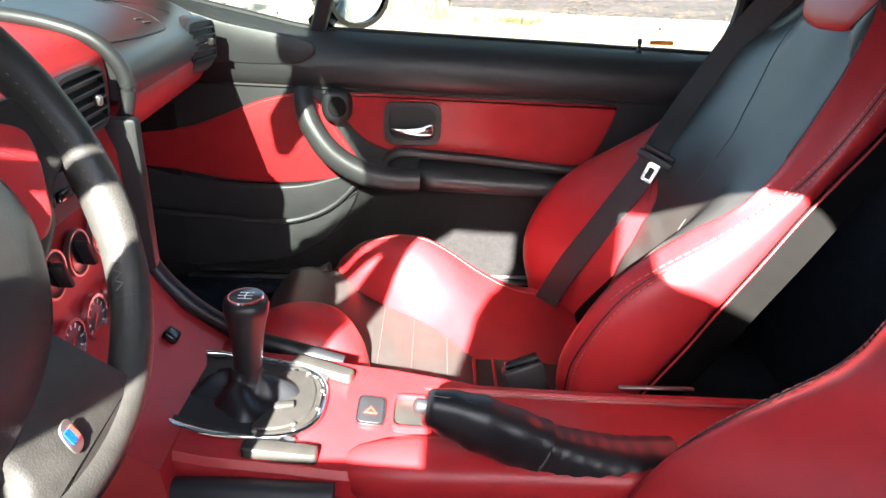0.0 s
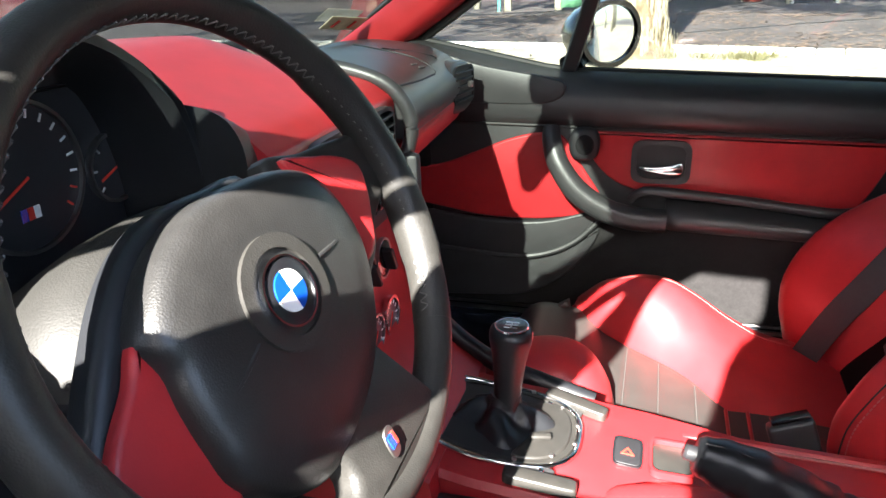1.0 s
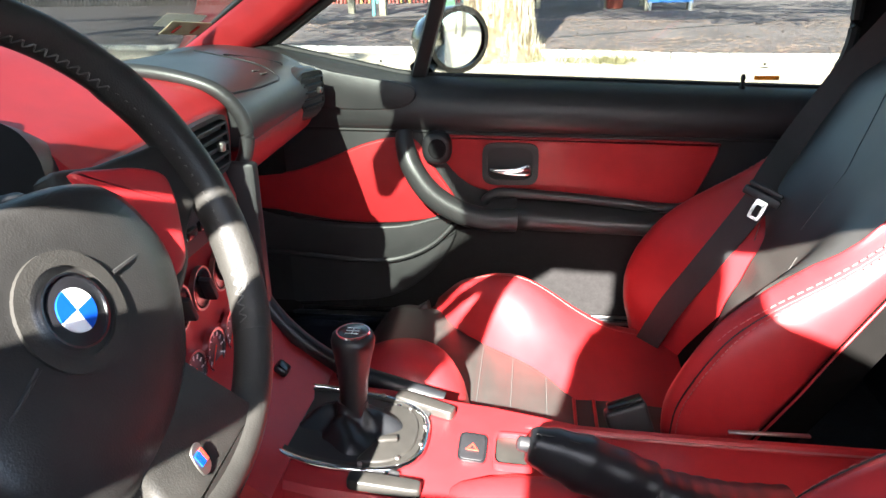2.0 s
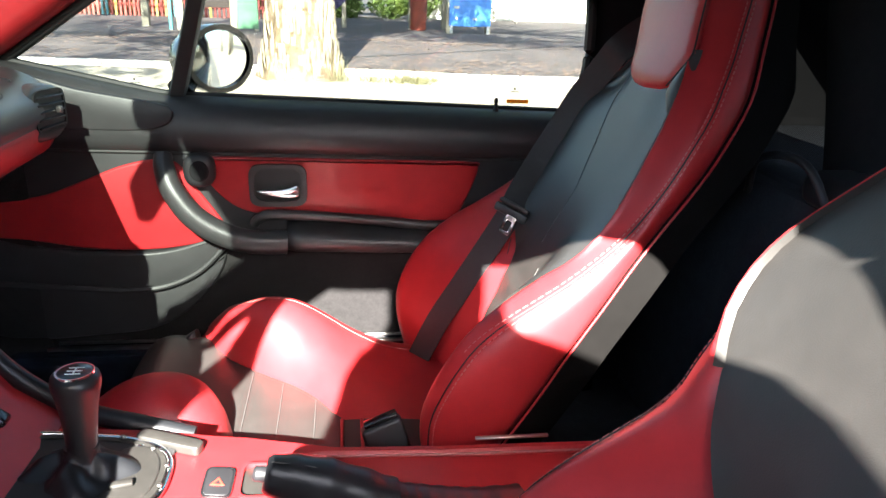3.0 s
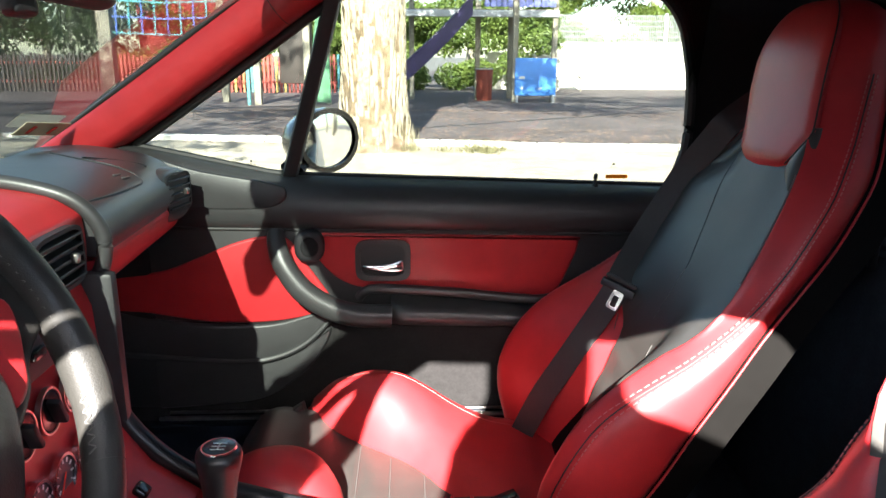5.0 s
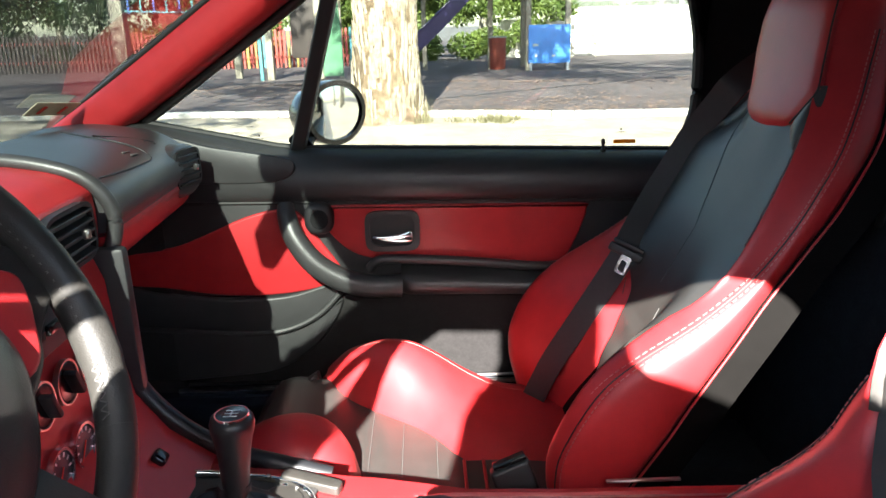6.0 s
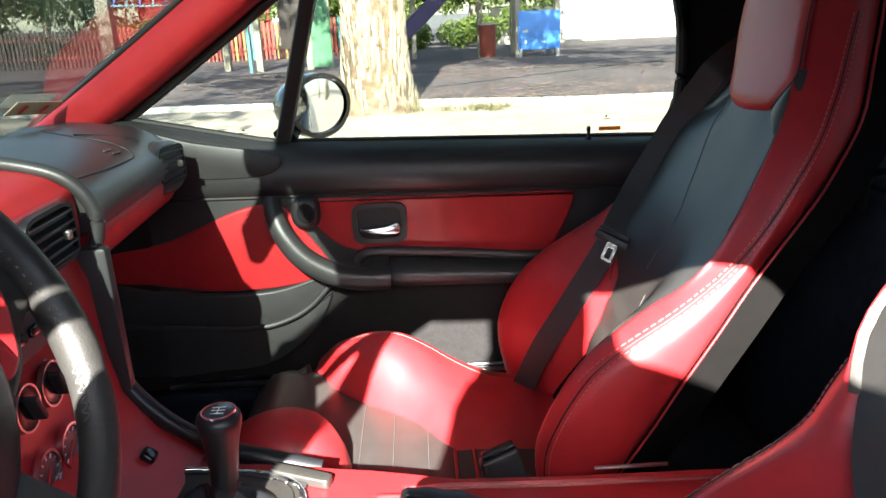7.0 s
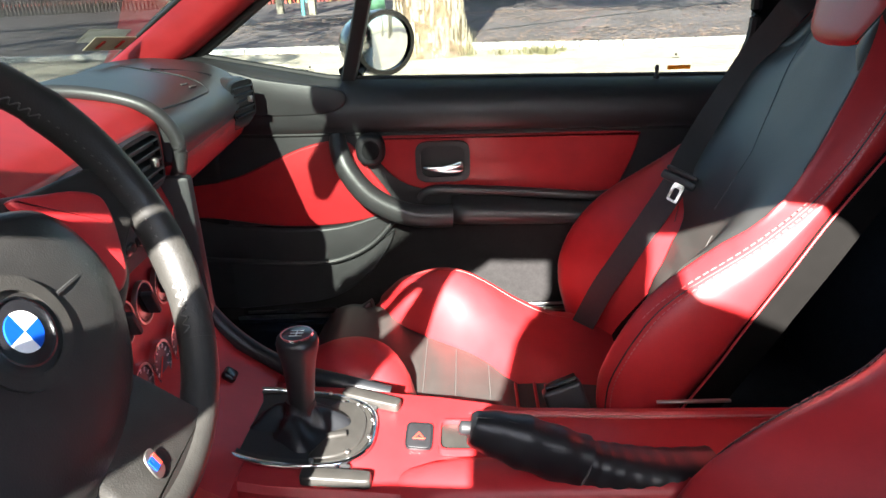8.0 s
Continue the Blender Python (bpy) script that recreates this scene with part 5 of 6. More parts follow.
    arm = smooth2([(0.070, 0.052), (0.110, 0.042), (0.150, 0.034), (0.186, 0.022), (0.188, -0.018), (0.165, -0.030), (0.142, -0.042), (0.122, -0.062), (0.085, -0.070), (0.060, 0.0)], 4)
    part("spoke", plate(arm, lambda x, y, h: P(x, y, -0.034 + h + 0.012 * min(1.0, max(0.0, (math.hypot(x, y) - 0.10) / 0.08))), 0.020, 0.007), BLACK_WORN, wh, "black leather spoke")
    ins = smooth2([(0.080, 0.047), (0.110, 0.036), (0.135, 0.024), (0.153, 0.008), (0.149, -0.012), (0.138, -0.030), (0.120, -0.053), (0.098, -0.055), (0.098, -0.010), (0.088, 0.020)], 4)
    part("spoke_insert", plate(ins, lambda x, y, h: P(x, y, -0.018 + h + 0.008 * min(1.0, max(0.0, (math.hypot(x, y) - 0.10) / 0.08))), 0.012, 0.005), RED, wh, "red leather insert")
    bot = smooth2([(0.055, -0.070), (0.040, -0.110), (0.044, -0.132), (0.078, -0.148), (0.060, -0.164), (0.0, -0.174), (-0.060, -0.164), (-0.078, -0.148), (-0.044, -0.132), (-0.040, -0.110), (-0.055, -0.070)], 4)
    sp = part("spoke", plate(bot, lambda x, y, h: P(x - 0.009, y - 0.019, -0.024 + h + 0.014 * min(1.0, max(0.0, (math.hypot(x, y) - 0.07) / 0.09)) ** 1.3), 0.022, 0.008), BLACK_WORN, wh, "black leather lower spoke")
    part("badge_frame", plate(smooth2([(0.0045, -0.133), (0.0155, -0.132), (0.0135, -0.150), (0.0025, -0.151)], 5), lambda x, y, h: P(x - 0.018, y - 0.010, 0.012 + h), 0.0015, 0.0005), SATIN, sp, "small metal badge")
    for k, m in enumerate((BLUE_MARK, BLUE_MARK, RED_MARK)):
        part("badge_stripe", rbox((0.0026, 0.010, 0.001), P(-0.0118 + 0.0030 * k, -0.1505, 0.0142), 0, 1, Matrix((u, v, n)).transposed()), m, sp, "coloured stripe")
    # column
    co = thing("steering_column", "black plastic steering column shroud with stalks", "steering column")
    rings = []
    for h, w, t, dz in ((-0.024, 0.085, 0.072, 0), (-0.040, 0.102, 0.090, 0), (-0.062, 0.112, 0.100, 0), (-0.10, 0.114, 0.102, -0.002), (-0.19, 0.112, 0.098, -0.010), (-0.26, 0.108, 0.09, -0.016)):
        rings.append([P(x, y + dz, h - 0.03) for x, y in oval(-0.020, -0.032, w, t, 36, 2.6)])
    part("shroud", loft(rings), SHROUD, co, "grained black shroud")
    for s in (1, -1):
        part("stalk", tube(cat([P(s * 0.09, -0.01, -0.075), P(s * 0.13, -0.002, -0.08), P(s * 0.172, 0.004, -0.075)], 4), [0.007] * 4 + [0.008] * 4 + [0.009], 10), PLASTIC, co, "black control stalk")


build_wheel()


# ---- the centre console ----
def build_console():
    co = thing("centre_console", "red leather centre console with metal trims", "centre console")
    y0, y1 = 0.615, 0.838
    prof = [(-0.34, 0.40), (-0.34, 0.575), (-0.30, 0.548), (-0.24, 0.535), (-0.16, 0.527), (-0.05, 0.515), (0.10, 0.508), (0.40, 0.500), (0.62, 0.498), (0.62, 0.30), (-0.34, 0.30)]
    rings = []
    for y, d in ((y0, 0.010), (y0 + 0.006, 0.002), (y0 + 0.014, 0), (0.70, 0), (y1 - 0.014, 0), (y1 - 0.006, 0.002), (y1, 0.010)):
        rings.append([Vector((x, min(y, lerp(x, [(-0.10, y1), (0.04, 0.792), (0.7, 0.792)])) if y > 0.70 else y, z - (d if z > 0.45 else 0))) for x, z in prof])
    part("console_body", loft(rings), RED, co, "red leather console body", 30)
    # raised rails either side of the handbrake
    part("side_rail", tube([(-0.05, 0.787, 0.501), (-0.01, 0.786, 0.5025), (0.05, 0.786, 0.503), (0.2, 0.784, 0.498), (0.6, 0.784, 0.490)], [0.004, 0.009, 0.012, 0.012, 0.012], 10, 1.2), RED, co, "red leather rail")
    part("stitch_seam", tube([(0.03, 0.773, 0.5155), (0.2, 0.771, 0.5105), (0.6, 0.771, 0.5025)], 0.0015, 5), THREAD, co, "stitched seam")
    top = lambda a, b, h: (a, b, lerp(a, prof[1:9]) + 0.001 + h)
    # gear surround
    part("gear_plate", plate(oval(-0.229, 0.727, 0.097, 0.073, 48, 2.8), top, 0.004, 0.002), PLASTIC, co, "dark gear plate")
    ring = [Vector(top(x, y, 0.004)) for x, y in oval(-0.229, 0.727, 0.101, 0.077, 64, 2.8)]
    part("gear_ring", tube(ring + ring[:1], 0.0036, 10), CHROME, co, "chrome oval ring")
    part("gear_lip", ring_band(oval(-0.229, 0.727, 0.097, 0.073, 48, 2.8), oval(-0.229, 0.727, 0.091, 0.067, 48, 2.7), top, 0.0065), BOWL, co, "satin metal lip")
    tray = smooth2([(-0.190, 0.772), (-0.165, 0.782), (-0.145, 0.765), (-0.138, 0.727), (-0.145, 0.690), (-0.168, 0.668), (-0.200, 0.664), (-0.188, 0.700), (-0.182, 0.735)], 5)
    part("gear_tray", plate(tray, lambda a, b, h: top(a, b, 0.004 + h), 0.005, 0.003), BOWL, co, "worn metallic tray beside the boot")
    part("tray_tab", rbox((0.026, 0.010, 0.006), (-0.172, 0.705, 0.541), 0.0025, 2, Euler((0, 0, radians(12))).to_matrix()), BOWL, co, "raised metallic tab")
    for k in range(6):
        t = radians(-70 + 28 * k)
        part("ring_screw", plate(oval(-0.229 + 0.100 * math.cos(t), 0.727 + 0.076 * math.sin(t), 0.003, 0.003, 10), lambda a, b, h: top(a, b, 0.008 + h), 0.003, 0.001), SATIN, co)
    # switch plates either side, each with its bed and two screws
    for y, out, x in ((0.797, 1, -0.139), (0.632, -1, -0.162)):
        turn = Euler((0, 0, radians(-16 * (out > 0)))).to_matrix()
        skew = lambda a, b: (x + (turn @ Vector((a, b, 0))).x, y + (turn @ Vector((a, b, 0))).y)
        sw = part("switch_plate", plate([skew(a, b) for a, b in oval(0, 0, 0.041, 0.0105, 32, 7)], top, 0.012, 0.003), BOWL, co, "worn metallic switch plate")
        part("switch_bed", plate([skew(a, b) for a, b in oval(-0.014, -out * 0.019, 0.028, 0.009, 32, 6)], top, 0.005, 0.002), VINYL, sw, "dark switch bed")
        for k in range(2):
            a, b = skew(-0.028 + 0.027 * k, -out * 0.019)
            part("screw", plate(oval(a, b, 0.0034, 0.0034, 12), lambda p, q, h: top(p, q, 0.005 + h), 0.002, 0.001), CHROME, sw, "bright screw head")
    # hazard switch, coin tray
    hz = part("hazard_switch", plate(oval(-0.0705, 0.7265, 0.0155, 0.0255, 32, 6), top, 0.0035, 0.002), PLASTIC, co, "black hazard switch")
    tri = [(-0.0785, 0.718), (-0.0625, 0.718), (-0.0705, 0.732)]
    part("hazard_triangle", ring_band(tri, inset(tri, 0.0035), lambda a, b, h: top(a, b, 0.0037 + h), 0.0008), RED_MARK, hz, "red triangle")
    part("switch_frame", ring_band(oval(-0.0705, 0.7265, 0.0175, 0.0275, 32, 6), oval(-0.0705, 0.7265, 0.0155, 0.0255, 32, 6), top, 0.003), GLOSSY, co)
    part("coin_tray", plate(oval(-0.020, 0.7235, 0.023, 0.030, 32, 6), top, 0.003, 0.001), BOWL, co, "pale metallic coin tray")
    part("tray_frame", ring_band(oval(-0.020, 0.7235, 0.026, 0.033, 32, 6), oval(-0.020, 0.7235, 0.0225, 0.0295, 32, 6), top, 0.009), RED, co, "red leather rim")
    # driver's side pad in front of the handbrake
    pad = []
    for i in range(17):
        t = i / 16
        e = max(0.06, 1 - abs(2 * t - 1) ** 5) ** 0.5
        x = -0.108 + 0.46 * t
        pad.append([Vector((x, 0.640 + 0.040 * e * c, 0.503 + 0.032 * e * d)) for c, d in [(math.copysign(abs(math.cos(k)) ** 0.7, math.cos(k)), math.copysign(abs(math.sin(k)) ** 0.7, math.sin(k))) for k in [2 * math.pi * j / 20 for j in range(20)]]])
    part("side_pad", loft(pad), RED, co, "padded red leather cushion", 60)
    part("knee_strip", tube([(-0.33, 0.606, 0.50), (-0.22, 0.602, 0.505), (-0.10, 0.602, 0.50)], 0.016, 10, 0.8), PLASTIC, co, "black strip")
    part("rear_strip", rbox((0.10, 0.006, 0.004), (0.30, 0.80, 0.512), 0.001, 1), SATIN, co, "thin metal strip")
    # gear lever
    ge = thing("gear_lever", "black leather gear lever with gathered boot", "gear lever")
    rings = []
    for i in range(25):
        t = i / 24
        r = 0.019 + 0.060 * (1 - t) ** 2.2
        z = 0.533 + 0.042 * t ** 1.5 + 0.010 * math.sin(math.pi * min(1, 1.3 * t))
        ring = []
        for j in range(60):
            k = 2 * math.pi * j / 60
            fold = 0.10 * math.sin(math.pi * t ** 0.7) * (math.sin(5 * k + 7 * t) + 0.6 * math.sin(9 * k - 5 * t + 1.3))
            rr = r * (1 + fold)
            ring.append(Vector((-0.236 + 0.017 * t + rr * 1.02 * math.cos(k), 0.730 + 0.005 * t + rr * 0.86 * math.sin(k), z + 0.006 * math.sin(math.pi * t) * math.sin(4 * k + 3 * t))))
        rings.append(ring)
    part("boot", loft(rings), HUB, ge, "gathered black leather boot", 70)
    kz = (0.556, 0.575, 0.600, 0.622, 0.640, 0.652, 0.660, 0.666, 0.6705)
    shaft = [Vector((-0.219 + 0.06 * (z - 0.556), 0.735 - 0.04 * (z - 0.556), z)) for z in kz]
    part("knob", tube(shaft, [0.0160, 0.0165, 0.0180, 0.0200, 0.0228, 0.0255, 0.0262, 0.0250, 0.0195], 24, up=(1, 0, 0)), HUB, ge, "worn black leather knob", 60)
    cap = part("knob_cap", plate(oval(-0.212, 0.7305, 0.0185, 0.0185, 24), lambda a, b, h: (a, b, 0.6700 + h), 0.002, 0.001), GLOSSY, ge, "gloss black shift pattern cap")
    part("cap_ring", ring_band(oval(-0.212, 0.7305, 0.0200, 0.0200, 32), oval(-0.212, 0.7305, 0.0186, 0.0186, 32), lambda a, b, h: (a, b, 0.6697 + h), 0.0024), CHROME, cap, "thin chrome ring")
    for a, b, w, d in ((0, 0, 0.0012, 0.016), (0.007, 0, 0.0012, 0.016), (-0.007, 0, 0.0012, 0.016), (0, 0, 0.015, 0.0012)):
        part("shift_line", rbox((d, w, 0.0006), (-0.212, 0.7305 + a, 0.6722), 0) if w < d else rbox((0.0012, 0.015, 0.0006), (-0.212, 0.7305, 0.6722), 0), MARK, cap, "white shift line")
    # handbrake
    hb = thing("handbrake", "black leather handbrake lever with stitched sleeve", "handbrake")
    lv = cat([(-0.004, 0.634, 0.5965), (0.010, 0.634, 0.593), (0.035, 0.635, 0.584), (0.065, 0.636, 0.571), (0.100, 0.637, 0.555), (0.124, 0.638, 0.544)], 6)
    wide = [(0, 0.0150), (3, 0.0185), (8, 0.0215), (16, 0.0265), (24, 0.0270), (30, 0.0265)]
    part("grip", tube(lv, [lerp(i, wide) * (1 + 0.03 * math.sin(i * 0.9)) for i in range(len(lv))], 20, 1.12, power=2.5), HUB, hb, "black leather grip", 60)
    part("release_button", tube([(-0.016, 0.633, 0.5995), (-0.014, 0.633, 0.599), (-0.004, 0.634, 0.5965)], [0.0055, 0.0080, 0.0085], 14), PLASTIC, hb, "black release button")
    part("grip_stitching", tube([p + Vector((0, -0.3 * r, 1.07 * r)) for p, r in zip(lv[4:], [lerp(i, wide) for i in range(4, 31)])], 0.0010, 5), GREY_THREAD, hb, "grey stitching")
    gt = cat([(0.124, 0.638, 0.544), (0.150, 0.640, 0.531), (0.185, 0.643, 0.516), (0.225, 0.646, 0.503), (0.275, 0.650, 0.494)], 6)
    part("gaiter", tube(gt, [0.0255 + 0.0008 * math.sin(i * 1.9) + 0.020 * (i / len(gt)) for i in range(len(gt))], 22, 0.95, power=2.6), HUB, hb, "gathered black leather gaiter", 60)
    part("collar_stitching", tube([Vector((0.124, 0.638, 0.544)) + 0.0282 * (Vector((0, 1, 0)) * math.cos(k) + Vector((0.38, 0, 0.92)) * math.sin(k)) for k in [2 * math.pi * j / 32 for j in range(33)]], 0.0013, 5), GREY_PIPE, hb, "pale collar stitching")


build_console()

# ---- outdoors ----
PAINTED = -8.95  # where the painted pickets begin
DIRT = mat("dry_dirt", (0.30, 0.262, 0.212), 0.95, var=0.3, scale=9, bump=0.5, bscale=60, spec=0.1)
ASPHALT = mat("old_asphalt", (0.086, 0.072, 0.073), 0.9, var=0.4, scale=8, bump=0.4, bscale=80, spec=0.2)
ROADWAY = mat("grey_road", (0.12, 0.115, 0.11), 0.9, var=0.2, scale=6, bump=0.4, bscale=90, spec=0.2)
STONE = mat("pale_kerb_stone", (0.58, 0.55, 0.50), 0.85, var=0.2, scale=14, bump=0.3, bscale=70, island=0.15)
BARK = mat("pale_bark", (0.15, 0.112, 0.075), 0.95, var=0.5, scale=14, bump=0.9, bscale=28, spec=0.1)
BARK_PALE = mat("flaking_pale_bark", (0.27, 0.23, 0.175), 0.9, var=0.45, scale=20, bump=0.5, bscale=60, spec=0.1)
WOOD = mat("weathered_post", (0.24, 0.215, 0.17), 0.85, var=0.25, scale=18, bump=0.4, bscale=60)
LEAF = mat("green_leaves", (0.085, 0.16, 0.035), 0.5, var=0.4, scale=3, bump=0.0, second=(0.20, 0.26, 0.06))
LEAF_DARK = mat("dark_green_leaves", (0.030, 0.055, 0.018), 0.65, var=0.4, scale=3, bump=0.0, second=(0.055, 0.085, 0.025))
LITTER_DAPPLE = mat("leaf_litter_and_dapple", (0.19, 0.125, 0.095), 0.8, var=0.5, scale=3, bump=0.0)
LEAF_DRY = mat("rusty_leaves", (0.30, 0.13, 0.04), 0.7, var=0.4, scale=3, bump=0.0, second=(0.34, 0.25, 0.06))
def see_through(m, share):
    """Lets part of the light pass through thin leaves."""
    n, l = m.node_tree.nodes, m.node_tree.links
    p, tl, mx = n["Principled BSDF"], n.new("ShaderNodeBsdfTranslucent"), n.new("ShaderNodeMixShader")
    l.new(p.inputs["Base Color"].links[0].from_socket, tl.inputs["Color"])
    mx.inputs[0].default_value = share
    l.new(p.outputs[0], mx.inputs[1]), l.new(tl.outputs[0], mx.inputs[2])
    l.new(mx.outputs[0], n["Material Output"].inputs[0])


for leaf in (LEAF, LEAF_DARK, LEAF_DRY):
    see_through(leaf, 0.45)
see_through(ORANGE, 0.85)
GRASS = mat("dry_grass", (0.10, 0.092, 0.045), 0.8, var=0.3, scale=10, bump=0.0)
WALL = mat("pale_rendered_wall", (0.58, 0.55, 0.50), 0.9, var=0.08, scale=4, bump=0.2, bscale=40)
# warm tone chosen to warm the reflection on the headrest
WALL_FAR = mat("warm_rendered_wall", (0.36, 0.30, 0.235), 0.9, var=0.12, scale=4, bump=0.2, bscale=40)
BLUE = mat("blue_painted_panel", (0.06, 0.22, 0.62), 0.5, var=0.25, scale=6, bump=0.1, bscale=50)
LILAC = mat("lilac_painted_panel", (0.24, 0.26, 0.62), 0.5, var=0.12, scale=6, bump=0.1, bscale=50)
PURPLE = mat("purple_slide_plastic", (0.030, 0.022, 0.075), 0.35, var=0.15, scale=6, bump=0.05, bscale=50)
GREEN = mat("green_painted_panel", (0.06, 0.17, 0.09), 0.6, var=0.2, scale=6, bump=0.1, bscale=50)
RUST = mat("rusty_red_paint", (0.22, 0.042, 0.025), 0.7, var=0.4, scale=12, bump=0.3, bscale=60)
STEEL = mat("grey_painted_steel", (0.35, 0.36, 0.38), 0.5, var=0.12, scale=20, bump=0.1, bscale=60)
WHITE = mat("white_fence_paint", (0.55, 0.55, 0.53), 0.5, var=0.1, scale=20, bump=0.05, bscale=60)
RED_RENDER = mat("red_rendered_wall", (0.20, 0.028, 0.022), 0.85, var=0.25, scale=4, bump=0.2, bscale=40)
WIRE = mat("galvanised_mesh_wire", (0.30, 0.31, 0.31), 0.5, var=0.1, scale=20, bump=0.0)
DARK_PANEL = mat("dark_brown_panel", (0.030, 0.022, 0.020), 0.6, var=0.25, scale=8, bump=0.1, bscale=50)
PICKET = [mat(n, c, 0.6, var=0.15, scale=12, bump=0.1, bscale=50) for n, c in (("red_picket", (0.28, 0.05, 0.04)), ("yellow_picket", (0.34, 0.22, 0.06)), ("teal_picket", (0.07, 0.22, 0.24)), ("orange_picket", (0.34, 0.12, 0.05)))]
ROPE = mat("teal_rope", (0.10, 0.38, 0.42), 0.7, var=0.1, scale=20, bump=0.0)
BLUE_ROPE = mat("blue_rope", (0.10, 0.18, 0.55), 0.7, var=0.1, scale=20, bump=0.0)


def flat(pts, z, thick=0.05):
    bm = bmesh.new()
    a, b = [bm.verts.new((x, y, z)) for x, y in pts], [bm.verts.new((x, y, z - thick)) for x, y in pts]
    bm.faces.new(a), bm.faces.new(b[::-1])
    for i in range(len(pts)):
        j = (i + 1) % len(pts)
        bm.faces.new((a[i], a[j], b[j], b[i]))
    return bm


def build_ground():
    g = tagged(part("ground", flat([(-900, -900), (900, -900), (900, 900), (-900, 900)], -0.02, 0.3), ROADWAY), "wide open ground round the street", "ground", kind="structure")
    v = tagged(part("verge", flat([(-60, 1.9), (60, 1.9), (60, 9.0), (3.3, 8.75), (0.6, 9.2), (-1.8, 9.7), (-3.5, 10.0), (-60, 12.5)], 0.0, 0.3), DIRT), "sunlit dry dirt verge along the street", "verge", kind="structure")
    y = tagged(part("playground_surface", flat([(-60, 12.6), (-3.5, 10.1), (-1.8, 9.8), (0.6, 9.3), (3.3, 8.85), (60, 9.1), (60, 60), (-60, 60)], -0.004, 0.3), ASPHALT), "dark asphalt playground surface under trees", "playground", kind="structure")
    line = cat([(-14, 10.9, 0), (-3.5, 9.95, 0), (-1.0, 9.55, 0), (0.6, 9.25, 0), (3.3, 8.8, 0), (14, 8.9, 0)], 10)
    k = thing("kerb", "pale stone kerb between dirt and asphalt", "kerb", kind="structure")
    acc, stones = 0.0, 0
    for a, b in zip(line, line[1:]):
        d = b - a
        n = max(1, round(d.length / 0.8))
        for i in range(n):
            c = a + d * ((i + 0.5) / n)
            part("kerb_stone", rbox((d.length / n - 0.012, 0.15, 0.14), (c.x, c.y, 0.0), 0.012, 1, Euler((0, 0, math.atan2(d.y, d.x))).to_matrix()), STONE, k)
    # worn line across the asphalt
    rng = random.Random(4)
    cr = thing("asphalt_joint", "thin dark joint line across the asphalt", "joint line", kind="structure")
    for x0, y0, slope, n in ((0.2, 11.6, 0.72, 40), (2.4, 15.0, 0.55, 30)):
        part("joint", tube([(x0 + 0.25 * i, y0 + slope * 0.25 * i + 0.08 * rng.random(), -0.006) for i in range(n)], 0.035, 6, 0.4), RUBBER, cr)


def leaves(centres, n, size, seed, spread):
    """Many small bent leaf cards, scattered in clumps: one joined mesh."""
    rng = random.Random(seed)
    vs, fs = [], []
    for _ in range(n):
        c, r = centres[rng.randrange(len(centres))]
        while True:
            d = Vector((rng.uniform(-1, 1), rng.uniform(-1, 1), rng.uniform(-1, 1)))
            if d.length <= 1:
                break
        p = Vector(c) + Vector((d.x * r[0], d.y * r[1], d.z * r[2]))
        s = size * rng.uniform(0.6, 1.4)
        q = Euler((rng.uniform(-1, 1) * spread, rng.uniform(-1, 1) * spread, rng.uniform(0, 6.3))).to_matrix()
        k = len(vs)
        for a, b, h in ((-0.5, 0, 0), (0, -0.22, 0.1), (0.5, 0, -0.1), (0, 0.22, 0.1)):
            vs.append(p + q @ Vector((a * s, b * s, h * s)))
        fs += [(k, k + 1, k + 2), (k, k + 2, k + 3)]
    return vs, fs


def leaf_mesh(name, vs, fs, material, parent=None):
    me = bpy.data.meshes.new(name)
    me.from_pydata([tuple(v) for v in vs], [], fs)
    me.materials.append(material)
    ob = new(name, me)
    ob.parent = parent
    return ob


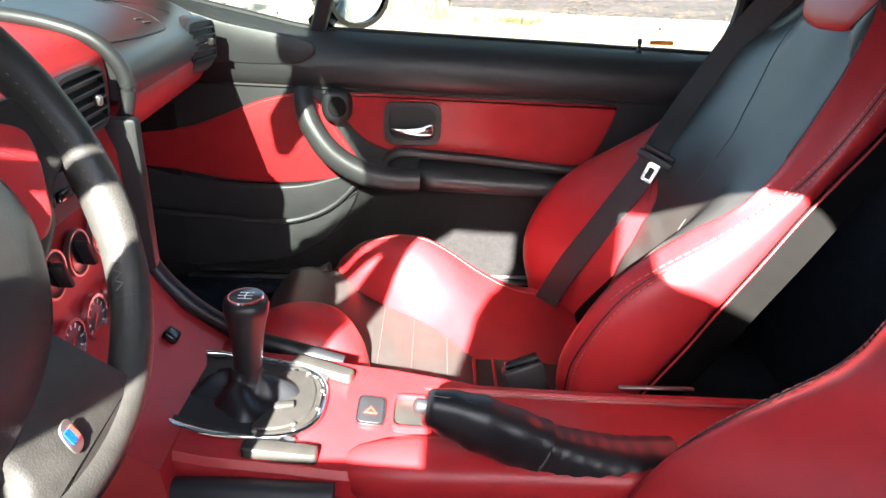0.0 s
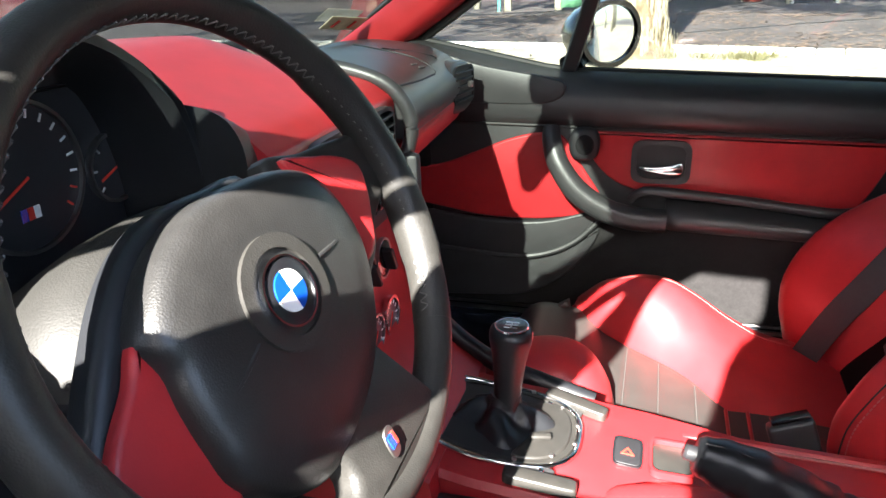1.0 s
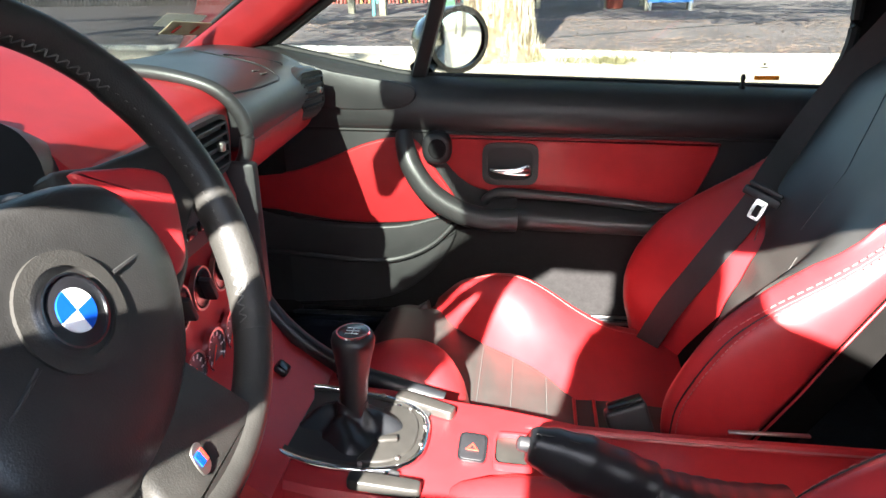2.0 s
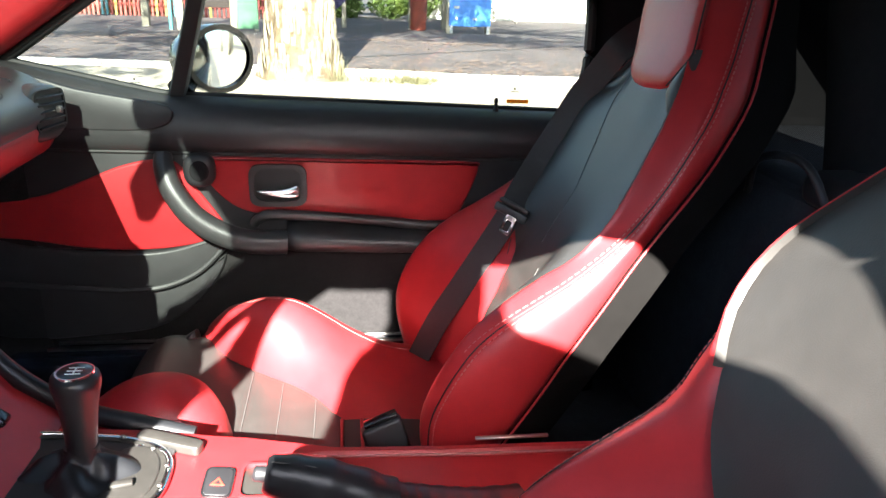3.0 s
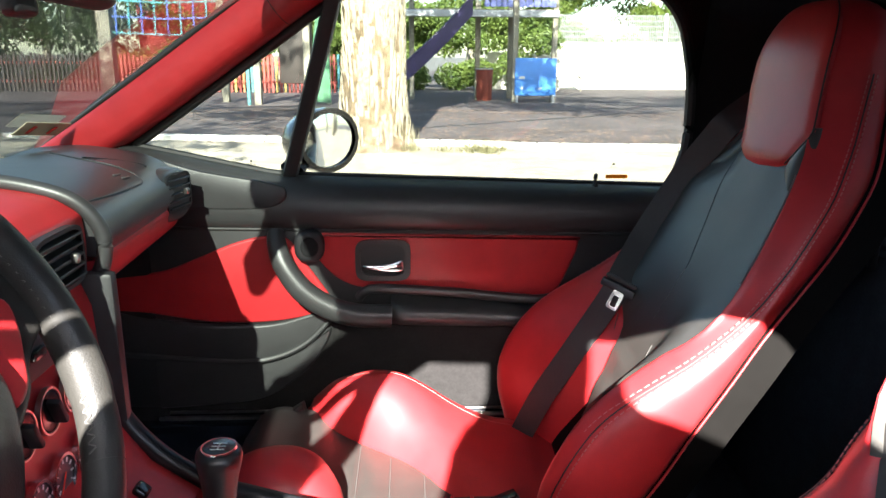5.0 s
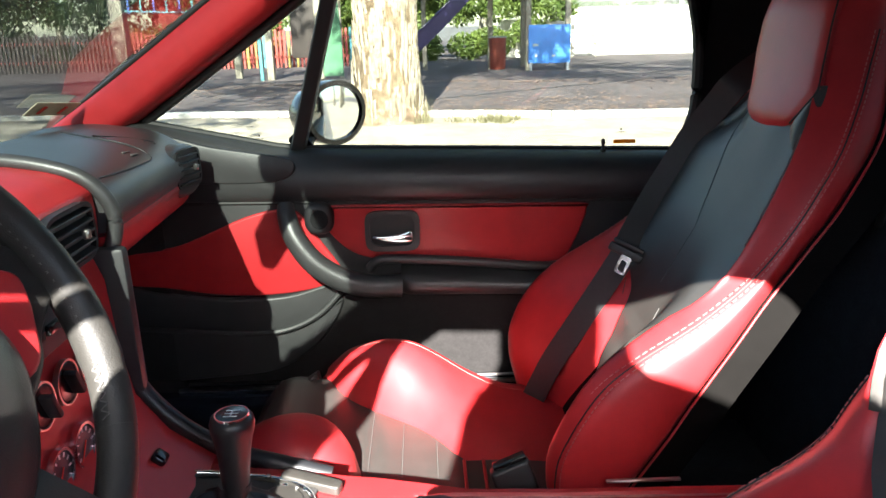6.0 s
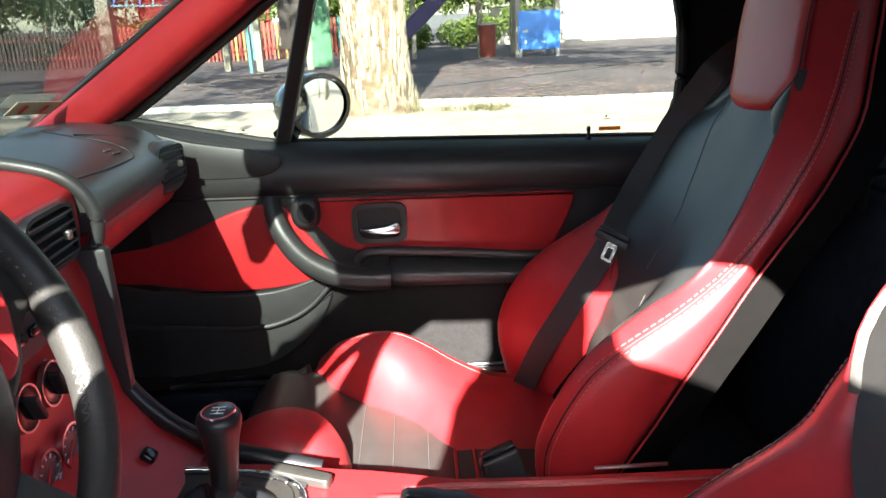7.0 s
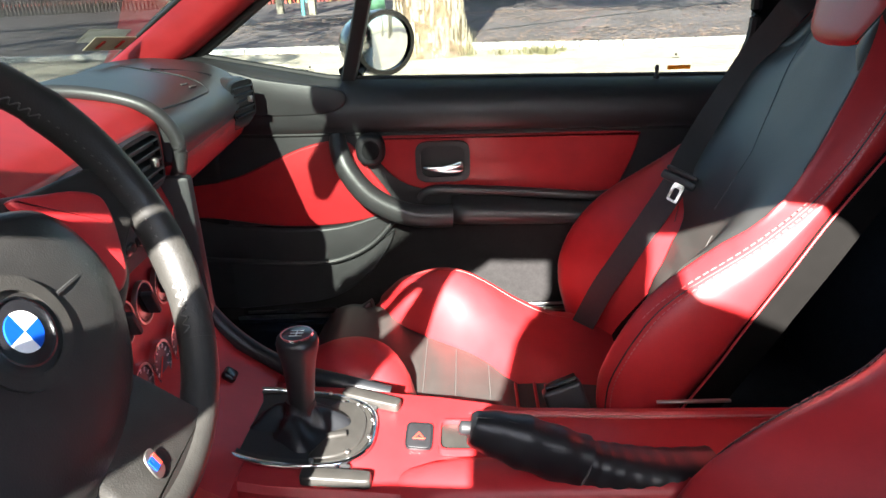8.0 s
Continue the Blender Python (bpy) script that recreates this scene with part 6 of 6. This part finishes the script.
def build_big_tree():
    t = thing("street_tree", "large tree with pale flaking bark on the verge", "tree")
    rng = random.Random(3)
    rings = []
    for i in range(60):
        z = -0.05 + 6.5 * (i / 59) ** 1.2
        r = 0.375 + 0.16 * math.exp(-z * 3.5) - 0.012 * z
        row = []
        for k in range(72):
            a = 2 * math.pi * k / 72
            nse = noise.noise(Vector((math.cos(a) * 3, math.sin(a) * 3, z * 1.2)))
            ridge = noise.noise(Vector((math.cos(a) * 11, math.sin(a) * 11, z * 2.2)))
            rr = r * (1 + 0.07 * nse + 0.045 * ridge + 0.05 * math.exp(-z * 3) * math.sin(5 * a))
            row.append(Vector((-0.43 + 0.02 * z + rr * math.cos(a), 9.05 + rr * math.sin(a), z)))
        rings.append(row)
    part("trunk", loft(rings), BARK, t, "ridged pale trunk", 80)
    # flakes of bark
    vs, fs = [], []
    for _ in range(1500):
        a, z = rng.uniform(0, 6.3), rng.uniform(0.05, 3.6)
        r = 0.375 + 0.16 * math.exp(-z * 3.5) - 0.012 * z + 0.012
        c = Vector((-0.43 + 0.02 * z + r * math.cos(a), 9.05 + r * math.sin(a), z))
        t1, n1 = Vector((-math.sin(a), math.cos(a), 0)), Vector((math.cos(a), math.sin(a), 0))
        w, h = rng.uniform(0.010, 0.032), rng.uniform(0.04, 0.20)
        k = len(vs)
        for x, y, d in ((-w, -h, -0.012), (w, -h, -0.008), (w * 0.8, h, 0.008), (-w * 0.7, h, 0.004), (0, 0, 0.014)):
            vs.append(c + t1 * x + Vector((0, 0, y)) + n1 * d)
        fs += [(k, k + 1, k + 4), (k + 1, k + 2, k + 4), (k + 2, k + 3, k + 4), (k + 3, k, k + 4)]
    tagged(leaf_mesh("bark_flakes", vs, fs, BARK_PALE, t), kind="stuff")
    for j, (dx, dy, dz) in enumerate(((2.6, 1.5, 2.6), (-2.4, 1.8, 2.8), (0.5, -2.2, 3.0), (1.4, 3.2, 2.4), (-1.0, 3.4, 3.4))):
        b = Vector((-0.32, 9.05, 4.6 + 0.3 * j))
        path = cat([b, b + Vector((dx * 0.4, dy * 0.4, dz * 0.5)), b + Vector((dx, dy, dz))], 6)
        part("limb", tube(path, [0.17 - 0.012 * i for i in range(len(path))], 10), BARK, t, "", 80)
    cen = []
    for _ in range(46):
        a, r = rng.uniform(0, 6.3), rng.uniform(0.5, 4.6)
        cen.append(((-0.3 + r * math.cos(a), 10.4 + r * 0.95 * math.sin(a), rng.uniform(5.6, 9.2)), (0.9, 0.9, 0.6)))
    vs, fs = leaves(cen, 9000, 0.20, 5, 0.9)
    tagged(leaf_mesh("crown", vs, fs, LEAF, t), kind="stuff")


def build_far_trees():
    rng = random.Random(9)
    spots = [(-16, 34, 7), (-11, 38, 9), (-6, 36, 8), (-1.5, 33, 7.5), (2.5, 31, 7), (6.5, 36, 8), (11, 34, 9), (16, 38, 9), (-22, 30, 8), (22, 33, 9), (30, 30, 10), (-30, 26, 9)]
    for j, (x, y, h) in enumerate(spots):
        t = thing("background_tree", "leafy green tree behind the playground", "tree", "background trees")
        part("trunk", tube(cat([(x, y, -0.05), (x + 0.1, y, h * 0.3), (x - 0.1, y, h * 0.7)], 5), [0.22 - 0.014 * i for i in range(11)], 10), WOOD, t)
        for k in range(4):
            a = k * 1.6 + j
            part("limb", tube([(x, y, h * (0.35 + 0.08 * k)), (x + 1.3 * math.cos(a), y + 1.3 * math.sin(a), h * (0.55 + 0.08 * k))], [0.09, 0.04], 8), WOOD, t)
        cen = [((x + rng.uniform(-2.3, 2.3), y + rng.uniform(-1.8, 1.8), rng.uniform(h * 0.22, h)), (rng.uniform(0.6, 1.2), rng.uniform(0.6, 1.1), rng.uniform(0.5, 0.9))) for _ in range(24)]
        vs, fs = leaves(cen, 5200, 0.26, 20 + j, 1.2)
        tagged(leaf_mesh("crown", vs, fs, LEAF if j % 3 else LEAF_DARK, t), kind="stuff")
    # unseen trees added above the view to dapple the playground and the verge
    for j, (x, y) in enumerate(((3.5, 5.0), (8.5, 6.5), (-3.0, 4.6), (-8.5, 5.5), (0.6, 7.6), (13.0, 5.0), (-5.6, -5.6), (-6.5, -2.0))):
        t = thing("shade_tree", "unseen leafy tree added to dapple the ground with shade", "tree", "shade trees")
        tx, ty = (x + 9.0, y - 1.0) if x > 0 else (x - 8.0, y - 1.0)
        part("trunk", tube([(tx, ty, -0.05), (tx * 0.9 + x * 0.1, ty, 3.0), (tx * 0.7 + x * 0.3, y, 6.0), (x, y, 8.2)], [0.3, 0.26, 0.2, 0.1], 12), WOOD, t)
        cen = [((x + rng.uniform(-3.2, 3.2), y + rng.uniform(-2.6, 2.6), rng.uniform(6.4, 9.0)), (1.1, 1.1, 0.6)) for _ in range(16)]
        vs, fs = leaves(cen, 1500, 0.26, 60 + j, 0.8)
        tagged(leaf_mesh("crown", vs, fs, LEAF, t), kind="stuff")


def build_hedges():
    rng = random.Random(12)
    for name, x0, x1, y, h, n, m, lab in (("hedge", -24, -9.2, 25.6, 4.8, 36000, LEAF_DARK, "dense dark green hedge behind the fence"), ("hedge", -3.5, 4.6, 25.5, 3.2, 30000, LEAF, "bright green shrubs behind the slide"), ("shrub_row", -9.5, -4.4, 24.2, 0.8, 3500, LEAF_DRY, "rusty low shrubs behind the picket fence"), ("hedge", -9.0, -5.0, 25.4, 3.4, 2600, LEAF, "sparse yellowish shrubs before the red panel wall"), ("hedge", 4.6, 15, 27.5, 4.4, 32000, LEAF, "bright green shrubs above the wall")):
        cen = [((rng.uniform(x0, x1), y + rng.uniform(-0.6, 0.6), rng.uniform(0.2, h)), (0.7, 0.5, 0.45)) for _ in range(int((x1 - x0) * (16 if x0 < -20 else 6)))]
        vs, fs = leaves(cen, n, 0.17, 31, 1.3)
        tagged(leaf_mesh(name, vs, fs, m), lab, "hedge", kind="stuff")
    tufts = [((0.25 + rng.uniform(-0.3, 0.9), 8.75 + rng.uniform(-0.25, 0.2), 0.03), (0.10, 0.10, 0.03)) for _ in range(9)]
    vs, fs = [], []
    for c, r in tufts:
        for _ in range(28):
            x, y = c[0] + rng.gauss(0, 0.07), c[1] + rng.gauss(0, 0.07)
            dx, dy, h = rng.gauss(0, 0.07), rng.gauss(0, 0.07), rng.uniform(0.05, 0.16) * (2.2 if c[0] < 0.15 else 1)
            k = len(vs)
            vs += [(x - 0.006, y, 0), (x + 0.006, y, 0), (x + dx, y + dy, h)]
            fs.append((k, k + 1, k + 2))
    tagged(leaf_mesh("grass_tufts", vs, fs, GRASS), "dry grass tufts at the foot of the tree", "grass", kind="stuff")
    # leaf litter whose brown clusters also stand in for patches of sun
    vs, fs = [], []
    clusters = [(rng.uniform(-6, 9), rng.uniform(9.6, 15.5), rng.uniform(0.3, 1.4)) for _ in range(40)]
    for n in range(11000):
        x, y = rng.uniform(-6, 9), rng.uniform(9.6, 17)
        if n % 3:
            cx, cy, r = clusters[rng.randrange(40)]
            x, y = cx + rng.gauss(0, 1.3 * r), max(9.5, cy + rng.gauss(0, 0.35 * r))
        s, a = rng.uniform(0.012, 0.042), rng.uniform(0, 6.3)
        k = len(vs)
        for b in range(4):
            vs.append((x + s * math.cos(a + b * 1.57) * (1 if b % 2 else 0.55), y + s * math.sin(a + b * 1.57), 0.003 + 0.012 * rng.random()))
        fs.append((k, k + 1, k + 2, k + 3))
    tagged(leaf_mesh("fallen_leaves", vs, fs, LITTER_DAPPLE), "fallen leaves on asphalt that also imitate sun dapples", "leaves", kind="stuff")


def post(x, y, z1, w, material, parent, z0=-0.05, name="post", label=""):
    return part(name, rbox((w, w, z1 - z0), (x, y, (z0 + z1) / 2), 0.012, 1), material, parent, label)


def build_playground():
    tw = thing("play_tower", "wooden play tower with lilac panels and a deck", "play tower")
    for x, y in ((1.80, 19.4), (2.62, 18.3), (3.62, 18.5), (2.75, 20.2), (0.1, 19.6), (0.1, 20.6)):
        post(x, y, 3.6, 0.13, WOOD, tw, label="weathered wooden post")
    part("deck_beam", rbox((3.9, 0.10, 0.16), (1.75, 18.45, 2.11), 0.015, 1), STEEL, tw, "grey deck beam")
    part("deck", rbox((3.8, 1.9, 0.06), (1.75, 19.4, 2.19), 0.01, 1), WOOD, tw, "wooden deck")
    for x0, x1, m in ((2.66, 3.62, LILAC), (1.86, 2.56, LILAC)):
        n = 5
        for k in range(n):
            x = x0 + (x1 - x0) * (k + 0.5) / n
            part("panel_board", rbox(((x1 - x0) / n * 0.82, 0.03, 0.95), (x, 18.42, 2.74), 0.008, 1), m, tw, "lilac painted board")
        part("panel_rail", rbox((x1 - x0, 0.05, 0.09), (0.5 * (x0 + x1), 18.46, 2.33), 0.01, 1), m, tw)
    for z in (2.62, 2.85, 3.08):
        part("rope", tube([(0.1, 18.5, z), (1.8, 18.5, z + 0.03)], 0.018, 6), ROPE, tw, "teal rope")
    for k in range(9):
        part("rope", tube([(0.15 + 0.2 * k, 18.5, 2.4), (0.15 + 0.2 * k, 18.5, 3.2)], 0.016, 6), ROPE, tw, "teal rope")
    sl = thing("slide", "dark purple plastic slide beside the tower", "slide")
    a, b = Vector((1.55, 18.35, 2.18)), Vector((-0.15, 17.9, 0.55))
    rings = []
    for i in range(13):
        t = i / 12
        p = a.lerp(b, t) + Vector((0, 0, -0.06 * math.sin(math.pi * t)))
        rings.append([p + Vector((0, y, z)) for y, z in ((-0.30, 0.30), (-0.26, 0.32), (-0.23, 0.02), (0.23, 0.02), (0.26, 0.32), (0.30, 0.30), (0.27, -0.12), (-0.27, -0.12))])
    part("chute", loft(rings), PURPLE, sl)
    part("slide_rail", tube([a.lerp(b, k / 8) + Vector((0, -0.29, 0.33 - 0.06 * math.sin(math.pi * k / 8))) for k in range(9)], 0.03, 8), PURPLE, sl, "dark purple rail")
    part("run_out", rbox((0.6, 0.56, 0.10), (-0.40, 17.9, 0.52), 0.03, 2), PURPLE, sl)
    part("slide_leg", rbox((0.07, 0.07, 0.55), (-0.4, 17.9, 0.22), 0.01, 1), STEEL, sl)
    bd = thing("blue_board", "square blue painted play board on legs", "board")
    part("board_face", rbox((1.02, 0.04, 0.90), (3.13, 18.22, 0.62), 0.012, 2), BLUE, bd)
    for x in (2.68, 3.58):
        part("board_leg", rbox((0.06, 0.06, 0.24), (x, 18.22, 0.07), 0.01, 1), STEEL, bd)
    rng = random.Random(7)
    for k in range(9):
        part("paint_smear", rbox((rng.uniform(0.05, 0.2), 0.004, rng.uniform(0.03, 0.12)), (2.75 + 0.75 * rng.random(), 18.197, 0.3 + 0.6 * rng.random()), 0), WALL, bd, "small pale patch") if k < 3 else None
    bn = thing("litter_bin", "rusty red metal litter bin", "litter bin")
    part("bin_body", loft([[Vector((1.98 + r * math.cos(k * math.pi / 12), 19.3 + r * math.sin(k * math.pi / 12), z)) for k in range(24)] for r, z in ((0.19, -0.01), (0.20, 0.02), (0.21, 0.4), (0.22, 0.78), (0.20, 0.80), (0.19, 0.74))]), RUST, bn)
    part("bin_rim", tube([(1.98 + 0.215 * math.cos(k * math.pi / 12), 19.3 + 0.215 * math.sin(k * math.pi / 12), 0.79) for k in range(25)], 0.02, 6), STEEL, bn)
    # left climbing frame
    cf = thing("climbing_frame", "wooden climbing frame with green board and rope net", "climbing frame")
    for x in (-3.45, -2.30):
        post(x, 17.3, 3.8, 0.16, WOOD, cf, label="weathered wooden post")
    post(-1.83, 17.3, 3.8, 0.10, WOOD, cf)
    leaf_board = [(-2.26, 0.05), (-1.78, 0.05), (-1.80, 1.2), (-1.88, 2.35), (-2.02, 2.35), (-2.15, 1.4), (-2.24, 0.6)]
    part("green_board", plate(leaf_board, lambda a, b, h: (a, 17.28 - h, b), 0.06, 0.012), GREEN, cf, "green painted tapering board")
    part("dark_board", rbox((0.76, 0.06, 2.3), (-2.57, 17.42, 1.62), 0.02, 2), DARK_PANEL, cf, "dark brown board")
    part("frame_beam", rbox((2.0, 0.12, 0.14), (-2.6, 17.3, 3.4), 0.02, 1), WOOD, cf)
    part("blue_post", rbox((0.08, 0.08, 3.6), (-3.62, 17.1, 1.75), 0.01, 1), PICKET[2], cf, "teal painted post")
    nt = thing("rope_net", "teal and blue rope climbing net", "climbing net")
    for x, w in ((-7.1, 0.30), (-4.4, 0.16)):
        post(x, 18.2, 3.6, w, WOOD, nt, label="weathered wooden post")
    for k in range(9):
        x = -6.85 + 0.30 * k
        part("net_rope", tube([(x, 18.2, 1.55), (x + 0.05, 18.2, 3.5)], 0.022, 6), ROPE if k % 2 else BLUE_ROPE, nt)
    for k in range(6):
        z = 1.6 + 0.36 * k
        part("net_rope", tube([(-7.0, 18.2, z), (-5.7, 18.2, z - 0.05), (-4.4, 18.2, z)], 0.022, 6), BLUE_ROPE if k % 2 else ROPE, nt)
    # picket fence
    pf = thing("picket_fence", "colourful wooden picket fence round the playground", "fence")
    rng = random.Random(2)
    for k in range(150):  # painted on the playground side, dark beyond
        x = -20 + 0.125 * k
        h = 1.05 + 0.12 * rng.random()
        part("picket", rbox((0.075, 0.03, h), (x, 23.0, h / 2 - 0.02), 0.008, 1), PICKET[rng.choice((0, 0, 0, 0, 3, 0, 1, 2))] if x > PAINTED else DARK_PANEL, pf)
    for z in (0.3, 0.85):
        part("fence_rail", rbox((19, 0.04, 0.08), (-10.6, 23.05, z), 0.008, 1), PICKET[0], pf)
    # a red rendered wall closes the yard behind the net
    rw = thing("red_wall", "dull red rendered wall behind the climbing net", "wall", kind="structure")
    part("wall_body", rbox((4.4, 0.25, 3.2), (-6.9, 26.2, 1.55), 0.02, 1), RED_RENDER, rw)
    part("wall_cap", rbox((4.5, 0.33, 0.08), (-6.9, 26.2, 3.19), 0.02, 1), WALL_FAR, rw, "grey coping")
    # pale wall with mesh fence on top
    wl = thing("boundary_wall", "sunlit pale rendered boundary wall", "wall", kind="structure")
    part("wall_body", rbox((24, 0.3, 1.66), (16.6, 26.4, 0.755), 0.02, 1), WALL, wl)
    part("wall_end", rbox((2.6, 0.3, 1.3), (4.0, 26.0, 0.6), 0.03, 1), WALL, wl)
    mf = thing("mesh_fence", "grey welded mesh fence on top of the wall", "fence")
    for k in range(9):
        part("fence_post", rbox((0.11, 0.07, 1.02), (5.0 + 2.05 * k, 26.4, 2.08), 0.008, 1), WHITE, mf, "white painted post")
    vs, fs = [], []
    def bar(x0, x1, z0, z1):
        k = len(vs)
        vs.extend([(x0, 26.36, z0), (x1, 26.36, z0), (x1, 26.36, z1), (x0, 26.36, z1), (x0, 26.38, z0), (x1, 26.38, z0), (x1, 26.38, z1), (x0, 26.38, z1)])
        fs.extend([(k, k + 1, k + 2, k + 3), (k + 4, k + 7, k + 6, k + 5), (k, k + 4, k + 5, k + 1), (k + 3, k + 2, k + 6, k + 7)])
    for k in range(300):
        bar(4.9 + 0.07 * k, 4.918 + 0.07 * k, 1.58, 2.52)
    for k in range(6):
        bar(4.9, 26, 1.60 + 0.18 * k, 1.622 + 0.18 * k)
    tagged(leaf_mesh("mesh_wires", vs, fs, WIRE, mf), kind="stuff")
    bc = thing("bench", "small metal framed bench by the wall", "bench")
    for x in (4.95, 5.75):
        part("bench_leg", tube(cat([(x, 24.6, -0.02), (x, 24.6, 0.42), (x, 24.9, 0.45), (x, 25.0, 0.95)], 4), 0.030, 8), WOOD, bc)
    for k in range(2):
        part("seat_slat", rbox((1.1, 0.16, 0.04), (5.35, 24.66 + 0.18 * k, 0.46), 0.01, 1), WOOD, bc)
        part("back_slat", rbox((1.1, 0.03, 0.12), (5.35, 24.97, 0.66 + 0.17 * k), 0.01, 1), WOOD, bc)


# unseen head-and-shoulders outline, added to cast its shade on seats and console
def build_shade_caster():
    b = thing("street_pillar", "unseen shape added beside the car to cast the camera holder's shade", "street pillar")
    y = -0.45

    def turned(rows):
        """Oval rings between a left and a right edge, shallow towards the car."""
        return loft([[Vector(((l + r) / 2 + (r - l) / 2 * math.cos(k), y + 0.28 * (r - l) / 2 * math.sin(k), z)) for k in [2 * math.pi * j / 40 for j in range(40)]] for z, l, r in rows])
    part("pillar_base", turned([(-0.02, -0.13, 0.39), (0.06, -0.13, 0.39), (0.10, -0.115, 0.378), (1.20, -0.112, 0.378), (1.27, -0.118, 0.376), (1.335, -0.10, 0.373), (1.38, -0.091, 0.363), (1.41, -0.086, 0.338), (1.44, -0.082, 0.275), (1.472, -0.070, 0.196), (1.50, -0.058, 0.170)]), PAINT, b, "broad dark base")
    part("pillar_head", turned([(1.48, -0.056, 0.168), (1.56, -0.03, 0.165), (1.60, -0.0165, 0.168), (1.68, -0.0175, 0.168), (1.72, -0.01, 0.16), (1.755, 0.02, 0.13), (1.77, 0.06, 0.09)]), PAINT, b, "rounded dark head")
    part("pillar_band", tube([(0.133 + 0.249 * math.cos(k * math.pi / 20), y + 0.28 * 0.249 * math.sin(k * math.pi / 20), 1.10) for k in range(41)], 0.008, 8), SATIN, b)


def build_far_side():
    """Adds an unseen wall behind the camera that blocks the low sky."""
    part("wall_south", rbox((70, 0.4, 4.4), (0, -13.2, 2.18), 0.02, 1), WALL_FAR)
    tagged(bpy.data.objects["wall_south"], "unseen wall added behind the camera to block the low sky", "wall", kind="structure")


build_shade_caster()
build_far_side()
build_ground()
build_big_tree()
build_far_trees()
build_hedges()
build_playground()
